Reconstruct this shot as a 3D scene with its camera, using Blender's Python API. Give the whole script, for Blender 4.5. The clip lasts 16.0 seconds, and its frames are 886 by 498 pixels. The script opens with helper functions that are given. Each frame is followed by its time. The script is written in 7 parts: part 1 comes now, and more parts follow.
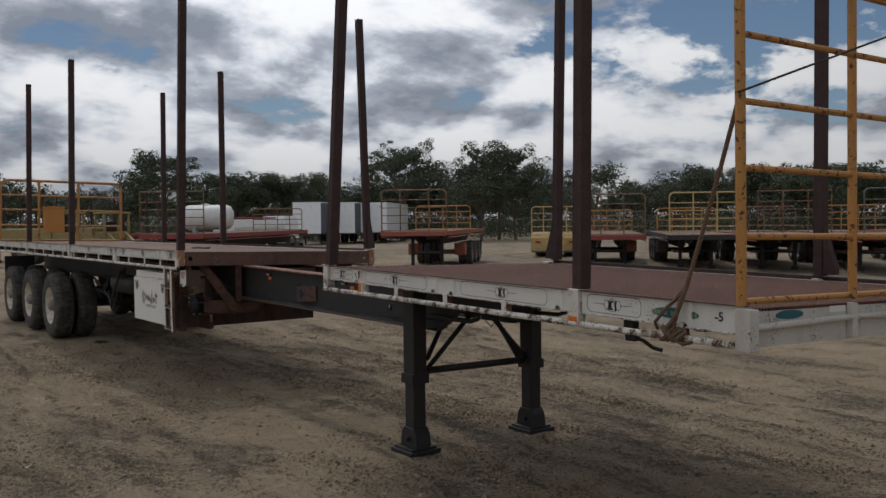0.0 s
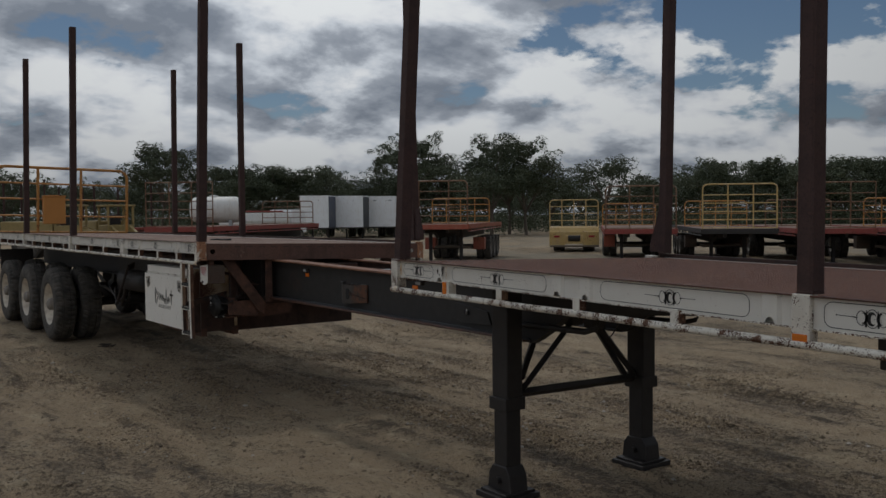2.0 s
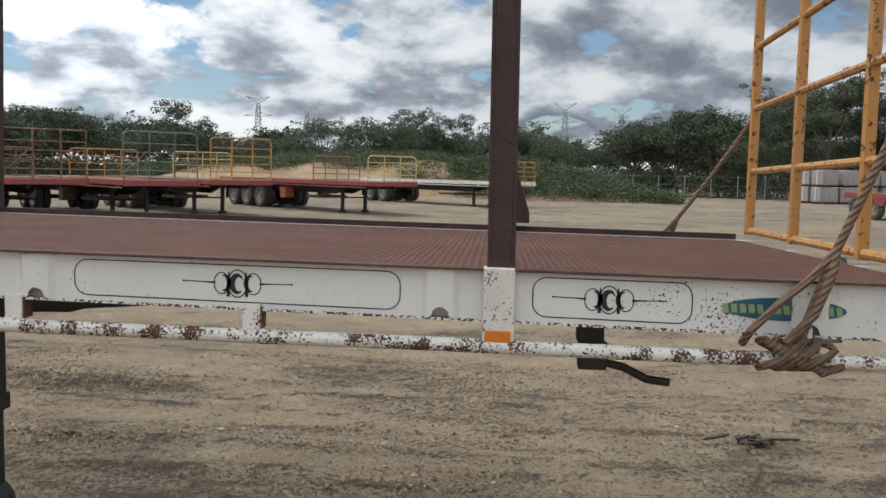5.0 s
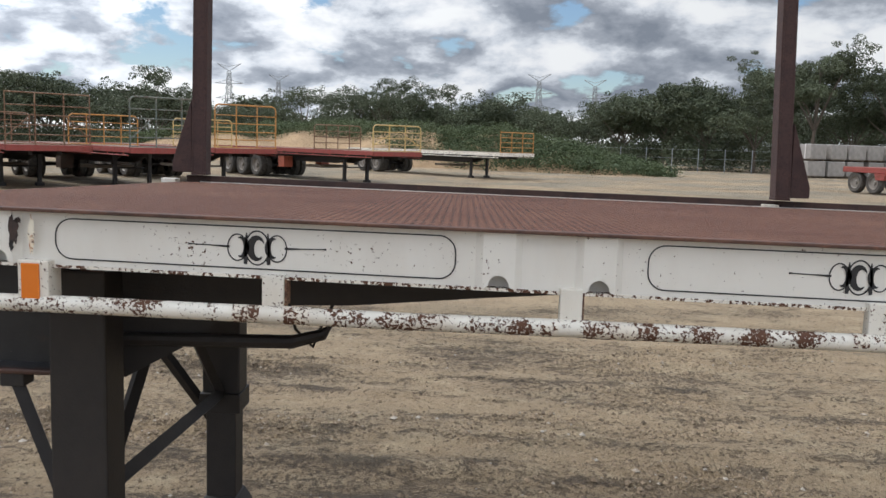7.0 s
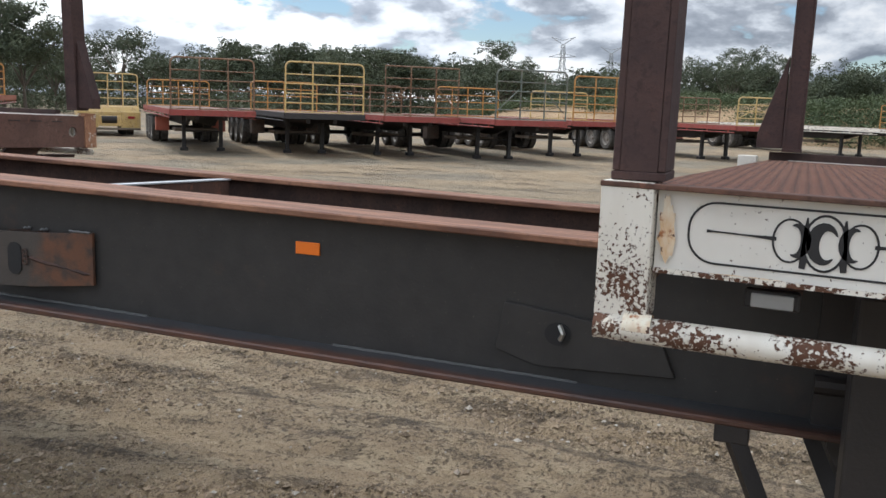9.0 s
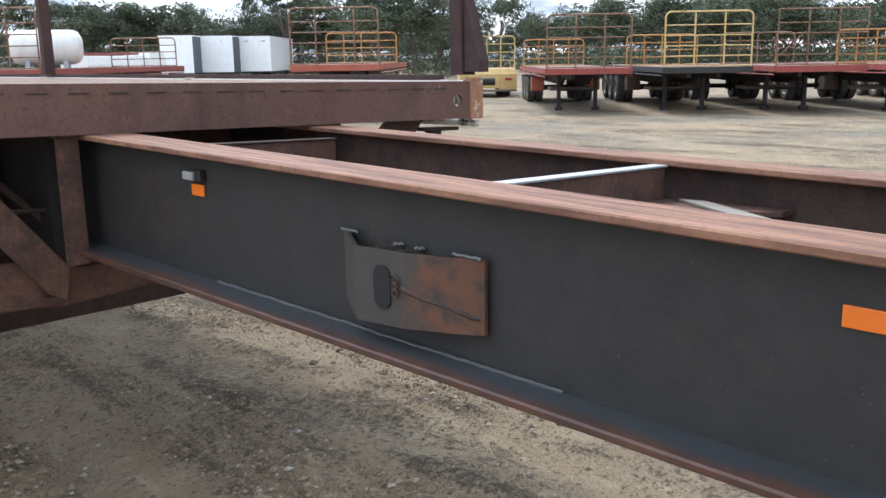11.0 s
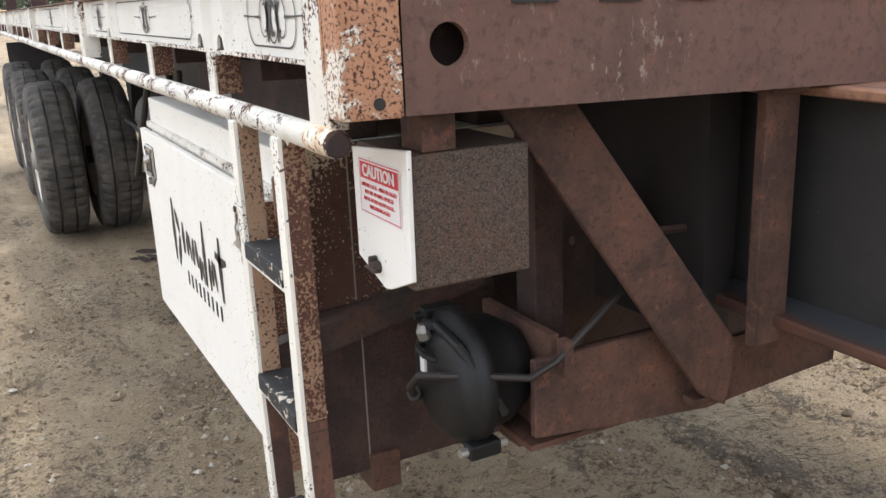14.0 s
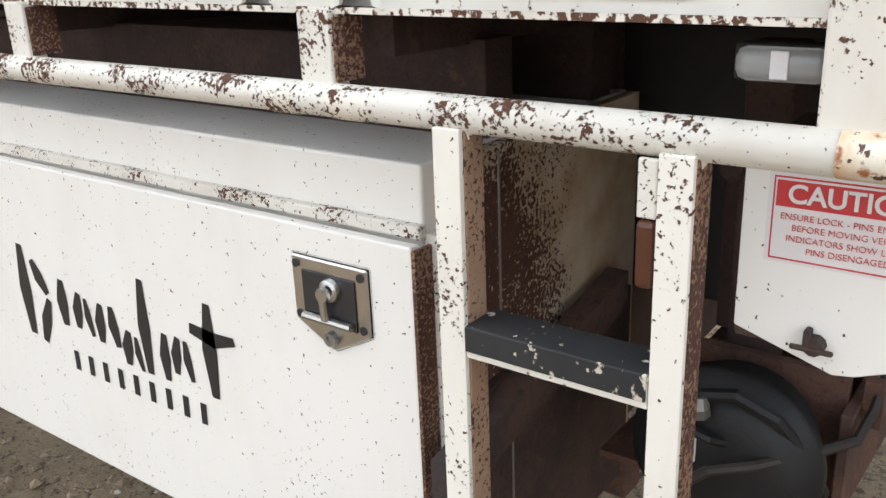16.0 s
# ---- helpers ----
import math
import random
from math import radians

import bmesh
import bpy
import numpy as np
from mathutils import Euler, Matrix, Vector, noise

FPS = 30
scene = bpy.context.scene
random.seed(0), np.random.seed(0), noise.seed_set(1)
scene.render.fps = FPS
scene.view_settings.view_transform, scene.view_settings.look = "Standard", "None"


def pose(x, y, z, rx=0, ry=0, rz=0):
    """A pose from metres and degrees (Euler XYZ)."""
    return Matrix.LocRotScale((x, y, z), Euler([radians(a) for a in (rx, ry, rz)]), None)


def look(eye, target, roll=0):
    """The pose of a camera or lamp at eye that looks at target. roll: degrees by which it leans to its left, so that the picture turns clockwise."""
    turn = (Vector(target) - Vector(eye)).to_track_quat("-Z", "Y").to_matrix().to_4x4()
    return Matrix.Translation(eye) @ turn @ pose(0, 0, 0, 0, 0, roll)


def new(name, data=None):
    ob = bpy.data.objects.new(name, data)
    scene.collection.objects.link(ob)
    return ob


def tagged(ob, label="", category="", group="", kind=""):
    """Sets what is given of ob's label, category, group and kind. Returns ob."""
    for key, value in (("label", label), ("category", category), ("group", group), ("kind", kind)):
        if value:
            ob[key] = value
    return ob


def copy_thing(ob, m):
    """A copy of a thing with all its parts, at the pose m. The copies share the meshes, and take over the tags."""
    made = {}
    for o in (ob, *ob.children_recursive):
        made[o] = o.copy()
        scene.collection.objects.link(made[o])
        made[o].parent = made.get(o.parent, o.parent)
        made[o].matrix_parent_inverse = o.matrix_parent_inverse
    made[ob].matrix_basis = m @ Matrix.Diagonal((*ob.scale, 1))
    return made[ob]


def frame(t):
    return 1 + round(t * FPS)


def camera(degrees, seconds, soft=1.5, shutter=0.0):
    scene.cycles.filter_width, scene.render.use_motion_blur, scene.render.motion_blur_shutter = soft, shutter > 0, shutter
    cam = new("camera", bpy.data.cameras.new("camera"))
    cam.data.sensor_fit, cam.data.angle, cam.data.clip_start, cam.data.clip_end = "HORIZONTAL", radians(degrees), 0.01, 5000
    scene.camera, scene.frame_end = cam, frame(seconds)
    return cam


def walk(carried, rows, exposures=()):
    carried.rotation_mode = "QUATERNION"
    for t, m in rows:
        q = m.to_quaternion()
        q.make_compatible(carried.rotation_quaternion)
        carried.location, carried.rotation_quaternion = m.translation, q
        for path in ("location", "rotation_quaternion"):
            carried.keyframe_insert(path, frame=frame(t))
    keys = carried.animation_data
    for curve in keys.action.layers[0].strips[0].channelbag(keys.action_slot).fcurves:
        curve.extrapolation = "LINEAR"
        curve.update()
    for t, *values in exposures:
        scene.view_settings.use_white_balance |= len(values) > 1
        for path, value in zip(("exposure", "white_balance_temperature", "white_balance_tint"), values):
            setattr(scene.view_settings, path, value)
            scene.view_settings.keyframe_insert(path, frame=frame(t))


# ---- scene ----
cam = camera(53.0, 16.0)
EXPOSURES = [(0.0, -1.55, 6250, 11), (1.0, -1.9, 6200, 10), (2.0, -1.93, 6200, 9), (3.0, -1.6, 6150, 8), (3.5, -1.22, 6150, 8), (4.2, -0.82, 6150, 8), (6.5, -0.27, 6200, 10), (8.0, -0.36, 6200, 10), (10.5, 0.15, 5750, 8), (11.5, 0.56, 5700, 8), (12.5, 1.0, 5800, 9), (13.5, 0.88, 6000, 10), (14.5, 0.26, 6300, 11), (15.0, 0.1, 6300, 11), (15.5, 0.26, 6300, 11), (16.0, 0.42, 6250, 10)]
PATH = [
    (0, (-3.525, -6.389, 1.925), (-2.333, -4.784, 1.861), -0.6),
    (0.5, (-3.498, -6.004, 1.895), (-2.307, -4.398, 1.83), -0.6),
    (1, (-3.396, -5.587, 1.874), (-2.215, -3.974, 1.806), -0.6),
    (1.5, (-3.22, -5.168, 1.862), (-2.044, -3.552, 1.788), -0.7),
    (2, (-3.104, -4.767, 1.848), (-1.917, -3.159, 1.773), -0.5),
    (2.5, (-2.909, -4.394, 1.856), (-1.669, -2.827, 1.774), -0.7),
    (3, (-2.747, -4.059, 1.82), (-1.321, -2.658, 1.751), 0.4),
    (3.5, (-2.548, -3.767, 1.818), (-0.883, -2.662, 1.752), 0.7),
    (4, (-2.381, -3.507, 1.802), (-0.516, -2.786, 1.739), 1.1),
    (4.2, (-2.33, -3.369, 1.792), (-0.407, -2.825, 1.719), 1.2),
    (6.3, (-1.805, -1.963, 1.715), (0.181, -2.01, 1.485), 1.8),
    (6.5, (-1.767, -1.803, 1.707), (0.219, -1.843, 1.476), 1.8),
    (7, (-1.722, -1.435, 1.716), (0.264, -1.389, 1.48), 1.7),
    (7.5, (-1.62, -1.099, 1.703), (0.346, -0.824, 1.453), 1.1),
    (8, (-1.485, -0.771, 1.683), (0.43, -0.264, 1.411), 0.7),
    (8.2, (-1.423, -0.646, 1.682), (0.47, -0.07, 1.395), 0.8),
    (10.3, (-0.597, 0.236, 1.617), (1.051, 1.305, 1.243), 0.9),
    (10.5, (-0.518, 0.308, 1.635), (1.058, 1.475, 1.242), -0.1),
    (11, (-0.403, 0.495, 1.645), (0.967, 1.891, 1.227), -0.9),
    (11.5, (-0.344, 0.757, 1.657), (0.851, 2.299, 1.214), -1.6),
    (12, (-0.31, 1.033, 1.652), (0.759, 2.66, 1.191), -1.9),
    (12.5, (-0.256, 1.352, 1.64), (0.71, 3.037, 1.164), -2.1),
    (13, (-0.291, 1.694, 1.613), (0.614, 3.405, 1.111), -2.3),
    (13.5, (-0.357, 2.033, 1.607), (0.529, 3.746, 1.075), -2.2),
    (14, (-0.364, 2.36, 1.578), (0.518, 4.071, 1.034), -2.4),
    (14.5, (-0.47, 2.625, 1.545), (0.464, 4.299, 0.975), -3.0),
    (15, (-0.57, 2.834, 1.524), (0.558, 4.362, 0.895), -3.0),
    (15.5, (-0.58, 3.055, 1.51), (0.769, 4.371, 0.839), -2.6),
    (16, (-0.651, 3.264, 1.577), (0.85, 4.399, 0.901), -2.3),
]
walk(cam, [(t, look(eye, target, roll)) for t, eye, target, roll in PATH], EXPOSURES)

# ---- world, sun, exposure ----
SUN_AZ, SUN_EL = 72.0, 57.0
sun_dir = Vector((math.cos(radians(SUN_EL)) * math.cos(radians(SUN_AZ)), math.cos(radians(SUN_EL)) * math.sin(radians(SUN_AZ)), math.sin(radians(SUN_EL))))
sun = new("sun", bpy.data.lights.new("sun", "SUN"))
sun.data.energy, sun.data.angle, sun.data.color = 2.0, radians(5), (1.0, 0.935, 0.84)
sun.matrix_world = look(sun_dir * 50, (0, 0, 0))

world = bpy.data.worlds.new("sky")
scene.world = world
world.use_nodes = True
wn, wl = world.node_tree.nodes, world.node_tree.links
wn.clear()


def wmath(op, a, b=None, c=None):
    n = wn.new("ShaderNodeMath")
    n.operation = op
    for i, v in enumerate((a, b, c)):
        if v is None:
            continue
        if isinstance(v, (int, float)):
            n.inputs[i].default_value = v
        else:
            wl.new(v, n.inputs[i])
    return n.outputs[0]


def wramp(value, stops):
    n = wn.new("ShaderNodeValToRGB")
    while len(n.color_ramp.elements) < len(stops):
        n.color_ramp.elements.new(0.5)
    for e, (p, col) in zip(n.color_ramp.elements, stops):
        e.position, e.color = p, (*col, 1)
    wl.new(value, n.inputs[0])
    return n.outputs[0]


def wnoise(vector, scale, detail, rough, distortion=0.0):
    n = wn.new("ShaderNodeTexNoise")
    n.inputs["Scale"].default_value, n.inputs["Detail"].default_value = scale, detail
    n.inputs["Roughness"].default_value, n.inputs["Distortion"].default_value = rough, distortion
    wl.new(vector, n.inputs["Vector"])
    return n.outputs["Fac"]


coord = wn.new("ShaderNodeTexCoord")
split = wn.new("ShaderNodeSeparateXYZ")
wl.new(coord.outputs["Generated"], split.inputs[0])
# cloud layer: the direction of view meets a plane overhead
haze = wmath("MAXIMUM", wmath("SUBTRACT", 0.10, wmath("MULTIPLY", split.outputs[2], 0.7)), 0.0)


def cloud_cover(lift):
    high = wmath("ADD", wmath("MAXIMUM", wmath("ADD", split.outputs[2], lift), 0.0), 0.34)
    flat = wn.new("ShaderNodeCombineXYZ")
    wl.new(wmath("DIVIDE", split.outputs[0], high), flat.inputs[0])
    wl.new(wmath("DIVIDE", split.outputs[1], high), flat.inputs[1])
    flat.inputs[2].default_value = 3.7
    puff = wnoise(flat.outputs[0], 3.5, 11, 0.56, 0.12)
    puff_low = wnoise(flat.outputs[0], 1.2, 3, 0.5)
    return wmath("ADD", wmath("MULTIPLY", puff, 0.75), wmath("MULTIPLY", puff_low, 0.45))


thick = cloud_cover(0.0)
above = cloud_cover(0.05)
cover = wmath("ADD", thick, haze)
mask = wramp(cover, [(0.0, (0, 0, 0)), (0.498, (0, 0, 0)), (0.54, (1, 1, 1)), (1.0, (1, 1, 1))])
top_lit = wmath("MULTIPLY", wmath("SUBTRACT", thick, above), 5.0)
body = wmath("ADD", wmath("ADD", 0.60, top_lit), wmath("MULTIPLY", wmath("SUBTRACT", 0.575, thick), 1.7))
cloud = wramp(body, [(0.0, (0.27, 0.30, 0.35)), (0.35, (0.44, 0.47, 0.52)), (0.62, (0.76, 0.79, 0.83)), (0.85, (0.98, 0.98, 0.98)), (1.0, (1.04, 1.04, 1.02))])
sky = wn.new("ShaderNodeTexSky")
sky.sky_type, sky.sun_disc = "NISHITA", False
sky.air_density, sky.dust_density, sky.ozone_density = 1.0, 0.25, 3.0
sky.sun_elevation, sky.sun_rotation = radians(SUN_EL), radians(90 - SUN_AZ)
sky_bg = wn.new("ShaderNodeBackground")
wl.new(sky.outputs[0], sky_bg.inputs[0])
sky_bg.inputs[1].default_value = 0.125
cloud_bg = wn.new("ShaderNodeBackground")
wl.new(cloud, cloud_bg.inputs[0])
# clouds are brighter round the hidden sun, and front-lit on the side away from it
to_sun = wn.new("ShaderNodeVectorMath")
to_sun.operation = "DOT_PRODUCT"
to_sun.inputs[1].default_value = sun_dir
wl.new(coord.outputs["Generated"], to_sun.inputs[0])
glow = wmath("POWER", wmath("MAXIMUM", to_sun.outputs["Value"], 0.0), 3.0)
front = wmath("POWER", wmath("MAXIMUM", wmath("SUBTRACT", 0.25, wmath("ADD", wmath("MULTIPLY", split.outputs[0], 0.75), wmath("MULTIPLY", split.outputs[1], 0.45))), 0.0), 1.0)
# a heavy grey bank hangs low to the north
bank = wmath("MULTIPLY", wmath("ADD", wmath("MULTIPLY", split.outputs[0], 0.45), wmath("MULTIPLY", split.outputs[1], 0.893)), wmath("SUBTRACT", 1.0, wmath("MULTIPLY", split.outputs[2], 2.6)))
heavy = wn.new("ShaderNodeMapRange")
heavy.interpolation_type = "SMOOTHSTEP"
heavy.inputs["From Min"].default_value, heavy.inputs["From Max"].default_value = 0.62, 1.0
heavy.inputs["To Min"].default_value, heavy.inputs["To Max"].default_value = 1.0, 0.72
wl.new(bank, heavy.inputs["Value"])
# thinner, paler cloud stands over the north-east
pale = wmath("POWER", wmath("MAXIMUM", wmath("ADD", wmath("MULTIPLY", split.outputs[0], 0.52), wmath("ADD", wmath("MULTIPLY", split.outputs[1], 0.79), wmath("MULTIPLY", split.outputs[2], 0.33))), 0.0), 5.0)
bright = wmath("ADD", wmath("ADD", 1.0, wmath("MULTIPLY", pale, 0.75)), wmath("ADD", wmath("MULTIPLY", glow, 2.8), wmath("MULTIPLY", front, 1.25)))
wl.new(wmath("MULTIPLY", bright, heavy.outputs["Result"]), cloud_bg.inputs[1])
mix = wn.new("ShaderNodeMixShader")
wl.new(mask, mix.inputs[0])
wl.new(sky_bg.outputs[0], mix.inputs[1])
wl.new(cloud_bg.outputs[0], mix.inputs[2])
out = wn.new("ShaderNodeOutputWorld")
wl.new(mix.outputs[0], out.inputs[0])


# ---- materials ----
class Mat:
    """A small builder for node materials; coordinates are metres."""

    def __init__(self, name, rough=0.7, metal=0.0):
        self.m = bpy.data.materials.new(name)
        self.m.use_nodes = True
        self.n, self.l = self.m.node_tree.nodes, self.m.node_tree.links
        self.b = self.n["Principled BSDF"]
        self.b.inputs["Roughness"].default_value, self.b.inputs["Metallic"].default_value = rough, metal
        self.pos = self.n.new("ShaderNodeTexCoord").outputs["Object"]

    def put(self, value, socket):
        if isinstance(value, (int, float)):
            socket.default_value = value
        elif isinstance(value, tuple):
            socket.default_value = (*value, 1)[:4]
        else:
            self.l.new(value, socket)

    def noise(self, scale, detail=4, rough=0.55, stretch=(1, 1, 1), distortion=0.0):
        mp = self.n.new("ShaderNodeMapping")
        mp.inputs["Scale"].default_value = stretch
        self.l.new(self.pos, mp.inputs[0])
        t = self.n.new("ShaderNodeTexNoise")
        t.inputs["Scale"].default_value, t.inputs["Detail"].default_value = scale, detail
        t.inputs["Roughness"].default_value, t.inputs["Distortion"].default_value = rough, distortion
        self.l.new(mp.outputs[0], t.inputs["Vector"])
        return t.outputs["Fac"]

    def voronoi(self, scale, stretch=(1, 1, 1), feature="F1"):
        mp = self.n.new("ShaderNodeMapping")
        mp.inputs["Scale"].default_value = stretch
        self.l.new(self.pos, mp.inputs[0])
        t = self.n.new("ShaderNodeTexVoronoi")
        t.feature = feature
        t.inputs["Scale"].default_value = scale
        self.l.new(mp.outputs[0], t.inputs["Vector"])
        return t.outputs["Distance"]

    def math(self, op, a, b=0.0):
        n = self.n.new("ShaderNodeMath")
        n.operation = op
        self.put(a, n.inputs[0])
        self.put(b, n.inputs[1])
        return n.outputs[0]

    def ramp(self, value, lo, hi):
        n = self.n.new("ShaderNodeMapRange")
        n.inputs["From Min"].default_value, n.inputs["From Max"].default_value = lo, hi
        self.put(value, n.inputs["Value"])
        return n.outputs[0]

    def mix(self, fac, a, b):
        n = self.n.new("ShaderNodeMix")
        n.data_type = "RGBA"
        self.put(fac, n.inputs[0])
        self.put(a, n.inputs[6])
        self.put(b, n.inputs[7])
        return n.outputs[2]

    def random(self):
        return self.n.new("ShaderNodeObjectInfo").outputs["Random"]

    def axes(self):
        s = self.n.new("ShaderNodeSeparateXYZ")
        self.l.new(self.pos, s.inputs[0])
        return s.outputs

    def done(self, colour, bump=None, height=0.002, rough=None, strength=1.0):
        self.put(colour, self.b.inputs["Base Color"])
        if rough is not None:
            self.put(rough, self.b.inputs["Roughness"])
        if bump is not None:
            n = self.n.new("ShaderNodeBump")
            n.inputs["Distance"].default_value, n.inputs["Strength"].default_value = height, strength
            self.put(bump, n.inputs["Height"])
            self.l.new(n.outputs[0], self.b.inputs["Normal"])
        return self.m


def painted(name, colour, chips=0.66, rust=(0.075, 0.035, 0.022), rust2=(0.125, 0.055, 0.028), dirt=(0.42, 0.33, 0.24), dirty=0.35, rough=0.45, chip_scale=38, cluster=0.28, speck=0.735, patch_size=4.5):
    """Old paint over steel: chips to rust, dusty stains."""
    m = Mat(name, rough)
    fine, patch, stain = m.noise(chip_scale, 5, 0.62), m.noise(patch_size, 4), m.noise(7, 5, 0.6, (1, 1, 0.35))
    spot = m.ramp(m.math("ADD", m.math("MULTIPLY", fine, 1 - cluster), m.math("MULTIPLY", patch, cluster)), chips - 0.075, chips - 0.055)
    specks = m.ramp(m.noise(150, 2, 0.5), speck, speck + 0.015)
    spot = m.math("MAXIMUM", spot, specks)
    rusty = m.mix(m.noise(55, 4), rust, rust2)
    base = m.mix(m.math("MULTIPLY", m.ramp(stain, 0.48, 0.78), dirty), colour, dirt)
    bump = m.math("SUBTRACT", m.math("MULTIPLY", m.noise(230, 2), 0.15), spot)
    return m.done(m.mix(spot, base, rusty), bump, 0.0008, m.mix(spot, (rough,) * 3, (0.9,) * 3))


def rusted(name, a, b, c, scale=14, rough=0.82, flecks=0.0):
    """Bare rusty steel in three tones with streaks, pitting and, if wanted, pale scrapes."""
    m = Mat(name, rough)
    deep = tuple(v * 0.55 for v in a)
    warm = tuple(v * k for v, k in zip(c, (1.45, 1.3, 1.2)))
    col = m.mix(m.ramp(m.noise(scale, 6, 0.68), 0.36, 0.64), a, b)
    col = m.mix(m.math("MULTIPLY", m.ramp(m.noise(scale * 0.25, 5, 0.65), 0.44, 0.66), 0.85), col, c)
    col = m.mix(m.math("MULTIPLY", m.ramp(m.noise(scale * 0.6, 5, 0.6, (1, 1, 0.18)), 0.54, 0.70), 0.65), col, deep)
    col = m.mix(m.math("MULTIPLY", m.ramp(m.noise(scale * 2.2, 5, 0.7), 0.58, 0.68), 0.6), col, warm)
    grain = m.noise(scale * 9, 4, 0.65)
    col = m.mix(m.math("MULTIPLY", m.ramp(grain, 0.53, 0.66), 0.6), col, deep)
    if flecks:
        where = m.math("MULTIPLY", m.ramp(m.noise(2.6, 4), 0.54, 0.62), m.ramp(m.noise(70, 5, 0.75, (1, 1, 0.45)), 0.58, 0.64))
        col = m.mix(m.math("MULTIPLY", where, flecks), col, (0.36, 0.29, 0.23))
    return m.done(col, grain, 0.002)


white = painted("white_paint", (0.72, 0.69, 0.63), 0.685, dirty=0.22, chip_scale=120, cluster=0.4, speck=0.745)
white_ladder = painted("white_ladder_paint", (0.81, 0.77, 0.68), 0.66, dirty=0.3, chip_scale=130, cluster=0.4, speck=0.715, patch_size=9)
lip_worn = painted("worn_lip_paint", (0.76, 0.71, 0.62), 0.58, dirty=0.5, chip_scale=120, cluster=0.3, speck=0.70, patch_size=12)
white_worn = painted("white_paint_worn", (0.73, 0.69, 0.61), 0.622, dirty=0.45, chip_scale=170, cluster=0.5, speck=0.69, patch_size=11)
white_flaking = painted("white_paint_flaking", (0.73, 0.69, 0.61), 0.598, dirty=0.55, chip_scale=150, cluster=0.5, speck=0.68, patch_size=13)
white_gone = painted("white_paint_gone", (0.74, 0.68, 0.58), 0.575, dirty=0.6, chip_scale=150, cluster=0.35, speck=0.68, patch_size=24)
white_box = painted("white_box_paint", (0.83, 0.80, 0.74), 0.72, dirty=0.12, chip_scale=120, speck=0.715)
grip_worn = painted("worn_grip_tape", (0.018, 0.018, 0.019), 0.65, rust=(0.5, 0.42, 0.3), rust2=(0.72, 0.66, 0.56), dirt=(0.06, 0.055, 0.05), rough=0.7, chip_scale=70, cluster=0.4, speck=0.78, patch_size=12)
m = Mat("rust_stained_paint", 0.5)
col = m.mix(m.ramp(m.noise(24, 5, 0.6, (1, 1, 0.4)), 0.40, 0.66), (0.76, 0.70, 0.57), (0.56, 0.30, 0.10))
col = m.mix(m.ramp(m.noise(60, 5, 0.6), 0.56, 0.66), col, (0.34, 0.12, 0.04))
stained_end_paint = m.done(m.mix(m.ramp(m.noise(95, 4, 0.6), 0.60, 0.62), col, (0.09, 0.04, 0.025)), m.noise(95, 4), 0.0005)
# rust-scabbed corner: orange rust, dark pits, remains of white
m = Mat("scabbed_corner", 0.85)
remains = m.ramp(m.math("ADD", m.math("MULTIPLY", m.noise(14, 4), 0.7), m.math("MULTIPLY", m.noise(90, 4, 0.6), 0.3)), 0.53, 0.56)
col = m.mix(remains, m.mix(m.noise(60, 4), (0.36, 0.15, 0.075), (0.52, 0.29, 0.17)), (0.74, 0.66, 0.55))
pits = m.ramp(m.noise(210, 5, 0.65), 0.55, 0.58)
white_scab = m.done(m.mix(pits, col, (0.10, 0.042, 0.026)), m.math("SUBTRACT", remains, pits), 0.0012)
# angle iron whose paint has mostly rusted through
m = Mat("speckled_rust", 0.85)
gone = m.math("ADD", m.math("MULTIPLY", m.noise(240, 4, 0.6), 0.62), m.math("MULTIPLY", m.noise(3.2, 3), 0.38))
flecks = m.ramp(gone, 0.46, 0.49)
speckled = m.done(m.mix(flecks, m.mix(m.noise(40, 3), (0.36, 0.23, 0.145), (0.26, 0.13, 0.075)), m.mix(m.noise(70, 3), (0.055, 0.024, 0.017), (0.11, 0.045, 0.027))), m.math("SUBTRACT", 1.0, flecks), 0.001)
# the same iron where tan primer still covers it
m = Mat("tan_primer", 0.85)
spots = m.ramp(m.math("ADD", m.math("MULTIPLY", m.noise(190, 4, 0.6), 0.75), m.math("MULTIPLY", m.noise(20, 3), 0.25)), 0.56, 0.58)
tan_primer = m.done(m.mix(spots, m.mix(m.noise(30, 4), (0.40, 0.26, 0.165), (0.30, 0.18, 0.11)), (0.07, 0.032, 0.022)), m.math("SUBTRACT", 1.0, spots), 0.001)
# end panel of the tool box: cream paint eaten away from the outer edge
m = Mat("rusted_panel", 0.85)
px, py, pz = m.axes()
dx, dz = m.math("MULTIPLY", m.math("ADD", px, 0.115), 7.0), m.math("MULTIPLY", m.math("SUBTRACT", pz, 0.46), 4.4)
far_off = m.math("SQRT", m.math("ADD", m.math("MULTIPLY", dx, dx), m.math("MULTIPLY", dz, dz)))
gone = m.math("ADD", m.math("MULTIPLY", m.noise(150, 4, 0.62), 1.5), m.math("ADD", m.math("MULTIPLY", m.noise(9, 4), 0.9), m.math("MULTIPLY", far_off, -0.42)))
flecks = m.ramp(gone, 0.80, 0.84)
cream = m.mix(m.ramp(m.noise(11, 4), 0.4, 0.7), (0.56, 0.46, 0.33), (0.40, 0.27, 0.16))
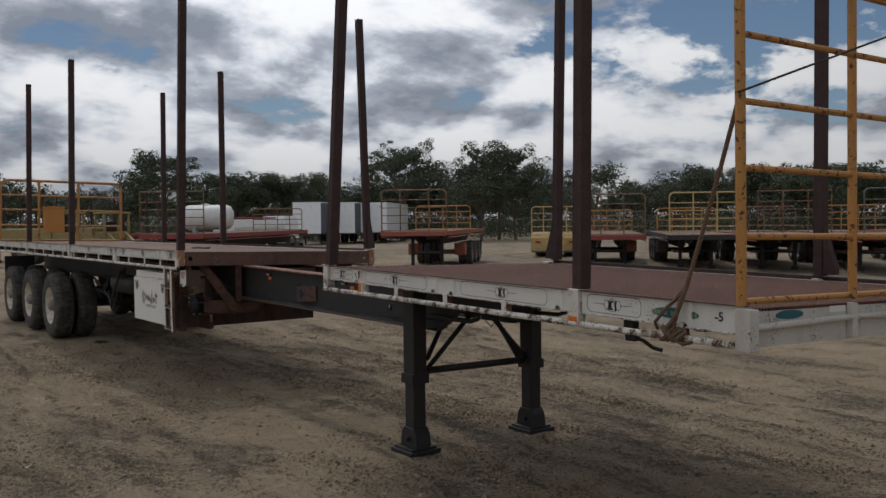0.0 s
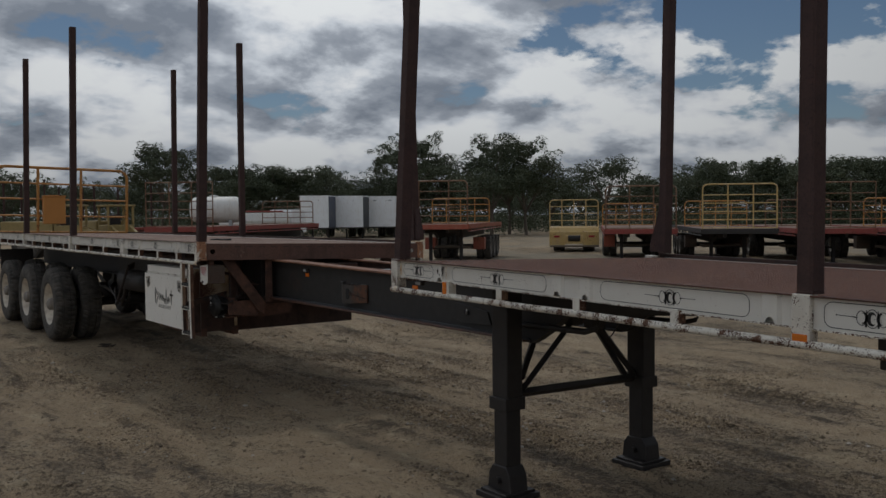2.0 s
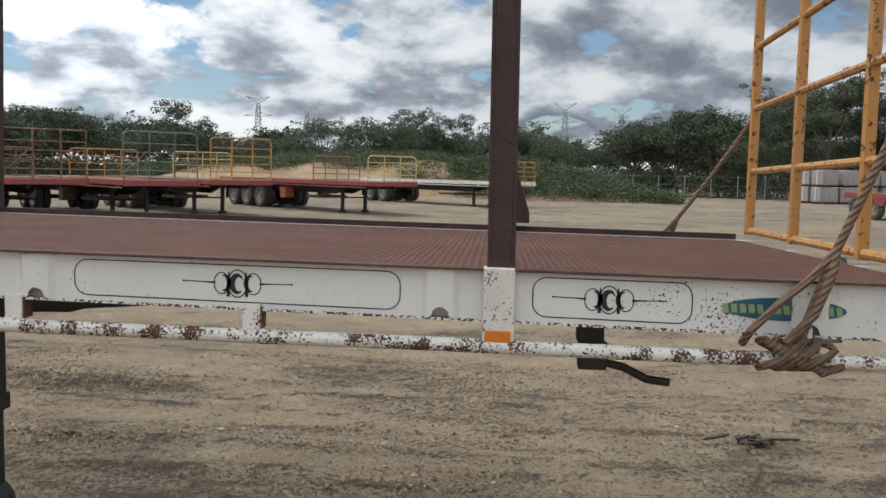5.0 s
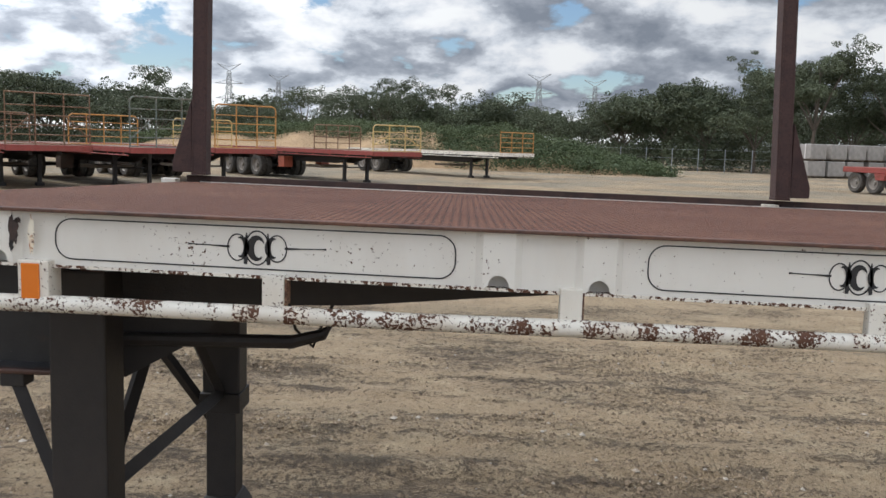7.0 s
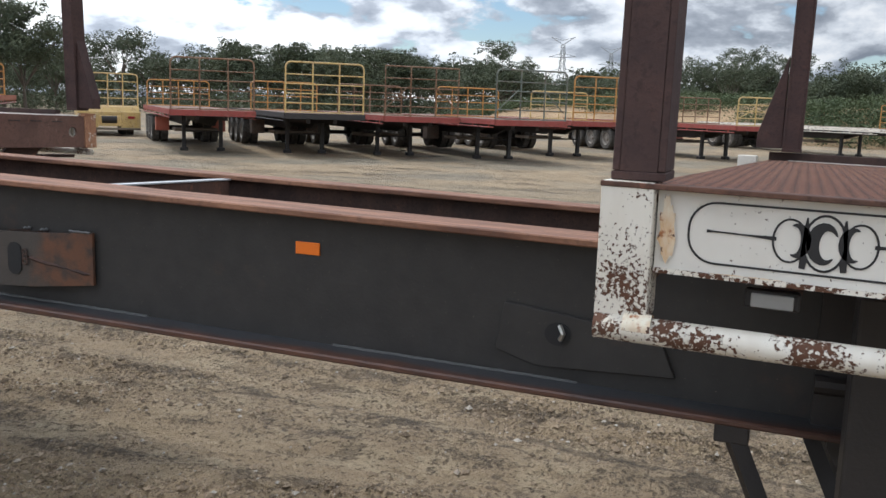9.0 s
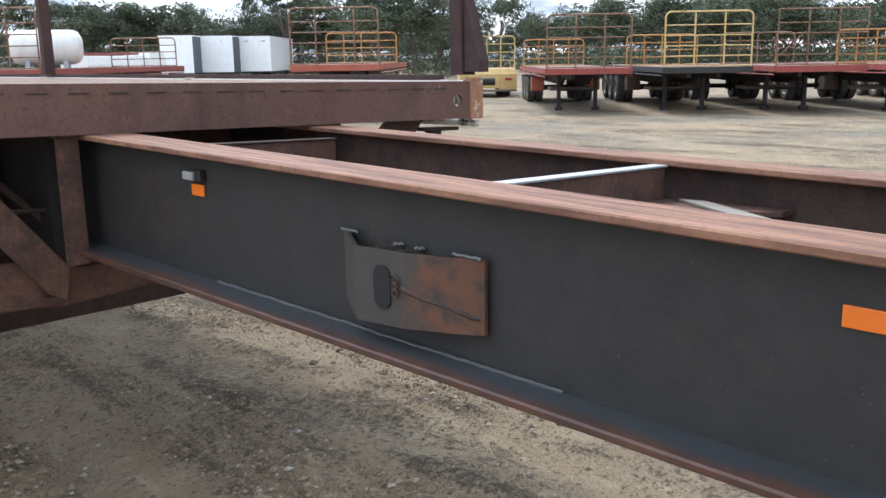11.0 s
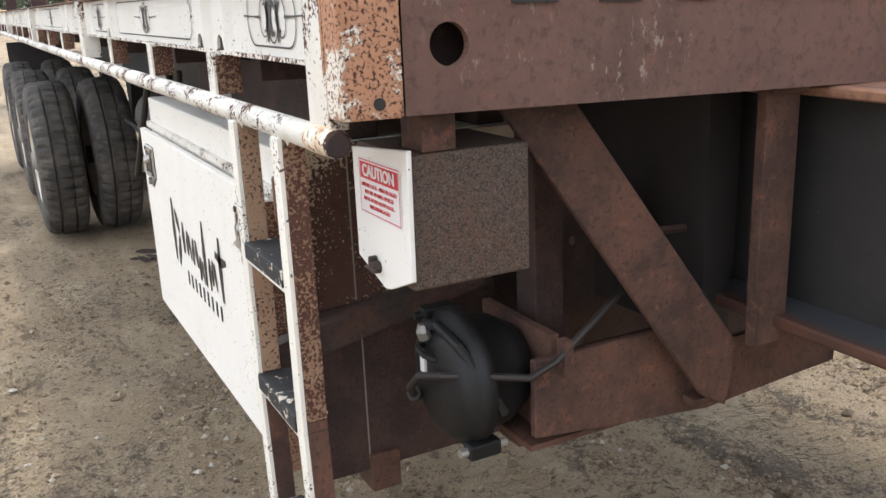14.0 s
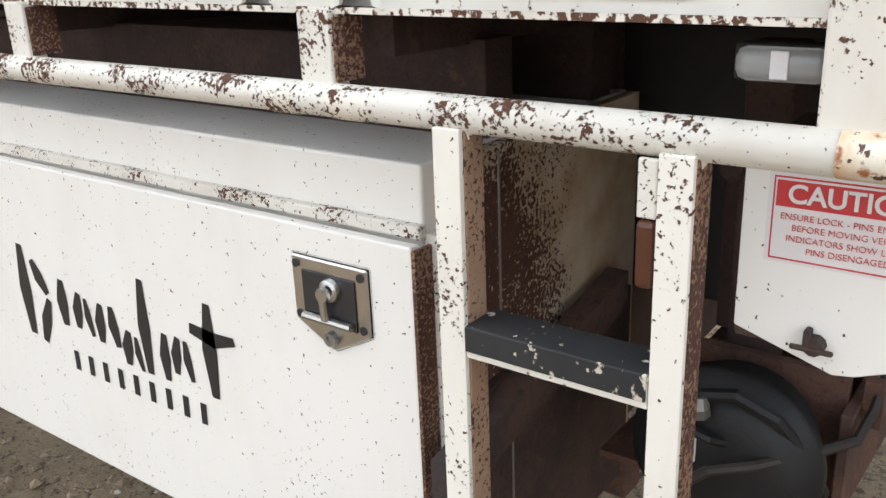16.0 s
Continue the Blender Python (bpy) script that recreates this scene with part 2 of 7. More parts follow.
rusted_panel = m.done(m.mix(flecks, cream, m.mix(m.noise(50, 4), (0.042, 0.020, 0.015), (0.12, 0.05, 0.03))), m.math("SUBTRACT", 1.0, flecks), 0.001)
brown_steel = rusted("brown_steel", (0.06, 0.032, 0.024), (0.11, 0.055, 0.038), (0.15, 0.07, 0.044))
dark_brown = rusted("dark_brown_steel", (0.035, 0.021, 0.018), (0.058, 0.033, 0.027), (0.075, 0.04, 0.03))
stake_steel = rusted("stake_steel", (0.042, 0.022, 0.02), (0.07, 0.036, 0.03), (0.055, 0.028, 0.024), 9)
fl = Mat("flange_rust", 0.8)
streak = fl.noise(9, 5, 0.6, (6, 0.35, 2))
fcol = fl.mix(fl.ramp(streak, 0.38, 0.62), (0.115, 0.050, 0.030), (0.285, 0.140, 0.082))
fcol = fl.mix(fl.math("MULTIPLY", fl.ramp(fl.noise(60, 4), 0.5, 0.7), 0.5), fcol, (0.11, 0.06, 0.045))
flange_rust = fl.done(fcol, fl.noise(150, 3), 0.001)
dark_rust = rusted("dark_flange", (0.03, 0.027, 0.026), (0.10, 0.048, 0.03), (0.028, 0.027, 0.028), 8)
m = Mat("flange_top", 0.5)
px, py, pz = m.axes()
inner = m.math("SUBTRACT", 0.52, m.math("ABSOLUTE", m.math("SUBTRACT", px, 1.25)))
inner = m.math("ADD", inner, m.math("MULTIPLY", m.math("SUBTRACT", m.noise(2.2, 4), 0.5), 0.10))
clean = m.ramp(inner, 0.014, 0.04)
tone = m.mix(m.ramp(m.noise(12, 5), 0.35, 0.7), (0.10, 0.043, 0.027), (0.05, 0.026, 0.02))
low_flange_mat = m.done(m.mix(clean, tone, m.mix(m.noise(20, 4), (0.034, 0.036, 0.040), (0.052, 0.055, 0.060))), m.noise(150, 3), 0.0008)
m = Mat("lock_plate_rust", 0.75)
px, py, pz = m.axes()
rusty = m.ramp(m.math("ADD", py, m.math("MULTIPLY", m.noise(9, 5, 0.65), 0.28)), 1.955, 1.87)
tone = m.mix(m.ramp(m.noise(26, 5), 0.4, 0.65), (0.12, 0.052, 0.027), (0.05, 0.034, 0.027))
plate_rust = m.done(m.mix(rusty, m.mix(m.noise(18, 5), (0.045, 0.040, 0.036), (0.07, 0.056, 0.046)), tone), m.noise(110, 4), 0.0015)
bolster_rust = rusted("bolster_rust", (0.11, 0.058, 0.044), (0.17, 0.092, 0.068), (0.13, 0.066, 0.048), 8, flecks=0.7)
yellow = painted("yellow_paint", (0.46, 0.215, 0.05), 0.635, rust=(0.10, 0.045, 0.02), dirt=(0.3, 0.17, 0.08), dirty=0.6, rough=0.55)
nose_white = painted("dusty_white_paint", (0.58, 0.55, 0.49), 0.66, dirty=0.6, chip_scale=120, cluster=0.4, speck=0.72)
pale_yellow = painted("pale_yellow_paint", (0.52, 0.36, 0.13), 0.66, dirty=0.5)
red = painted("red_paint", (0.26, 0.045, 0.035), 0.64, dirt=(0.2, 0.1, 0.075), dirty=0.6, rough=0.6)
orange_red = painted("orange_red_paint", (0.32, 0.075, 0.042), 0.66, dirt=(0.3, 0.14, 0.08), dirty=0.5)
gate_brown = painted("brown_gate_paint", (0.19, 0.1, 0.05), 0.60, dirty=0.5)
grey_green = painted("grey_green_paint", (0.12, 0.14, 0.12), 0.62)
m = Mat("grey_box_paint", 0.7)
col = m.mix(m.ramp(m.noise(9, 5, 0.6), 0.36, 0.64), (0.098, 0.054, 0.036), (0.088, 0.066, 0.048))
col = m.mix(m.ramp(m.noise(330, 3, 0.6), 0.50, 0.56), col, (0.042, 0.028, 0.022))
col = m.mix(m.math("MULTIPLY", m.ramp(m.noise(420, 2, 0.5), 0.60, 0.66), 0.8), col, (0.17, 0.145, 0.115))
col = m.mix(m.math("MULTIPLY", m.ramp(m.noise(5, 4, 0.6), 0.58, 0.72), 0.7), col, (0.13, 0.05, 0.024))
grey_box = m.done(col, m.noise(330, 3), 0.0006)
panel_white = painted("panel_white", (0.84, 0.85, 0.86), 0.75, dirty=0.3, chip_scale=4)
cloth_blue = painted("dark_blue_paint", (0.035, 0.05, 0.09), 0.75)
tank_white = painted("tank_white", (0.72, 0.71, 0.68), 0.76, dirty=0.4, chip_scale=5)

m = Mat("beam_paint", 0.62)
g = m.noise(11, 6, 0.6)
col = m.mix(m.ramp(g, 0.3, 0.7), (0.020, 0.0185, 0.0175), (0.032, 0.029, 0.027))
col = m.mix(m.math("MULTIPLY", m.ramp(m.noise(3.2, 5, 0.65), 0.60, 0.74), 0.6), col, (0.08, 0.04, 0.026))
col = m.mix(m.ramp(m.noise(190, 2), 0.74, 0.76), col, (0.14, 0.11, 0.09))
beam_paint = m.done(col, m.noise(120, 3), 0.0006)

m = Mat("black_steel", 0.6)
black = m.done(m.mix(m.noise(16, 5), (0.014, 0.013, 0.013), (0.035, 0.028, 0.025)), m.noise(140, 3), 0.001)
m = Mat("chamber_black", 0.6)
chamber_black = m.done(m.mix(m.ramp(m.noise(24, 4), 0.4, 0.75), (0.003, 0.003, 0.0035), (0.009, 0.008, 0.0075)), m.noise(160, 2), 0.0005)
m = Mat("tyre_rubber", 0.86)
tyre_rubber = m.done(m.mix(m.ramp(m.noise(9, 5), 0.35, 0.75), (0.034, 0.031, 0.028), (0.11, 0.096, 0.08)), m.noise(90, 3), 0.001)
m = Mat("rim_cream", 0.55)
rim_cream = m.done(m.mix(m.ramp(m.noise(13, 5), 0.4, 0.8), (0.62, 0.56, 0.46), (0.3, 0.23, 0.17)), m.noise(120, 2), 0.0006)
m = Mat("grey_rim", 0.6)
rim_grey = m.done(m.mix(m.noise(13, 5), (0.3, 0.28, 0.25), (0.13, 0.1, 0.08)))

m = Mat("deck_mesh", 0.92)
px, py, pz = m.axes()
u = m.math("SINE", m.math("MULTIPLY", m.math("ADD", m.math("MULTIPLY", px, 1.9), py), 150.0))
v = m.math("SINE", m.math("MULTIPLY", m.math("SUBTRACT", m.math("MULTIPLY", px, 1.9), py), 150.0))
cell = m.math("MAXIMUM", u, v)
base = m.mix(m.ramp(m.noise(2.4, 5, 0.6), 0.3, 0.7), (0.20, 0.074, 0.044), (0.305, 0.135, 0.078))
base = m.mix(m.math("MULTIPLY", m.ramp(m.noise(60, 4), 0.4, 0.7), 0.35), base, (0.11, 0.046, 0.033))
deck_mesh = m.done(m.mix(m.ramp(cell, 0.7, 0.05), base, (0.016, 0.01, 0.009)), cell, 0.010)

m = Mat("deck_plate", 0.85)
base = m.mix(m.ramp(m.noise(2.0, 6, 0.6), 0.3, 0.7), (0.17, 0.105, 0.078), (0.30, 0.20, 0.15))
px, py, pz = m.axes()
tread = m.math("MULTIPLY", m.math("SINE", m.math("MULTIPLY", m.math("ADD", px, py), 190.0)), m.math("SINE", m.math("MULTIPLY", m.math("SUBTRACT", px, py), 190.0)))
deck_tread = m.done(m.mix(m.math("MULTIPLY", m.ramp(m.noise(70, 3), 0.45, 0.7), 0.5), base, (0.08, 0.05, 0.04)), tread, 0.003)


def plain(name, colour, rough=0.5, metal=0.0, vary=0.25, scale=40):
    m = Mat(name, rough, metal)
    dark = tuple(c * (1 - vary) for c in colour)
    return m.done(m.mix(m.noise(scale, 4), colour, dark), m.noise(scale * 5, 2), 0.0003)


pinstripe = plain("pinstripe_paint", (0.02, 0.02, 0.022), 0.4)
reflector = plain("amber_reflector", (0.72, 0.19, 0.02), 0.25, vary=0.15)
reflector_bright = plain("orange_reflector", (0.85, 0.2, 0.02), 0.25, vary=0.1)
lens_clear = plain("clear_lens", (0.36, 0.36, 0.35), 0.12, vary=0.2)
chrome = plain("stainless", (0.62, 0.60, 0.57), 0.28, 1.0)
zinc = plain("zinc_bolt", (0.55, 0.53, 0.48), 0.4, 0.8)
galvanised = plain("galvanised", (0.45, 0.46, 0.47), 0.5, 0.5)
weld_grey = plain("weld_grey", (0.15, 0.15, 0.15), 0.55, 0.3)
bar_grey = plain("worn_bar_grey", (0.27, 0.24, 0.205), 0.6, 0.1)
steel_dark = plain("dark_steel", (0.075, 0.075, 0.08), 0.35, 0.7)
steel_dull = plain("dull_steel", (0.30, 0.29, 0.27), 0.4, 0.7)
lamp_brown = plain("amber_brown_lens", (0.09, 0.03, 0.015), 0.3)
hose = plain("hose_rubber", (0.028, 0.02, 0.016), 0.6, vary=0.4)
sticker_red = plain("sticker_red", (0.6, 0.045, 0.05), 0.45, vary=0.1)
sticker_white = plain("sticker_white", (0.78, 0.75, 0.73), 0.45, vary=0.08)
oval_blue = plain("oval_blue", (0.02, 0.125, 0.155), 0.4)
oval_yellow = plain("oval_yellow", (0.30, 0.36, 0.17), 0.45)
grip_black = plain("grip_black", (0.016, 0.016, 0.017), 0.75, vary=0.5)
tail_red = plain("tail_red", (0.35, 0.02, 0.02), 0.3)
plastic_wrap = plain("pallet_wrap", (0.42, 0.39, 0.36), 0.4, vary=0.6, scale=3)
timber = plain("grey_timber", (0.2, 0.16, 0.12), 0.85, vary=0.5)
dark_bark = plain("dark_bark", (0.075, 0.055, 0.042), 0.9, vary=0.6, scale=30)
van_grey = plain("van_grey", (0.07, 0.078, 0.085), 0.6)
plant_yellow = plain("faded_plant_yellow", (0.40, 0.30, 0.12), 0.6, vary=0.5, scale=5)
orange_sheet = plain("orange_sheet", (0.55, 0.24, 0.055), 0.5, vary=0.15, scale=6)
pylon_steel = plain("pylon_steel", (0.3, 0.32, 0.34), 0.6)

m = Mat("rope_fibre", 0.9)
px, py, pz = m.axes()
twist = m.math("SINE", m.math("MULTIPLY", m.math("ADD", pz, m.math("MULTIPLY", py, 0.8)), 420.0))
rope_fibre = m.done(m.mix(m.noise(70, 3), (0.22, 0.14, 0.09), (0.105, 0.063, 0.04)), twist, 0.002)

m = Mat("leaf", 0.7)
tone = m.mix(m.random(), (0.040, 0.058, 0.028), (0.070, 0.088, 0.044))
leaf = m.done(m.mix(m.ramp(m.noise(1.6, 3), 0.35, 0.7), tone, (0.085, 0.098, 0.052)))
m = Mat("bush_leaf", 0.7)
bush_leaf = m.done(m.mix(m.ramp(m.noise(0.5, 4), 0.3, 0.7), (0.044, 0.070, 0.024), (0.085, 0.108, 0.042)))
m = Mat("bark", 0.9)
bark = m.done(m.mix(m.noise(3, 5, 0.6, (4, 4, 1)), (0.06, 0.047, 0.037), (0.16, 0.13, 0.10)), m.noise(18, 4, 0.6, (3, 3, 0.6)), 0.02)

TRACKS = ((-0.9, 0.0), (0.55, 0.06), (2.35, -0.05), (3.2, 0.12), (4.9, 0.12))


def track_x(tx, turn, y):
    return tx + 0.25 * math.sin(y * 0.23 + tx) + turn * y


m = Mat("sandy_ground", 0.95)
px, py, pz = m.axes()
big, mid, fine = m.noise(0.16, 4, 0.55), m.noise(1.3, 6, 0.62), m.noise(26, 7, 0.72)
band = m.noise(1.15, 6, 0.62, (1.0, 0.34, 1), 0.5)
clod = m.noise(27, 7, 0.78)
grit = m.noise(150, 4, 0.7)
# tread prints of tyres along the wheel tracks
tread, verge = None, None
for tx, turn in TRACKS:
    bend = m.math("ADD", m.math("ADD", tx, m.math("MULTIPLY", m.math("SINE", m.math("ADD", m.math("MULTIPLY", py, 0.23), tx)), 0.25)), m.math("MULTIPLY", py, turn))
    off = m.math("ABSOLUTE", m.math("SUBTRACT", px, bend))
    inside = m.ramp(off, 0.2, 0.12)
    lugs = m.math("SINE", m.math("ADD", m.math("ADD", m.math("MULTIPLY", py, 46.0), m.math("MULTIPLY", m.noise(2.6, 3), 14.0)), m.math("MULTIPLY", off, 22.0)))
    lug = m.math("MULTIPLY", inside, m.ramp(m.math("ABSOLUTE", m.math("ADD", lugs, m.math("MULTIPLY", m.noise(7, 3), 0.5))), 0.30, 0.05))
    tread = lug if tread is None else m.math("MAXIMUM", tread, lug)
    lip = m.ramp(m.math("ABSOLUTE", m.math("SUBTRACT", off, 0.27)), 0.11, 0.02)
    verge = lip if verge is None else m.math("MAXIMUM", verge, lip)
tread = m.math("MULTIPLY", tread, m.ramp(m.noise(1.1, 4), 0.47, 0.58))
verge = m.math("MULTIPLY", verge, m.ramp(m.noise(1.6, 5, 0.65), 0.44, 0.60))
col = m.mix(m.ramp(big, 0.32, 0.68), (0.335, 0.245, 0.148), (0.42, 0.316, 0.198))
col = m.mix(m.math("MULTIPLY", m.ramp(mid, 0.44, 0.68), 0.5), col, (0.285, 0.205, 0.122))
col = m.mix(m.math("MULTIPLY", m.ramp(m.noise(3.4, 5, 0.6, (1, 0.6, 1)), 0.52, 0.66), 0.45), col, (0.52, 0.415, 0.268))
# lit and shaded rut relief put into the colour: ragged dark streaks and pale smears along the way the trucks drive
rut_light = m.noise(4.2, 9, 0.8, (1, 0.45, 1), 0.4)
col = m.mix(m.math("MULTIPLY", m.ramp(rut_light, 0.44, 0.40), 0.4), col, (0.54, 0.435, 0.285))
# clods with their shaded sides and crevices painted as dark flecks: sparse everywhere, crowded along the bands and the
# lips of the wheel tracks
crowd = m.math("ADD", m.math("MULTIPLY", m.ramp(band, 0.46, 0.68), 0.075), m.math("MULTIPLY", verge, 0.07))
# shaded hollows of the rut relief, painted dark with ragged edges
broken = m.ramp(m.math("ADD", rut_light, crowd), 0.590, 0.612)
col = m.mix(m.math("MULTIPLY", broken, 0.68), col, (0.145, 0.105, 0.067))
shaded_clod = m.ramp(m.math("ADD", clod, crowd), 0.582, 0.598)
col = m.mix(m.math("MULTIPLY", shaded_clod, 0.9), col, (0.112, 0.080, 0.050))
# clumps of clods a hand wide, their cast shade painted dark, crowded along the bands
shaded_clump = m.ramp(m.math("ADD", m.noise(14, 7, 0.78, (1, 0.7, 1), 0.3), crowd), 0.635, 0.66)
col = m.mix(m.math("MULTIPLY", shaded_clump, 0.75), col, (0.115, 0.083, 0.053))
shaded_clod2 = m.ramp(m.math("ADD", m.noise(75, 5, 0.75), crowd), 0.585, 0.61)
col = m.mix(m.math("MULTIPLY", shaded_clod2, 0.7), col, (0.135, 0.10, 0.066))
col = m.mix(m.math("MULTIPLY", m.ramp(grit, 0.56, 0.66), 0.4), col, (0.20, 0.15, 0.10))
col = m.mix(m.math("MULTIPLY", m.ramp(grit, 0.42, 0.34), 0.45), col, (0.50, 0.43, 0.32))
col = m.mix(m.math("MULTIPLY", tread, 0.42), col, (0.125, 0.092, 0.058))
# olive-grey loam drifted over the sand
loam = m.math("MULTIPLY", m.ramp(m.noise(0.85, 6, 0.66, (1, 0.55, 1), 0.6), 0.55, 0.66), m.ramp(m.noise(60, 4, 0.7), 0.36, 0.6))
col = m.mix(m.math("MULTIPLY", loam, 0.5), col, (0.165, 0.142, 0.098))
# grey gravelly wash further out in the yard
outer = m.math("MULTIPLY", m.ramp(m.math("ADD", px, m.math("MULTIPLY", m.noise(0.12, 3), 22.0)), 20.0, 30.0), m.ramp(m.noise(0.22, 4), 0.44, 0.58))
col = m.mix(m.math("MULTIPLY", outer, 0.6), col, (0.215, 0.200, 0.158))
hgt = m.math("ADD", m.math("MULTIPLY", fine, 0.45), m.math("ADD", m.math("MULTIPLY", clod, 0.38), m.math("MULTIPLY", tread, -0.2)))
hgt = m.math("ADD", hgt, m.math("ADD", m.math("MULTIPLY", shaded_clod, 0.26), m.math("ADD", m.math("MULTIPLY", shaded_clod2, 0.14), m.math("ADD", m.math("MULTIPLY", grit, 0.08), m.math("ADD", m.math("MULTIPLY", shaded_clump, 0.3), m.math("MULTIPLY", broken, -0.25))))))
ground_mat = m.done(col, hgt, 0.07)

m = Mat("pale_sand", 0.95)
sand_mat = m.done(m.mix(m.ramp(m.noise(0.5, 6), 0.35, 0.7), (0.46, 0.32, 0.185), (0.30, 0.205, 0.12)), m.noise(1.2, 6, 0.7), 0.5)
m = Mat("stone", 0.92)
isle = m.n.new("ShaderNodeNewGeometry").outputs["Random Per Island"]
scol = m.mix(m.ramp(isle, 0.0, 0.75), (0.095, 0.068, 0.045), (0.30, 0.225, 0.15))
scol = m.mix(m.ramp(isle, 0.93, 0.96), scol, (0.45, 0.41, 0.35))
stone_mat = m.done(m.mix(m.math("MULTIPLY", m.noise(90, 4), 0.4), scol, (0.25, 0.19, 0.13)), m.noise(120, 3), 0.002)


# ---- mesh helpers ----
origin_of = {}


def thing(name, label, category, at=(0, 0, 0), group="", kind=""):
    ob = tagged(new(name), label, category, group, kind)
    ob.location = at
    ob.empty_display_size = 0.2
    origin_of[ob.name] = Vector(at)
    return ob


FALL = 0.0235                     # the trailer stands a little lower on its far side


def crossfall(bm):
    """Lets decks and far chassis beam sink towards the far side; what stands on the ground stays."""
    for v in bm.verts:
        x, z = v.co.x, v.co.z
        if z > 1.435:
            v.co.z -= FALL * x
        elif z > 1.0:
            v.co.z -= FALL * 1.45 * max(0.0, x - 0.95) * min(1.0, (z - 1.0) / 0.25)


def part(name, bm, material, parent, label="", smooth=False):
    """Links a bmesh, given in the thing's building frame, as one mesh under a thing or a part."""
    o = origin_of[parent.name]
    root = parent
    while root.parent:
        root = root.parent
    if root.name == "semi_trailer":
        crossfall(bm)
    bmesh.ops.translate(bm, verts=bm.verts, vec=-o)
    bmesh.ops.recalc_face_normals(bm, faces=bm.faces)
    me = bpy.data.meshes.new(name)
    bm.to_mesh(me)
    bm.free()
    if smooth:
        for p in me.polygons:
            p.use_smooth = True
    me.materials.append(material)
    ob = new(name, me)
    ob.parent = parent
    origin_of[ob.name] = o
    if label:
        tagged(ob, label)
    return ob


def solo(name, bm, material, label, category, group="", kind="", at=(0, 0, 0), smooth=False):
    """A thing that is one mesh."""
    bmesh.ops.translate(bm, verts=bm.verts, vec=-Vector(at))
    bmesh.ops.recalc_face_normals(bm, faces=bm.faces)
    me = bpy.data.meshes.new(name)
    bm.to_mesh(me)
    bm.free()
    if smooth:
        for p in me.polygons:
            p.use_smooth = True
    me.materials.append(material)
    ob = tagged(new(name, me), label, category, group, kind)
    ob.location = at
    origin_of[ob.name] = Vector(at)
    return ob


def B():
    return bmesh.new()


def box(bm, x0, x1, y0, y1, z0, z1, bev=0.0):
    vs = [bm.verts.new((x, y, z)) for x in (x0, x1) for y in (y0, y1) for z in (z0, z1)]
    fs = [bm.faces.new([vs[i] for i in q]) for q in ((0, 1, 3, 2), (4, 6, 7, 5), (0, 4, 5, 1), (2, 3, 7, 6), (0, 2, 6, 4), (1, 5, 7, 3))]
    if bev:
        es = list({e for f in fs for e in f.edges})
        bmesh.ops.bevel(bm, geom=es, offset=bev, segments=2, affect="EDGES", profile=0.5)
    return bm


def tube(bm, pts, r, n=8, caps=True):
    """A round bar along a line of points; r may be one radius or one for each point."""
    pts = [Vector(p) for p in pts]
    rs = r if isinstance(r, (list, tuple)) else [r] * len(pts)
    rings, up = [], None
    for i, p in enumerate(pts):
        d = (pts[min(i + 1, len(pts) - 1)] - pts[max(i - 1, 0)]).normalized()
        if up is None:
            up = Vector((0, 0, 1)) if abs(d.z) < 0.9 else Vector((1, 0, 0))
        a = d.cross(up).normalized()
        b = a.cross(d).normalized()
        up = b
        rings.append([bm.verts.new(p + rs[i] * (math.cos(2 * math.pi * k / n) * a + math.sin(2 * math.pi * k / n) * b)) for k in range(n)])
    for q, w in zip(rings, rings[1:]):
        for k in range(n):
            bm.faces.new((q[k], q[(k + 1) % n], w[(k + 1) % n], w[k]))
    if caps:
        bm.faces.new(rings[0][::-1])
        bm.faces.new(rings[-1])
    return bm


def prism(bm, poly, axis, a0, a1, bev=0.0):
    """A polygon in the two other axes (in order), drawn out along one axis."""
    def at(p, a):
        return {"x": (a, p[0], p[1]), "y": (p[0], a, p[1]), "z": (p[0], p[1], a)}[axis]
    lo, hi = [bm.verts.new(at(p, a0)) for p in poly], [bm.verts.new(at(p, a1)) for p in poly]
    fs = [bm.faces.new(lo), bm.faces.new(hi[::-1])]
    n = len(poly)
    fs += [bm.faces.new((lo[i], hi[i], hi[(i + 1) % n], lo[(i + 1) % n])) for i in range(n)]
    if bev:
        es = list({e for f in fs for e in f.edges})
        bmesh.ops.bevel(bm, geom=es, offset=bev, segments=1, affect="EDGES")
    return bm


def lathe(bm, profile, axis, centre, n=32):
    """Turns (along, radius) pairs about an axis through centre."""
    rings = []
    c = Vector(centre)
    for a, r in profile:
        ring = []
        for k in range(n):
            u, v = r * math.cos(2 * math.pi * k / n), r * math.sin(2 * math.pi * k / n)
            ring.append(bm.verts.new(c + Vector({"x": (a, u, v), "y": (u, a, v), "z": (u, v, a)}[axis])))
        rings.append(ring)
    for q, w in zip(rings, rings[1:]):
        for k in range(n):
            bm.faces.new((q[k], q[(k + 1) % n], w[(k + 1) % n], w[k]))
    return bm


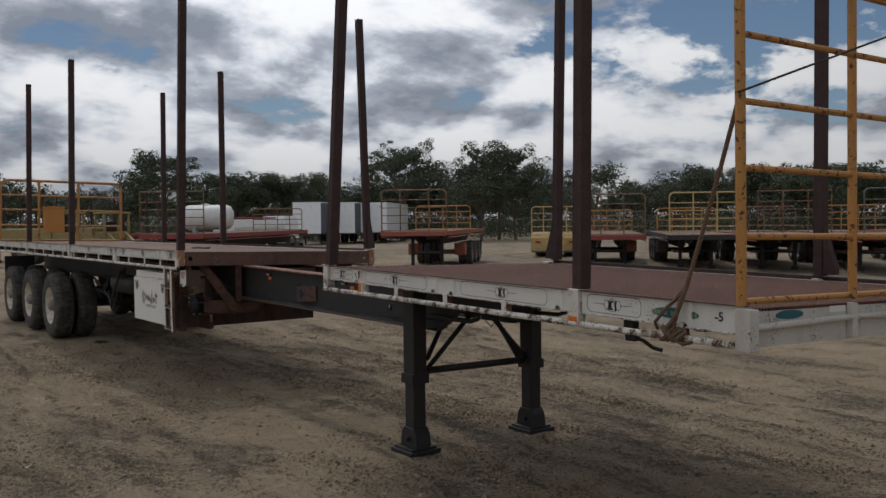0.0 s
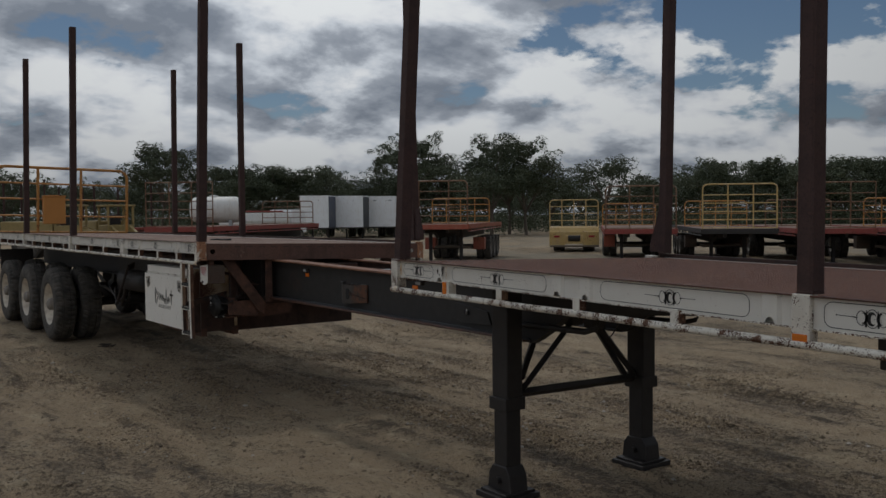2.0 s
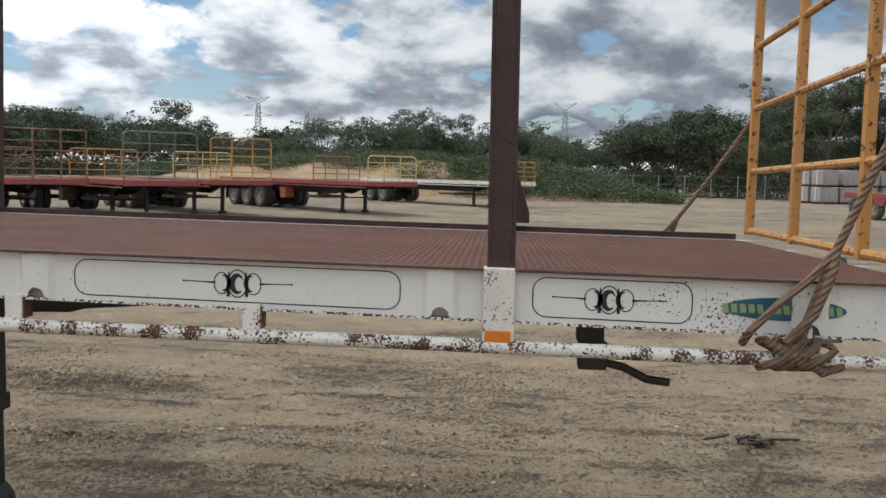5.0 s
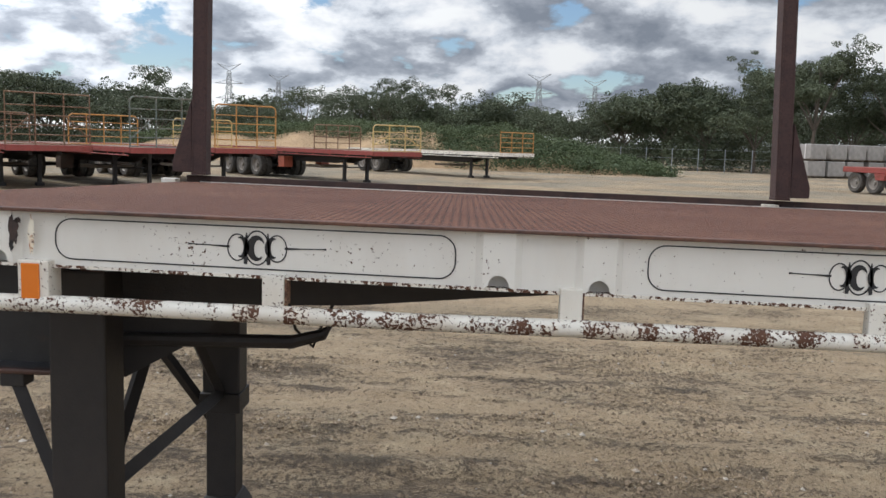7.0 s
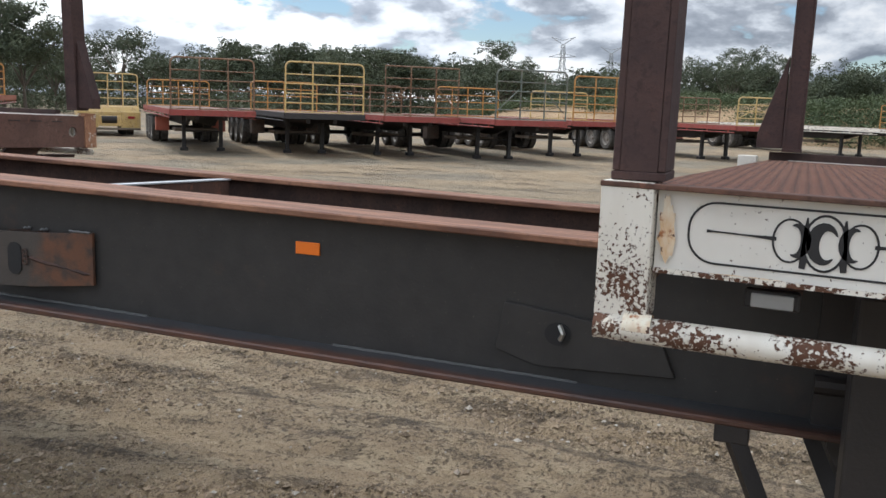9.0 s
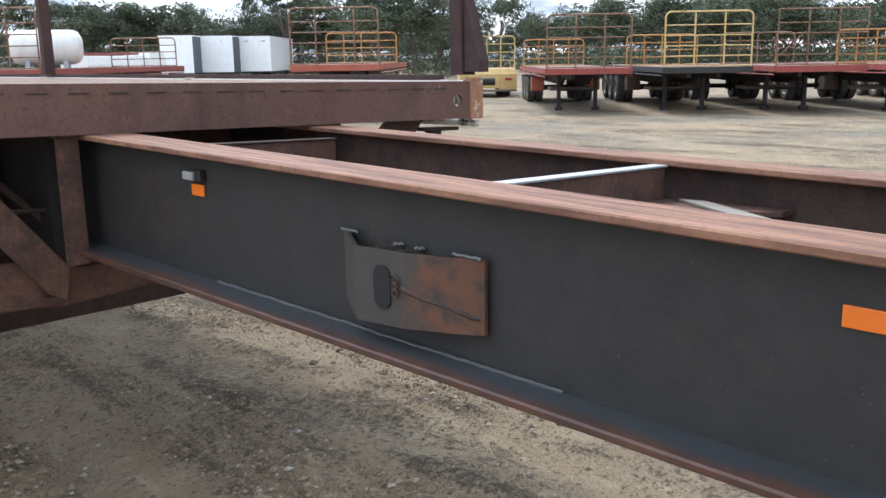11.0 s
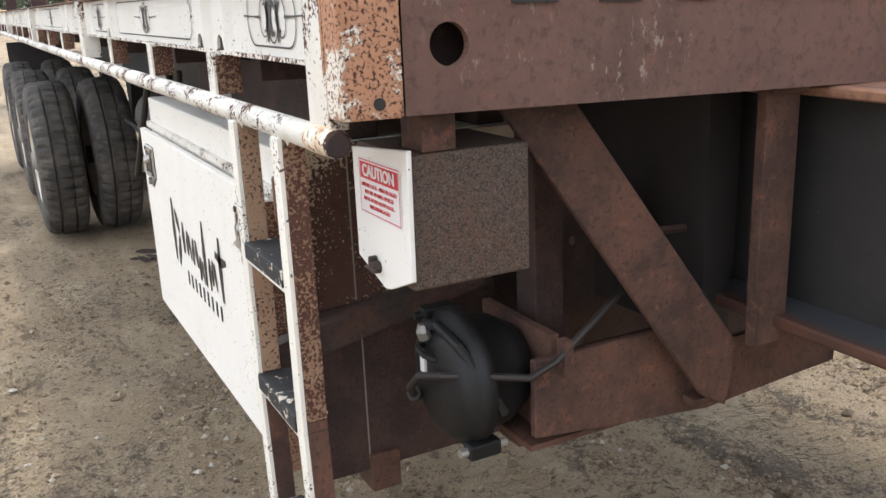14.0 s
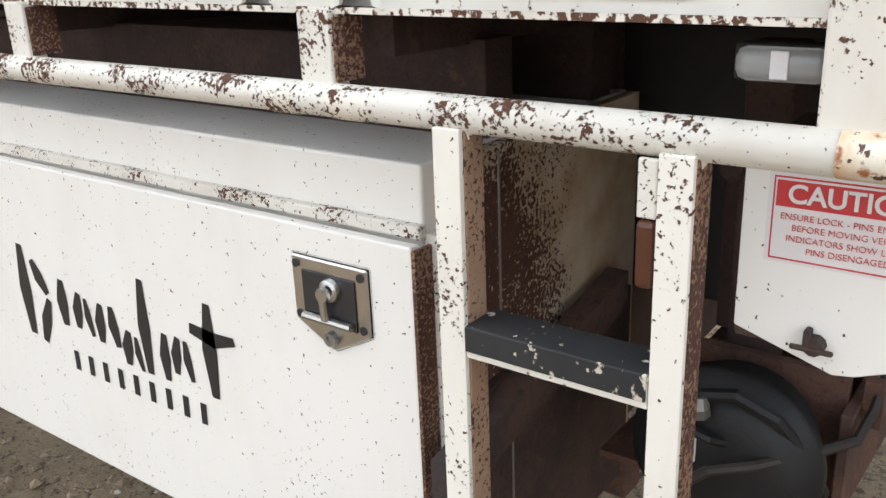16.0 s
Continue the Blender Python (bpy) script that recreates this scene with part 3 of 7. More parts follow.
def stroke(bm, pts, width, x, closed=False):
    """A painted line in a plane of constant x: points are (y, z); width one or many."""
    pts = [Vector(p) for p in pts]
    n = len(pts)
    ws = width if isinstance(width, (list, tuple)) else [width] * n
    left, right = [], []
    for i, p in enumerate(pts):
        a = pts[(i - 1) % n] if closed or i else p
        b = pts[(i + 1) % n] if closed or i < n - 1 else p
        d = (b - a).normalized()
        q = Vector((-d.y, d.x)) * ws[i] / 2
        left.append(bm.verts.new((x, *(p + q))))
        right.append(bm.verts.new((x, *(p - q))))
    for i in range(n if closed else n - 1):
        j = (i + 1) % n
        bm.faces.new((left[i], left[j], right[j], right[i]))
    return bm


def lean(bm, slope):
    for v in bm.verts:
        v.co.z += slope * v.co.y
    return bm


def arc(cy, cz, ry, rz, a0, a1, n=16):
    return [(cy + ry * math.cos(radians(a0 + (a1 - a0) * i / n)), cz + rz * math.sin(radians(a0 + (a1 - a0) * i / n))) for i in range(n + 1)]


# ---- ground: one sheet, finely meshed where the camera walks ----
def spaced(lo, hi, step, far):
    mid = list(np.arange(lo, hi + 1e-6, step))
    up, down, s = [hi], [lo], step
    while up[-1] < far:
        s *= 1.22
        up.append(up[-1] + s)
        down.append(down[-1] - s)
    return sorted(set(down[1:] + mid + up[1:]))


def crumbly(x, y):
    """Where the crust is broken into crumbs: bands along the way the trucks drive."""
    return noise.noise(Vector((x * 1.3 + 0.15 * y, y * 0.42, 6.0))) + 0.6 * noise.noise(Vector((x * 3.4, y * 1.3, 2.0))) + 0.12


def ground_z(x, y):
    near = 1.0 / (1.0 + (max(abs(x - 1) - 8, 0) + max(abs(y) - 12, 0)) * 0.08)
    h = 0.022 * noise.noise(Vector((x * 0.7, y * 0.55, 1.3)))
    h += 0.012 * noise.noise(Vector((x * 2.6 + 0.6 * y, y * 1.3, 4.1)))
    h += 0.013 * noise.noise(Vector((x * 7.5, y * 5.2, 9.7)))
    h += 0.009 * noise.noise(Vector((x * 13.0 + y * 3, y * 9.0, 5.2)))
    if near > 0.99:
        h += max(0.0, crumbly(x, y)) * 0.045 * noise.noise(Vector((x * 24, y * 21, 3.3)))
    for tx, turn in TRACKS:
        d = (x - track_x(tx, turn, y)) / 0.2
        if abs(d) < 4:
            h += 0.034 * near * (-math.exp(-d * d) + 0.6 * math.exp(-(abs(d) - 1.5) ** 2 * 4)) * (0.6 + 0.5 * noise.noise(Vector((x, y * 1.4, 2))))
    # the yard rises a little towards the trailer's wheels
    swell = 0.075 * max(0.0, min(1.0, (y - 6.4) / 2.2, (17.5 - y) / 3.0, (x + 4.5) / 3.0, (7.0 - x) / 3.0))
    # and towards the landing legs
    swell += 0.05 * max(0.0, 1.0 - ((x - 1.2) ** 2 + (y + 0.4) ** 2) / 9.0) ** 1.5
    return h * near - 0.012 + swell


xs, ys = spaced(-3.2, 6.2, 0.027, 3000), spaced(-4.8, 8.2, 0.027, 3000)
verts = [(x, y, ground_z(x, y)) for x in xs for y in ys]
ny = len(ys)
faces = [(i * ny + j, (i + 1) * ny + j, (i + 1) * ny + j + 1, i * ny + j + 1) for i in range(len(xs) - 1) for j in range(ny - 1)]
me = bpy.data.meshes.new("ground")
me.from_pydata(verts, [], faces)
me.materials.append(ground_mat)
for p in me.polygons:
    p.use_smooth = True
tagged(new("ground", me), "pale brown sandy yard with tyre marks and gravel", "ground", kind="structure")

# ---- the extendable trailer ----
SLOPE = 0.0135                    # the front deck falls towards the nose
WIDE = 2.5
SKEW = 0.11                       # the far side stands this much further forward
trailer = thing("semi_trailer", "extended flat-top semi trailer with white side rails and rusty decks", "semi trailer")


def mirrored(make):
    """Builds once for the near side and once mirrored for the far side."""
    for far in (False, True):
        bm = B()
        make(bm)
        if far:
            for v in bm.verts:
                v.co.x, v.co.y = WIDE - v.co.x, v.co.y - SKEW
        yield bm


def side_rail(y0, y1, top, ribs, panels, slope, depth=0.104, taper=0.0):
    """Pressed side coaming: ribs stand proud and have a half-round drain hole; the strip between is flat."""
    def low(y):
        return top - depth + taper * y

    def face(bm):
        rib_w, fold, proud = 0.032, 0.014, 0.012
        marks = [(y0, 0.024)]
        for r in sorted(ribs):
            marks += [(r - rib_w - fold, 0.024), (r - rib_w, 0.024 - proud), (r + rib_w, 0.024 - proud), (r + rib_w + fold, 0.024)]
        marks.append((y1, 0.024))
        sheet = []
        for (ya, xa), (yb, xb) in zip(marks, marks[1:]):
            if yb - ya < 1e-4:
                continue
            rib = next((r for r in ribs if abs((ya + yb) / 2 - r) < 0.005), None)
            pts = [(ya, top, xa), (ya, low(ya), xa)]
            if rib is not None:
                pts += [(rib - 0.021 * math.cos(math.pi * k / 8), low(rib) + 0.004 + 0.023 * math.sin(math.pi * k / 8), xa) for k in range(9)]
            pts += [(yb, low(yb), xb), (yb, top, xb)]
            sheet.append(bm.faces.new([bm.verts.new((x, y, z)) for y, z, x in pts]))
        bmesh.ops.remove_doubles(bm, verts=bm.verts, dist=1e-5)
        got = bmesh.ops.extrude_face_region(bm, geom=bm.faces[:])
        bmesh.ops.translate(bm, verts=[v for v in got["geom"] if isinstance(v, bmesh.types.BMVert)], vec=(0.005, 0, 0))
        prism(bm, [(y0, low(y0) + 0.0005), (y1, low(y1) + 0.0005), (y1, top - 0.003), (y0, top - 0.003)], "x", 0.045, 0.05)
        lean(bm, slope)

    def lip(bm):
        prism(bm, [(y0, low(y0) - 0.005), (y1, low(y1) - 0.005), (y1, low(y1) - 0.0005), (y0, low(y0) - 0.0005)], "x", 0.0145, 0.07)
        prism(bm, [(y0, low(y0) - 0.0005), (y1, low(y1) - 0.0005), (y1, low(y1) + 0.0015), (y0, low(y0) + 0.0015)], "x", 0.0145, 0.0175)
        lean(bm, slope)
    for bm in mirrored(lip):
        part("rail_lip", bm, lip_worn, trailer, "rail's lower lip, mostly rusted")
    for bm in mirrored(face):
        rail = part("side_rail", bm, white, trailer, "white pressed-steel side rail with rust chips")
        if rail.name == "side_rail" or rail.name.endswith(".002"):
            for a, b, c in panels:
                lines = B()
                high, r = top - 0.0115, 0.034
                la, lb = low(a) + 0.0135, low(b) + 0.0135
                if b - a > 0.2:
                    loop = arc(b - r, high - r, r, r, 0, 90, 8) + arc(a + r, high - r, r, r, 90, 180, 8) + arc(a + r, la + r, r, r, 180, 270, 8) + arc(b - r, lb + r, r, r, 270, 360, 8)
                    stroke(lines, loop, 0.0028, 0.0225, True)
                    part("pinstripe", lean(lines, slope), pinstripe, rail, "black painted pinstripe")
                    lines = B()
                z = (high + (la + lb) / 2) / 2
                for s in (-1, 1):
                    stroke(lines, arc(c + s * 0.0395, z, 0.0195, 0.0265, 0, 360, 22)[:-1], 0.0026, 0.0225, True)
                    stroke(lines, arc(c + s * 0.0335, z + 0.001, 0.0125, 0.019, -110 if s < 0 else 70, 110 if s < 0 else 290, 12), [0.0015 + 0.0105 * math.sin(math.pi * k / 12) for k in range(13)], 0.0222)
                    stroke(lines, [(c + s * 0.0235, z - 0.033), (c + s * 0.0225, z - 0.024), (c + s * 0.0235, z - 0.004), (c + s * 0.0215, z + 0.016), (c + s * 0.0215, z + 0.030)], [0.007, 0.0085, 0.004, 0.006, 0.002], 0.0222)
                    stroke(lines, [(c + s * 0.055, z + 0.001), (c + s * 0.088, z + 0.002), (c + s * 0.130, z + 0.003), (c + s * 0.138, z + 0.003)], [0.005, 0.0022, 0.0022, 0.0045], 0.0222)
                stroke(lines, arc(c, z, 0.024, 0.034, 0, 360, 26)[:-1], 0.003, 0.0225, True)
                stroke(lines, arc(c - 0.001, z - 0.001, 0.0145, 0.0215, -130, 150, 16), [0.0015 + 0.0135 * math.sin(math.pi * k / 16) for k in range(17)], 0.0222)
                part("scroll_motif", lean(lines, slope), pinstripe, rail, "black painted scrollwork")


def rope_rail(y0, y1, z, slope, brackets, top, paint):
    def pipe(bm):
        tube(bm, [(0.004, y0 + (y1 - y0) * i / 12, z + 0.0012 * math.sin(2.1 * i)) for i in range(13)], 0.0175, 14)
        lean(bm, slope)
    for bm in mirrored(pipe):
        part("rope_rail", bm, paint, trailer, "white tubular rope rail, paint flaking to rust", smooth=True)
    for y in brackets:
        def tab(bm, y=y):
            box(bm, 0.004, 0.03, y - 0.022, y + 0.022, z + 0.008, top - 0.105, 0.002)
            lean(bm, slope)

        def cheek(bm, y=y):
            box(bm, 0.0085, 0.05, y - 0.026, y - 0.0223, z + 0.018, top - 0.112)
            lean(bm, slope)
        for tab_bm, cheek_bm in zip(mirrored(tab), mirrored(cheek)):
            bracket = part("rail_bracket", tab_bm, white_worn, trailer)
            part("bracket_cheek", cheek_bm, speckled, bracket, "rusted inner cheek")
        for a, b in ((0.024, 0.075 + 0.02 * math.sin(9 * y)), (-0.10 + 0.03 * math.sin(5 * y), -0.024)):
            def sleeve(bm, y=y, a=a, b=b):
                tube(bm, [(0.004, y + a + (b - a) * i / 3, z) for i in range(4)], 0.01795, 14, False)
                lean(bm, slope)
            for bm in mirrored(sleeve):
                part("flaked_stretch", bm, white_gone, trailer, "stretch of the rope rail flaked to dark rust", smooth=True)


# front deck
def skewed(bm):
    for v in bm.verts:
        v.co.y -= SKEW * v.co.x / WIDE
    return bm


bm = skewed(lean(box(B(), 0.03, 2.47, -3.97, -0.006, 1.549, 1.560), SLOPE))
part("front_deck", bm, deck_mesh, trailer, "rusty brown expanded-mesh front deck")
bm = lean(box(B(), -0.002, 0.030, -3.96, -0.001, 1.5665, 1.5735, 0.0015), SLOPE)
part("deck_lip", bm, brown_steel, trailer)
bm = lean(box(B(), 2.470, 2.502, -3.96 - SKEW, -0.001 - SKEW, 1.548, 1.592, 0.002), SLOPE)
part("deck_lip", bm, dark_brown, trailer)
bm = skewed(lean(box(B(), 0.034, 2.46, -0.06, -0.004, 1.437, 1.548, 0.003), SLOPE))
part("rear_bolster", bm, brown_steel, trailer)
for i in range(9):
    y = -3.75 + 0.44 * i
    bm = lean(box(B(), 0.08, 2.42, y - 0.025, y + 0.025, 1.44, 1.549), SLOPE)
    part("cross_member", bm, dark_brown, trailer)
FRONT_PANELS = [(-0.430, -0.113, -0.273), (-1.420, -0.620, -1.025), (-2.617, -1.800, -2.213), (-3.322, -2.94, -3.124)]
side_rail(-3.955, -0.072, 1.566, [-0.506, -1.506, -1.704, -2.716, -3.60], FRONT_PANELS, SLOPE, 0.1015, 0.0068)
rope_rail(-3.93, -0.004, 1.383, SLOPE, [-1.061, -1.65, -2.252, -3.58], 1.566, white_flaking)
for far in (0, 1):
    bm = lean(box(B(), 0.0, 0.07, -0.070, -0.002, 1.395, 1.574, 0.003), SLOPE)
    if far:
        for v in bm.verts:
            v.co.x = WIDE - v.co.x
    part("end_bracket", bm, white_worn, trailer, "white end bracket with chipped paint")
    # stake pockets with amber reflectors
    for y, h in ((-0.585, 0), (-2.858, 1)):
        bm = lean(box(B(), -0.004, 0.055, y - 0.031 - 0.007 * h, y + 0.031 + 0.007 * h, 1.392, 1.575 if h else 1.471, 0.003), SLOPE)
        if far:
            for v in bm.verts:
                v.co.x = WIDE - v.co.x
        pocket = part("stake_pocket", bm, white_worn, trailer, "white stake pocket flaking to rust")
        if not far:
            bm = lean(box(B(), -0.0085, -0.0045, y - 0.014 - 0.016 * h, y + 0.022 + 0.010 * h, 1.395 if h else 1.393, 1.423 if h else 1.465, 0.001), SLOPE)
            part("reflector", bm, reflector, pocket, "amber reflector")
# chipped dark scabs of bare steel beside the first rib
rng = random.Random(5)
for cy, cz, ly, lz in ((-0.541, 1.526, 0.011, 0.032), (-0.492, 1.524, 0.008, 0.016), (-0.507, 1.505, 0.007, 0.007), (-0.551, 1.548, 0.006, 0.006), (-0.536, 1.497, 0.005, 0.012)):
    bm = B()
    n = 22
    ring = []
    for i in range(n):
        a = 2 * math.pi * i / n
        k = rng.uniform(0.65, 1.15)
        ring.append(bm.verts.new((0.0105, cy + ly * k * math.cos(a), cz + lz * k * math.sin(a))))
    bm.faces.new(ring)
    part("bare_patch", lean(bm, SLOPE), dark_rust, trailer, "bare dark patch where the paint has gone")
# rust runs beside the end bracket
for cy, cz, ly, lz in ((-0.086, 1.515, 0.011, 0.045), (-0.577, 1.52, 0.007, 0.04), (-0.19, 1.4625, 0.06, 0.004)):
    bm = B()
    ring = []
    for i in range(26):
        a = 2 * math.pi * i / 26
        k = rng.uniform(0.7, 1.1)
        ring.append(bm.verts.new((0.0185 if cy > -0.1 else 0.0095 if cy < -0.5 else 0.0175, cy + ly * k * math.cos(a), cz + lz * k * math.sin(a))))
    bm.faces.new(ring)
    part("rust_run", lean(bm, SLOPE), stained_end_paint, trailer, "yellow-brown rust run on the white paint")
part("stained_end", lean(tube(B(), [(0.004, -0.042 - 0.012 * i, 1.3865) for i in range(4)], 0.0179, 18, False), SLOPE), stained_end_paint, trailer, "rust-stained stretch of the rope rail", smooth=True)
# oval maker's plates without lettering
def oval(bm, pts):
    bm.faces.new([bm.verts.new(p) for p in pts])
bm = B()
oval(bm, [(0.022, -3.54 + 0.145 * math.cos(a), 1.500 + 0.028 * math.sin(a)) for a in [2 * math.pi * i / 28 for i in range(28)]])
plate = part("maker_plate", lean(bm, SLOPE), oval_blue, trailer, "blue oval maker's sticker with a yellow band")
for k in range(14):
    y = -3.675 + 0.0205 * k
    if k != 8:
        part("sticker_bar", lean(prism(B(), [(y, 1.489), (y + 0.014, 1.489), (y + 0.017, 1.510), (y + 0.003, 1.510)], "x", 0.0195, 0.0215), SLOPE), oval_yellow, plate)
# number on the rail


def words(text, size, m, material, parent, name, label="", bold=0.0):
    cu = bpy.data.curves.new(name, "FONT")
    cu.body, cu.size, cu.align_x, cu.align_y, cu.extrude, cu.offset = text, size, "CENTER", "CENTER", 0.0004, bold
    tmp = new("tmp_text", cu)
    dg = bpy.context.evaluated_depsgraph_get()
    me = bpy.data.meshes.new_from_object(tmp.evaluated_get(dg))
    bpy.data.objects.remove(tmp)
    me.transform(Matrix.Translation(-origin_of[parent.name]) @ m)
    me.name = name
    me.materials.clear()
    me.materials.append(material)
    ob = new(name, me)
    ob.parent = parent
    origin_of[ob.name] = origin_of[parent.name]
    if label:
        tagged(ob, label)
    return ob


def on_side(y, z, x):
    """Text in a plane of constant x, read from the near side."""
    return Matrix.Translation((x, y, z)) @ Matrix(((0, 0, -1, 0), (-1, 0, 0, 0), (0, 1, 0, 0), (0, 0, 0, 1)))


words("-5", 0.062, on_side(-3.80, 1.505 + SLOPE * -3.8, 0.0215), pinstripe, trailer, "rail_number", "black painted number", 0.001)
# nose beam
bm = skewed(lean(box(B(), 0.0, 2.40, -3.972, -3.960, 1.378, 1.545), SLOPE))
part("front_plate", bm, nose_white, trailer, "white front plate of the deck")
for x, w in ((-0.032, 0.032), (0.80, 0.022), (1.60, 0.022), (2.43, 0.032)):
    bm = lean(box(B(), x - w, x + w, -4.03 if w > 0.03 else -4.01, -3.973 if w < 0.03 else -3.95, 1.372, 1.562, 0.004), SLOPE)
    bm = skewed(bm)
    part("nose_post", bm, nose_white, trailer)
for a, b in ((0.0, 0.778), (0.822, 1.578), (1.622, 2.398)):
    bm = skewed(lean(tube(B(), [(a, -4.0, 1.475), (b, -4.0, 1.475)], 0.018, 10), SLOPE))
    part("nose_tube", bm, nose_white, trailer)
bm = B()
oval(bm, [(0.31 + 0.11 * math.cos(a), -3.9735, 1.522 + 0.022 * math.sin(a)) for a in [2 * math.pi * i / 24 for i in range(24)]])
part("maker_plate", skewed(lean(bm, SLOPE)), oval_blue, trailer)
bm = B()
box(bm, 0.63, 0.77, -3.9745, -3.9725, 1.52, 1.55)
part("info_sticker", skewed(lean(bm, SLOPE)), sticker_white, trailer)
bm = B()
lathe(bm, [(-4.10, 0.0), (-4.10, 0.035), (-4.05, 0.04), (-4.04, 0.025), (-3.97, 0.025)], "y", (1.28, 0, 1.47), 16)
tube(bm, [(1.10, -4.05, 1.47), (1.22, -4.07, 1.475), (1.36, -4.07, 1.49)], 0.02, 8)
part("air_coupling", skewed(bm), black, trailer, "black air couplings on the nose")
# lamps under the rail
for y in (-0.219, -3.66):
    bm = lean(box(B(), 0.060, 0.085, y - 0.034, y + 0.034, 1.418, 1.444, 0.004), SLOPE)
    lamp = part("side_lamp", bm, black, trailer)
    bm = lean(box(B(), 0.052, 0.059, y - 0.026, y + 0.026, 1.421, 1.441, 0.002), SLOPE)
    part("lens", bm, lens_clear, lamp, "clear plastic lens")
# twist-lock with a lever under the rail
bm = B()
box(bm, 0.16, 0.24, -3.17, -3.03, 1.385, 1.405, 0.003)
box(bm, 0.175, 0.225, -3.135, -3.065, 1.33, 1.385, 0.004)
box(bm, 0.18, 0.22, -3.145, -3.07, 1.255, 1.33, 0.006)
tube(bm, [(0.2, -3.13, 1.275), (0.2, -3.19, 1.262), (0.2, -3.25, 1.232), (0.2, -3.31, 1.225)], 0.011, 8)
part("twist_lock", bm, black, trailer, "black container twist-lock with lever")

# chassis beams: the exposed extension between the two decks
for far in (False, True):
    def top_flange(bm):
        prism(bm, [(3.5, 1.415), (3.5, 1.432), (-0.3, 1.377), (-0.3, 1.36)], "x", 0.76, 0.90, 0.003)
    def web(bm):
        prism(bm, [(3.5, 1.045), (3.5, 1.4155), (-0.3, 1.3605), (-0.3, 1.03)], "x", 0.822, 0.838)
    def low_flange(bm):
        prism(bm, [(3.5, 1.039), (3.5, 1.060), (-0.45, 1.036), (-0.45, 1.022)], "x", 0.73, 0.93, 0.004)
    for maker, material, name in ((top_flange, flange_rust, "top_flange"), (web, beam_paint, "beam_web"), (low_flange, low_flange_mat, "bottom_flange")):
        bm = B()
        maker(bm)
        if far:
            for v in bm.verts:
                v.co.x = WIDE - v.co.x
        part(name, bm, dark_brown if far and name == "beam_web" else material, trailer)
# weld beads along the lower flange
rng = random.Random(2)
for y0, y1 in ((1.43, 2.63), (0.2, 0.85)):
    n = int((y1 - y0) / 0.012)
    bm = tube(B(), [(0.8165 - 0.003 * rng.random(), y0 + 0.012 * k, 1.0405 + 0.0061 * (y0 + 0.012 * k) + 0.002 * rng.random()) for k in range(n)], 0.0035, 5)
    part("weld_bead", bm, weld_grey, trailer, "rough grey weld along the flange")
# lock-pin plate on the web
rows = [(0.8205, 2.06, 1.276, 1.117), (0.795, 2.01, 1.266, 1.100), (0.770, 1.96, 1.256, 1.092), (0.766, 1.80, 1.262, 1.104), (0.785, 1.68, 1.268, 1.115), (0.806, 1.615, 1.271, 1.119)]
bm = B()
skins = [[[bm.verts.new((x + d, y, z)) for z in (zt, zb)] for x, y, zt, zb in rows] for d in (0.0, 0.009)]
for skin in skins:
    for p, q in zip(skin, skin[1:]):
        bm.faces.new((p[0], q[0], q[1], p[1]))
for e in (0, 1):
    for k in range(len(rows) - 1):
        bm.faces.new((skins[0][k][e], skins[0][k + 1][e], skins[1][k + 1][e], skins[1][k][e]))
for k in (0, -1):
    bm.faces.new((skins[0][k][0], skins[0][k][1], skins[1][k][1], skins[1][k][0]))
lockplate = part("lock_plate", bm, plate_rust, trailer, "bowed rusty lock-pin plate welded to the beam")
# solid black patch painted for the shade inside the slot
bm = prism(B(), arc(1.868, 1.206, 0.026, 0.024, 0, 180, 8) + arc(1.868, 1.158, 0.026, 0.024, 180, 360, 8), "x", 0.7630, 0.7665)
part("slot", bm, grip_black, lockplate)
for k in range(3):
    a = 0.9 * k
    part("chain_link", tube(B(), [(0.760, 1.824 + 0.009 * math.cos(q), 1.205 - 0.014 * k + 0.009 * math.sin(q)) for q in [2 * math.pi * i / 8 for i in range(9)]], 0.0026, 5), dark_rust, lockplate)
rng = random.Random(6)
part("crack", tube(B(), [(0.7655 if y > 1.8 else 0.7655 + (1.8 - y) * 0.2, y, 1.190 - (1.82 - y) * 0.2 + rng.uniform(-0.002, 0.002)) for y in [1.82 - 0.018 * i for i in range(12)]], [0.002] + [0.0058] * 10 + [0.002], 5), dark_brown, lockplate)
for y, w in ((1.905, 0.034), (1.835, 0.03)):
    part("fin", prism(B(), [(0.779, y), (0.8215, y - w), (0.8215, y - w - 0.007), (0.779, y - 0.007)], "z", 1.20, 1.262), dark_rust, lockplate, "small rusty stiffening fin")
    part("weld_bead", tube(B(), [(0.806 + 0.003 * i, y - w + 0.004 - 0.004 * i, 1.264 + 0.003 * (i % 2)) for i in range(5)], 0.0042, 6), weld_grey, lockplate)
for y0, y1, z in ((2.0, 2.058, 1.274), (1.615, 1.69, 1.2715)):
    part("weld_bead", tube(B(), [(0.812 if y0 > 1.9 else 0.798, y0 + (y1 - y0) * i / 5, z + 0.002 * (i % 2)) for i in range(6)], 0.0036, 6), weld_grey, lockplate)

# lamp and reflectors on the web
bm = box(B(), 0.800, 0.8215, 2.655, 2.735, 1.330, 1.360, 0.004)
lamp = part("marker_lamp", bm, black, trailer)
bm = box(B(), 0.788, 0.7995, 2.675, 2.728, 1.333, 1.357, 0.004)
part("lens", bm, lens_clear, lamp, "clear plastic lens")
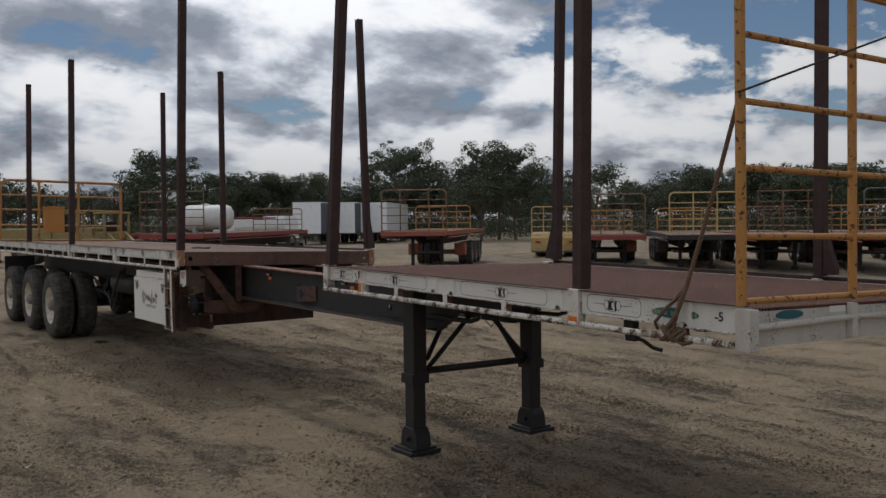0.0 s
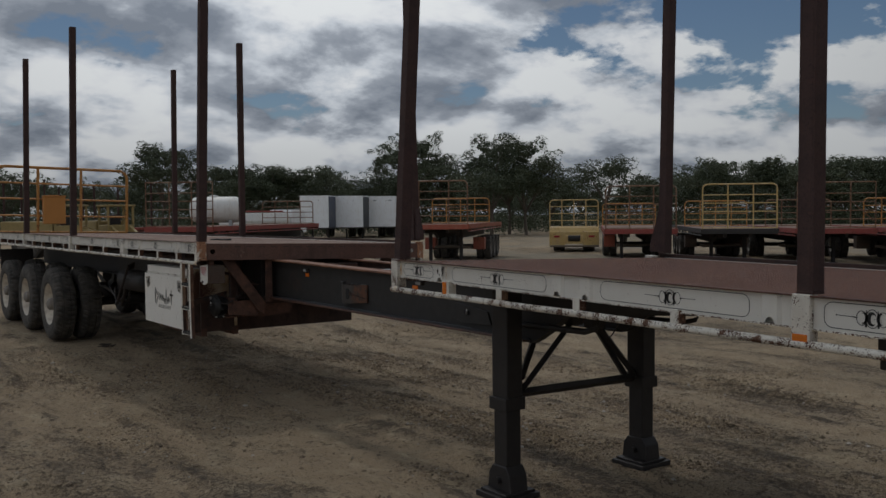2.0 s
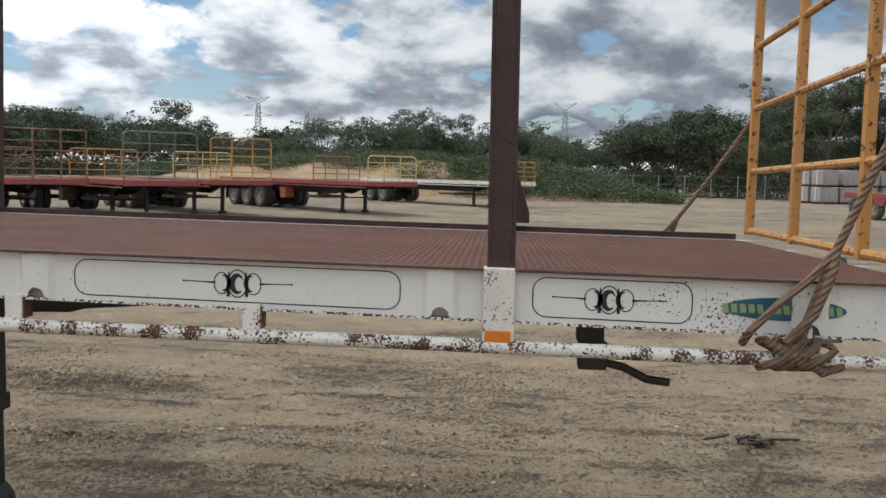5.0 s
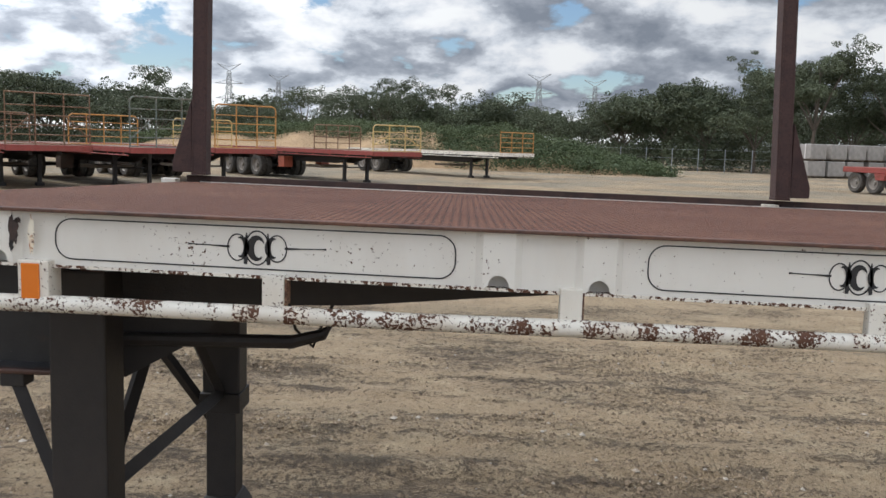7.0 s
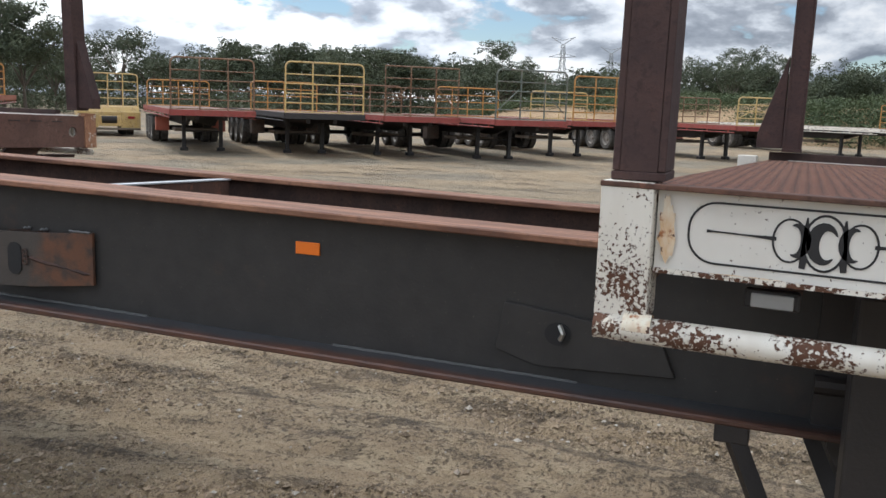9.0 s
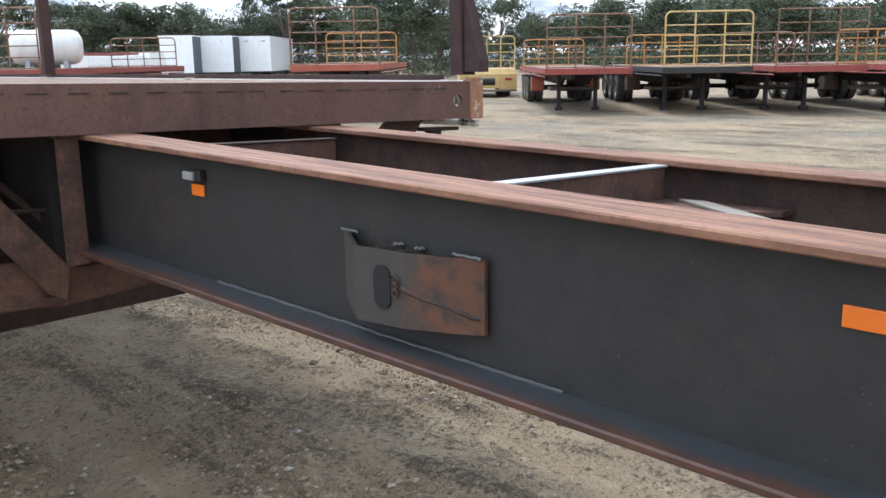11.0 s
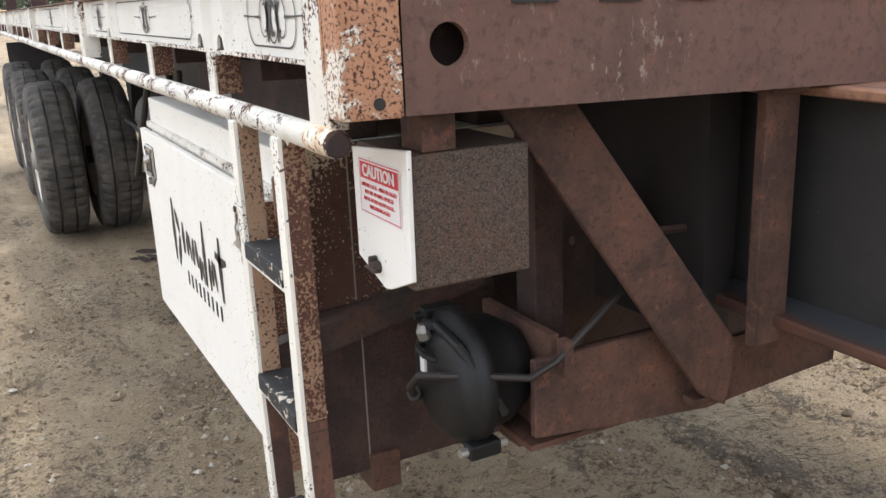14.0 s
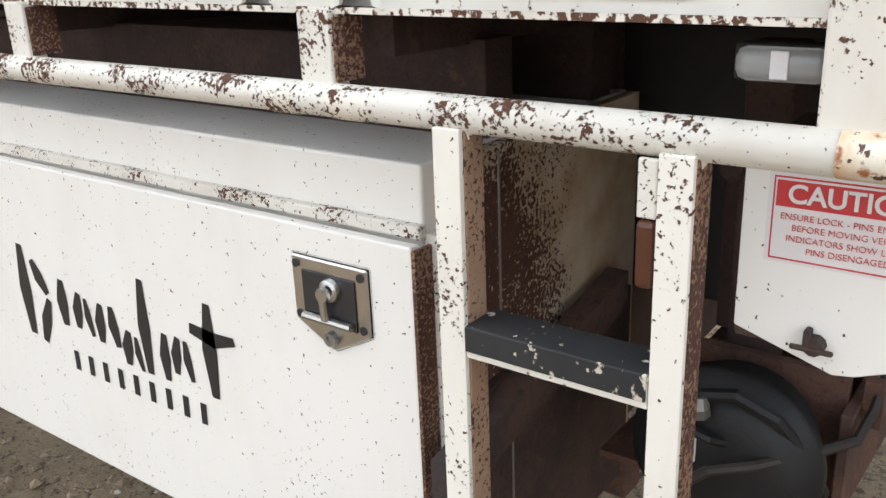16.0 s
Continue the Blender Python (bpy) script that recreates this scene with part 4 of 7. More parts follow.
for y0, y1, z0, z1 in ((2.666, 2.729, 1.287, 1.319), (0.882, 0.952, 1.274, 1.306)):
    bm = box(B(), 0.8155, 0.8215, y0, y1, z0, z1, 0.0015)
    part("reflector", bm, reflector_bright, trailer, "orange stick-on reflector")
# cross members between the beams
for y in (1.73, -0.25, 3.1):
    bm = box(B(), 0.9, 1.6, y - 0.014, y + 0.014, 1.22, 1.386, 0.002)
    web_x = part("cross_plate", bm, brown_steel, trailer)
    bm = box(B(), 0.9, 1.6, y - 0.022, y + 0.022, 1.387, 1.393, 0.002)
    part("plate_edge", bm, galvanised if y == 1.73 else dark_brown, web_x)
bm = prism(B(), [(1.60, 1.95), (1.66, 1.95), (1.66, 1.40), (1.60, 1.40), (1.42, 1.60), (1.42, 1.715), (1.60, 1.715)], "z", 1.292, 1.304)
part("gusset", bm, brown_steel, trailer)
bm = prism(B(), [(1.58, 1.66), (1.60, 1.60), (0.95, 0.62), (0.90, 0.66)], "z", 1.306, 1.312)
part("lattice_bar", bm, bar_grey, trailer)
bm = tube(B(), [(1.02, 3.3, 1.36), (1.03, 2.0, 1.33), (1.02, 0.6, 1.31), (1.02, -0.2, 1.31)], 0.004, 5)
part("air_line", bm, galvanised, trailer)
bm = tube(B(), [(1.3, 3.3, 1.2), (1.25, 2.0, 1.12), (1.2, 0.7, 1.12), (1.15, -0.2, 1.2)], 0.014, 8)
part("air_hose", bm, hose, trailer)
bm = box(B(), 0.9, 1.6, 2.55, 2.62, 1.05, 1.12, 0.003)
part("cross_tube", bm, dark_brown, trailer)
# gooseneck under the front deck
for far in (False, True):
    bm = prism(B(), [(-0.3, 1.011), (-0.46, 1.011), (-0.62, 1.10), (-0.8, 1.235), (-1.12, 1.245), (-1.5, 1.28), (-1.95, 1.315), (-2.15, 1.395), (-3.9, 1.385), (-3.9, 1.42), (-0.3, 1.46)], "x", 0.79, 0.86)
    if far:
        for v in bm.verts:
            v.co.x = WIDE - v.co.x
    part("neck_beam", bm, black, trailer)
    bm = tube(B(), [(0.78, -0.30, 1.125), (0.78, -0.95, 1.135), (0.78, -1.04, 1.160), (0.78, -1.06, 1.185)], [0.02, 0.02, 0.017, 0.006], 10)
    if far:
        for v in bm.verts:
            v.co.x = WIDE - v.co.x
    part("skid_bar", bm, black, trailer)
bm = box(B(), 0.87, 1.63, -2.4, -0.6, 1.35, 1.40, 0.004)
part("kingpin_plate", bm, black, trailer)
bm = prism(B(), [(0.02, 1.175), (0.38, 1.215), (0.40, 1.10), (0.30, 1.07), (-0.02, 1.085)], "x", 0.808, 0.8215, 0.002)
dbl = part("doubler_plate", bm, beam_paint, trailer)
# black oval stands in for the shaded opening
bm = prism(B(), arc(0.248, 1.153, 0.031, 0.027, 0, 350, 18), "x", 0.8045, 0.8085)
part("hole", bm, grip_black, dbl)
bm = tube(B(), [(0.80, 0.243, 1.175), (0.792, 0.232, 1.158), (0.798, 0.24, 1.142)], 0.006, 6)
part("hook", bm, zinc, trailer)

# landing legs
def shifted(bm, dy):
    for v in bm.verts:
        v.co.y += dy
    return bm


for x0, dy in ((0.53, -0.012), (1.77, -0.05)):
    bm = B()
    box(bm, x0 + 0.01, x0 + 0.14, -0.492, -0.34, 0.62, 1.36, 0.008)
    box(bm, x0 - 0.008, x0 + 0.158, -0.498, -0.332, 0.60, 0.68, 0.004)
    leg = part("landing_leg", shifted(bm, dy), black, trailer, "black steel landing leg")
    bm = box(B(), x0 + 0.014, x0 + 0.136, -0.476, -0.354, 0.19, 0.60, 0.006)
    part("inner_leg", shifted(bm, dy), black, leg)
    bm = B()
    prism(bm, [(-0.53, 0.08), (-0.30, 0.08), (-0.315, 0.19), (-0.35, 0.24), (-0.48, 0.24), (-0.515, 0.19)], "x", x0 + 0.0, x0 + 0.15, 0.006)
    box(bm, x0 - 0.05, x0 + 0.2, -0.54, -0.29, 0.066, 0.084, 0.004)
    box(bm, x0 - 0.075, x0 + 0.225, -0.56, -0.27, 0.03, 0.0655, 0.003)
    tube(bm, [(x0 - 0.03, -0.42, 0.15), (x0 + 0.18, -0.42, 0.15)], 0.022, 8)
    part("foot", shifted(bm, dy), black, leg, "black sand shoe pressed into the dirt")
bm = tube(B(), [(0.70, -0.415, 0.685), (1.84, -0.46, 0.672)], 0.03, 4)
part("leg_brace", bm, black, trailer)
for a, b in (((0.74, -0.415, 0.70), (1.22, -0.415, 1.14)), ((1.80, -0.46, 0.67), (1.42, -0.425, 1.10)), ((0.76, -0.15, 1.005), (0.68, -0.38, 0.52)), ((1.716, -0.15, 1.0), (1.85, -0.45, 0.50)), ((0.73, -0.42, 0.78), (1.02, -0.26, 1.05))):
    bm = tube(B(), [a, b], 0.024, 4)
    part("leg_brace", bm, black, trailer)
bm = B()
box(bm, 1.36, 1.48, -0.46, -0.37, 1.06, 1.2, 0.004)
part("brace_lug", bm, black, trailer)
part("brace_lug", box(B(), 1.16, 1.26, -0.46, -0.37, 1.10, 1.22, 0.004), black, trailer)
part("brace_lug", box(B(), 0.735, 0.80, -0.185, -0.115, 0.985, 1.026, 0.004), black, trailer)
bm = tube(B(), [(0.95, -0.9, 1.25), (0.93, -0.93, 1.14), (0.96, -0.98, 1.08), (1.0, -1.0, 1.14), (1.0, -1.05, 1.24)], 0.005, 6)
part("loose_wire", bm, hose, trailer)

# rear deck
RT = 1.612
bm = box(B(), 0.03, 2.47, 3.37, 13.65, RT - 0.022, RT - 0.010)
part("rear_deck", bm, deck_tread, trailer, "worn brown steel rear deck")
bm = box(B(), -0.002, 0.030, 3.43, 13.65, RT + 0.0005, RT + 0.0065, 0.0015)
part("deck_lip", bm, brown_steel, trailer)
bm = box(B(), 2.47, 2.502, 3.43, 13.65, RT - 0.03, RT + 0.022, 0.002)
part("deck_lip", bm, dark_brown, trailer)
# front bolster with a round hole at each end


def pierced(bm, x0, x1, z0, z1, y, holes, r):
    """A plate in a plane of constant y with round holes."""
    cuts = [x0]
    for h, _ in holes:
        cuts += [h - 0.045, h + 0.045]
    cuts.append(x1)
    for k in range(0, len(cuts), 2):
        bm.faces.new([bm.verts.new(p) for p in ((cuts[k], y, z0), (cuts[k + 1], y, z0), (cuts[k + 1], y, z1), (cuts[k], y, z1))])
    for hx, hz in holes:
        inner, outer, deep = [], [], []
        n = 24
        for k in range(n):
            a = 2 * math.pi * k / n + math.pi / 4
            c, s = math.cos(a), math.sin(a)
            inner.append(bm.verts.new((hx + r * c, y, hz + r * s)))
            deep.append(bm.verts.new((hx + r * c, y + 0.012, hz + r * s)))
            t = 0.045 / max(abs(c), 1e-6)
            u = ((z1 - hz) if s > 0 else (hz - z0)) / max(abs(s), 1e-6)
            t = min(t, u)
            outer.append(bm.verts.new((hx + t * c, y, hz + t * s)))
        for k in range(n):
            j = (k + 1) % n
            bm.faces.new((inner[k], outer[k], outer[j], inner[j]))
            bm.faces.new((inner[k], inner[j], deep[j], deep[k]))
        for sx in (-1, 1):
            for sz, ze in ((-1, z0), (1, z1)):
                a = math.atan2(sz * abs(ze - hz), sx * 0.045)
                pts = [o for o in outer if (o.co.x - hx) * sx > 0 and (o.co.z - hz) * sz > 0]
                corner = bm.verts.new((hx + sx * 0.045, y, ze))
                ring = sorted(pts, key=lambda o: math.atan2(abs(o.co.z - hz), abs(o.co.x - hx)))
                if len(ring) > 1:
                    for p, q in zip(ring, ring[1:]):
                        bm.faces.new((p, q, corner))


bm = B()
pierced(bm, 0.078, 2.425, 1.455, 1.590, 3.30, [(0.137, 1.529), (2.35, 1.526)], 0.0255)
box(bm, 0.078, 2.425, 3.30, 3.37, 1.590, 1.606)
box(bm, 0.078, 2.425, 3.30, 3.37, 1.449, 1.455)
for v in bm.verts:
    v.co.y -= SKEW * v.co.x / WIDE
part("front_bolster", bm, bolster_rust, trailer, "rusty front bolster beam of the rear deck")
bm = box(B(), 0.09, 2.4, 3.365, 3.372, 1.456, 1.589)
part("bolster_back", bm, dark_brown, trailer)
for k in range(17):
    part("slit", skewed(box(B(), 0.22 + 0.125 * k, 0.285 + 0.125 * k, 3.2970, 3.2995, 1.574, 1.578)), black, trailer)
for far in (False, True):
    bm = B()
    box(bm, 0.0, 0.0765, 3.296, 3.345, 1.447, 1.622, 0.003)
    box(bm, 0.0, 0.012, 3.345, 3.352, 1.447, 1.622)
    if far:
        for v in bm.verts:
            v.co.x = WIDE - v.co.x
            v.co.y -= SKEW
    corner = part("corner_plate", bm, white_scab, trailer, "rust-scabbed corner plate with white paint remains")
    if not far:
        # black disc in place of the dark inside of the hole
        part("bolt_hole", lathe(B(), [(3.2945, 0.0), (3.2945, 0.0075), (3.296, 0.0075)], "y", (0.045, 0, 1.465), 12), black, corner)
    bm = B()
    box(bm, 0.004, 0.03, 3.353, 3.424, 1.43, 1.611, 0.003)
    if far:
        for v in bm.verts:
            v.co.x, v.co.y = WIDE - v.co.x, v.co.y - SKEW
    part("end_bracket", bm, white_worn, trailer)
REAR_PANELS = [(3.5, 3.72, 3.60), (4.1, 5.0, 4.58), (5.2, 5.5, 5.36), (5.8, 6.05, 5.9), (6.5, 7.5, 7.0), (7.75, 8.5, 8.2), (8.8, 9.8, 9.3), (10.0, 10.5, 10.25), (11.0, 12.0, 11.5), (12.3, 13.3, 12.8)]
side_rail(3.426, 13.65, RT, [3.86, 4.0, 5.1, 5.65, 6.2, 6.4, 7.62, 8.65, 9.9, 10.8, 12.2], REAR_PANELS, 0.0)
rope_rail(3.330, 13.65, 1.418, 0.0, [3.912, 4.475, 5.085, 5.75, 6.45, 7.1, 7.75, 8.4, 9.05, 9.7, 10.35, 11.0, 11.65, 12.3, 12.95], RT, white_worn)
for far in (False, True):
    for y in (5.66, 8.04, 11.0):
        bm = box(B(), -0.005, 0.05, y - 0.04, y + 0.04, 1.43, RT + 0.001, 0.003)
        if far:
            for v in bm.verts:
                v.co.x = WIDE - v.co.x
        part("stake_pocket", bm, white_worn, trailer)
part("stained_end", tube(B(), [(0.004, 3.3315, 1.418), (0.004, 3.36, 1.418), (0.004, 3.405, 1.418)], 0.0179, 18, False), stained_end_paint, trailer, "rust-stained end of the rope rail", smooth=True)
bm = lathe(B(), [(3.3265, 0.0), (3.3265, 0.0135), (3.329, 0.0165)], "y", (0.004, 0, 1.418), 14)
part("pipe_cap", bm, dark_brown, trailer)
# lamp below the rail
bm = box(B(), 0.066, 0.09, 3.425, 3.507, 1.455, 1.486, 0.004)
lamp = part("side_lamp", bm, black, trailer)
bm = box(B(), 0.050, 0.0655, 3.430, 3.502, 1.4575, 1.4845, 0.009)
lens = part("lens", bm, lens_clear, lamp, "clear plastic lens", smooth=True)
# paler block at the middle of the lens
part("bulb_window", box(B(), 0.0485, 0.0505, 3.459, 3.473, 1.460, 1.482, 0.001), sticker_white, lens)
# hangers and bracing of the rear deck's nose
bm = B()
box(bm, 0.688, 0.758, 3.32, 3.34, 1.012, 1.449, 0.002)
box(bm, 0.752, 0.758, 3.34, 3.40, 1.012, 1.449)
box(bm, 0.684, 0.80, 3.305, 3.36, 1.436, 1.449, 0.002)
part("hanger_post", bm, brown_steel, trailer, "brown upright hanger post")
bm = prism(B(), [(0.248, 1.45), (0.372, 1.45), (0.715, 0.995), (0.694, 0.886), (0.64, 0.917)], "y", 3.379, 3.391, 0.002)
box(bm, 0.635, 0.70, 3.391, 3.42, 0.892, 0.904)
part("diagonal_brace", bm, brown_steel, trailer, "brown flat diagonal brace")
bm = prism(B(), [(0.339, 1.03), (0.339, 0.898), (0.7, 0.858), (1.028, 0.874), (1.028, 0.983), (0.763, 0.977), (0.604, 1.028)], "y", 3.43, 3.445, 0.002)
box(bm, 0.34, 0.95, 3.445, 3.75, 0.868, 0.878)
part("lower_plate", bm, brown_steel, trailer)
bm = prism(B(), [(1.55, 1.018), (1.55, 0.915), (1.86, 0.9), (2.2, 0.938), (2.2, 1.06), (1.95, 1.06), (1.8, 1.012)], "y", 3.345, 3.36, 0.002)
part("lower_plate", bm, brown_steel, trailer)
bm = prism(B(), [(WIDE - a, b) for a, b in ((0.224, 1.456), (0.343, 1.456), (0.672, 1.02), (0.652, 0.915), (0.600, 0.945))], "y", 3.325, 3.337, 0.002)
part("diagonal_brace", bm, brown_steel, trailer)
bm = box(B(), 1.742, 1.812, 3.32, 3.40, 1.012, 1.449, 0.002)
part("hanger_post", bm, brown_steel, trailer)
# far corner hanger
bm = B()
prism(bm, [(2.05, 1.449), (2.28, 1.449), (2.12, 1.37), (1.98, 1.37)], "y", 3.31, 3.33)
box(bm, 2.25, 2.46, 3.30, 3.36, 1.385, 1.40)
box(bm, 2.30, 2.36, 3.31, 3.35, 1.33, 1.385)
part("far_hanger", bm, dark_brown, trailer)
for far in (False, True):
    for name, xa, xb, y0, y1, z0, z1 in (("top_flange", 0.76, 0.90, 3.51, 13.35, 1.40, 1.42), ("bottom_flange", 0.76, 0.90, 3.51, 13.35, 1.03, 1.05), ("rear_chassis_beam", 0.82, 0.84, 3.51, 13.35, 1.0505, 1.3995), ("sleeve_beam", 0.70, 0.76, 3.45, 8.2, 0.98, 1.44)):
        a, b = (WIDE - xb, WIDE - xa) if far else (xa, xb)
        part(name, box(B(), a, b, y0, y1, z0, z1), black, trailer)
for i in range(14):
    y = 3.9 + 0.7 * i
    bm = box(B(), 0.08, 2.42, y - 0.03, y + 0.03, 1.455, 1.588)
    part("cross_member", bm, dark_brown, trailer)
# added dark sheet: closes the view through the shaded space under the deck
bm = box(B(), 0.61, 2.0, 3.9, 3.93, 0.68, 1.45)
part("bulkhead", bm, dark_brown, trailer)
bm = B()
box(bm, 0.42, 0.48, 3.55, 3.61, 1.0, 1.45, 0.004)
box(bm, 0.52, 0.60, 3.62, 3.66, 1.02, 1.25, 0.004)
tube(bm, [(0.46, 3.5, 1.19), (0.70, 3.5, 1.175)], 0.008, 6)
tube(bm, [(0.36, 3.6, 1.3), (0.60, 3.62, 1.26), (0.72, 3.55, 1.12)], 0.014, 8)
part("inner_bracket", bm, dark_brown, trailer)
# air tank and clutter inside the chassis
bm = lathe(B(), [(6.2, 0.0), (6.2, 0.1), (6.25, 0.14), (7.15, 0.14), (7.2, 0.1), (7.2, 0.0)], "y", (0.5, 0, 1.05), 20)
part("air_tank", bm, black, trailer, "dark air tank hung from the chassis", smooth=True)
for k in range(4):
    rng = random.Random(k)
    y0 = 6.6 + 0.25 * k
    bm = tube(B(), [(0.35 + 0.1 * k, y0, 1.25), (0.3 + 0.12 * k, y0 + 0.3, 0.8 - 0.1 * (k % 2)), (0.4 + 0.1 * k, y0 + 0.7, 0.72), (0.5, y0 + 1.1, 0.9)], 0.016, 7)
    part("brake_hose", bm, hose, trailer)
# ladder hung from the rope rail
def crank(bm):
    """The ladder stands a little proud of the rail, its foot set back."""
    for v in bm.verts:
        v.co.x += 0.02 * max(0.0, 0.972 - v.co.z) - 0.012
    return bm


for y0, y1, zb in ((3.722, 3.752, 0.705), (3.503, 3.532, 0.690)):
    bm = B()
    box(bm, -0.004, 0.003, y0, y1, 0.972, 1.408, 0.001)
    box(bm, -0.004, 0.003, y0, y1, zb, 0.9715, 0.001)
    stile = part("ladder_stile", crank(bm), white_ladder, trailer, "white angle-iron ladder stile, rusted inside")
    bm = box(B(), 0.0035, 0.034, y0 - 0.001, y0 + 0.005, 0.99, 1.405, 0.001)
    part("stile_flange", crank(bm), tan_primer if y0 > 3.6 else speckled, stile, "rust-speckled inner flange")
    bm = box(B(), 0.0035, 0.034, y0 - 0.001, y0 + 0.005, 0.973, 0.9895, 0.001)
    box(bm, 0.0035, 0.034, y0 - 0.001, y0 + 0.005, zb, 0.9725, 0.001)
    part("stile_flange", crank(bm), brown_steel, stile, "rusted brown lower flange")
    part("weld_bead", tube(B(), [(-0.005 + 0.006 * k, y0 + 0.004 * k, 1.401 + 0.003 * (k % 2)) for k in range(5)], 0.006, 6), white_worn, stile)
for z in (1.212, 0.985, 0.742):
    bm = B()
    box(bm, -0.002, 0.046, 3.533, 3.721, z - 0.004, z, 0.001)
    box(bm, -0.003, 0.001, 3.533, 3.721, z - 0.03, z - 0.0045, 0.001)
    rung = part("ladder_rung", crank(bm), white_ladder, trailer)
    bm = B()
    box(bm, -0.0055, 0.046, 3.5335, 3.7205, z + 0.0005, z + 0.0045, 0.001)
    box(bm, -0.0065, -0.0035, 3.5335, 3.7205, z - 0.022, z + 0.004, 0.001)
    part("grip_tape", crank(bm), grip_worn, rung, "worn black grip tape")
bm = B()
box(bm, -0.012, -0.006, 3.5335, 3.551, 1.352, 1.402, 0.002)
part("light_bracket", bm, white_worn, trailer)
bm = box(B(), -0.016, 0.014, 3.5335, 3.550, 1.292, 1.351, 0.005)
part("red_marker_lamp", bm, lamp_brown, trailer)
bm = prism(B(), [(0.03, 0.955), (0.03, 1.008), (0.47, 1.10), (0.47, 1.045)], "y", 3.775, 3.809)
part("stay_bar", bm, dark_rust, trailer)
# control box with the warning notice
bm = box(B(), 0.0965, 0.272, 3.335, 3.50, 1.217, 1.393, 0.004)
cbox = part("control_box", bm, grey_box, trailer, "grey-brown rusty steel box for the lock-pin controls")
bm = prism(B(), [(3.497, 1.386), (3.322, 1.402), (3.325, 1.234), (3.392, 1.207), (3.41, 1.204), (3.497, 1.232)], "x", 0.0875, 0.0945, 0.001)
door = part("box_door", bm, white_box, cbox, "white door plate with a caution notice")
bm = B()
box(bm, 0.074, 0.087, 3.428, 3.434, 1.226, 1.246, 0.002)
box(bm, 0.072, 0.077, 3.408, 3.444, 1.227, 1.232, 0.002)
lathe(bm, [(0.075, 0.0), (0.075, 0.008), (0.087, 0.009)], "x", (0, 3.425, 1.231), 10)
part("latch", bm, dark_rust, cbox, "rusty turn latch")
bm = box(B(), 0.118, 0.166, 3.34, 3.40, 1.394, 1.449, 0.001)
part("box_hanger", bm, brown_steel, cbox)


def sticker_map(u, v):
    """From the notice's own 0..1 square to its place on the door."""
    y = 3.476 + (3.3415 - 3.476) * u
    top, low = 1.3775 - 0.0 * u, 1.299 - 0.001 * u
    return y, low + (top - low) * v


def patch(bm, u0, u1, v0, v1, x):
    bm.faces.new([bm.verts.new((x, *sticker_map(u, v))) for u, v in ((u0, v0), (u1, v0), (u1, v1), (u0, v1))])


bm = B()
patch(bm, 0, 1, 0, 1, 0.0868)
patch(bm, 0.0, 1, 0, 1, 0.0866)
notice = part("caution_notice", bm, sticker_white, cbox, "white and red caution sticker")
bm = B()
for u0, u1, v0, v1 in ((0.05, 0.95, 0.63, 0.92), (0.03, 0.97, 0.945, 0.965), (0.03, 0.97, 0.035, 0.055), (0.03, 0.04, 0.055, 0.945), (0.96, 0.97, 0.055, 0.945)):
    patch(bm, u0, u1, v0, v1, 0.0863)
band = part("red_band", bm, sticker_red, cbox)
for text, size, v, mt, bold in (("CAUTION", 0.0225, 0.775, sticker_white, 0.0005), ("ENSURE LOCK - PINS ENGAGED", 0.0078, 0.53, sticker_red, -0.00012), ("BEFORE MOVING VEHICLE", 0.0078, 0.41, sticker_red, -0.00012), ("INDICATORS SHOW LOCK -", 0.0078, 0.29, sticker_red, -0.00012), ("PINS DISENGAGED", 0.0078, 0.17, sticker_red, -0.00012)):
    y, z = sticker_map(0.5, v)
    words(text, size, on_side(y, z, 0.0855), mt, cbox, "notice_text", bold=bold)
# brake chamber, axis across the trailer
CX, CY, CZ = 0.212, 3.552, 0.98
bm = lathe(B(), [(0.010, 0.0), (0.010, 0.05), (0.014, 0.075), (0.024, 0.095), (0.040, 0.101), (0.044, 0.113), (0.066, 0.113), (0.072, 0.1), (0.12, 0.093), (0.16, 0.07), (0.162, 0.0)], "x", (CX, CY, CZ), 40)
chamber = part("brake_chamber", bm, chamber_black, trailer, "black brake chamber", smooth=True)
for y, z in ((3.622, 1.070), (3.478, 0.882)):
    part("clamp_lug", box(B(), CX + 0.028, CX + 0.085, y - 0.014, y + 0.014, z - 0.013, z + 0.013, 0.004), chamber_black, chamber)
    part("clamp_bolt", tube(B(), [(CX + 0.015, y, z), (CX + 0.1, y, z)], 0.0075, 8), zinc if z < 1 else chamber_black, chamber)
part("port", tube(B(), [(CX + 0.008, 3.568, 1.052), (CX + 0.004, 3.568, 1.064), (CX + 0.004, 3.568, 1.076)], [0.012, 0.012, 0.008], 8), steel_dull, chamber, "brass-coloured port")
bm = box(B(), CX + 0.006, CX + 0.012, 3.571, 3.588, 0.988, 1.022)
part("maker_label", bm, sticker_white, chamber)
bm = tube(B(), [(CX + 0.012, CY + 0.03, CZ + 0.055), (CX - 0.004, CY + 0.02, CZ + 0.055), (CX - 0.004, CY, CZ + 0.05), (CX + 0.012, CY - 0.012, CZ + 0.042)], 0.006, 7)
part("pull_ring", bm, chamber_black, chamber)
bm = B()
tube(bm, [(CX + 0.006, 3.612, 0.932), (CX - 0.004, 3.598, 0.944)], 0.012, 8)
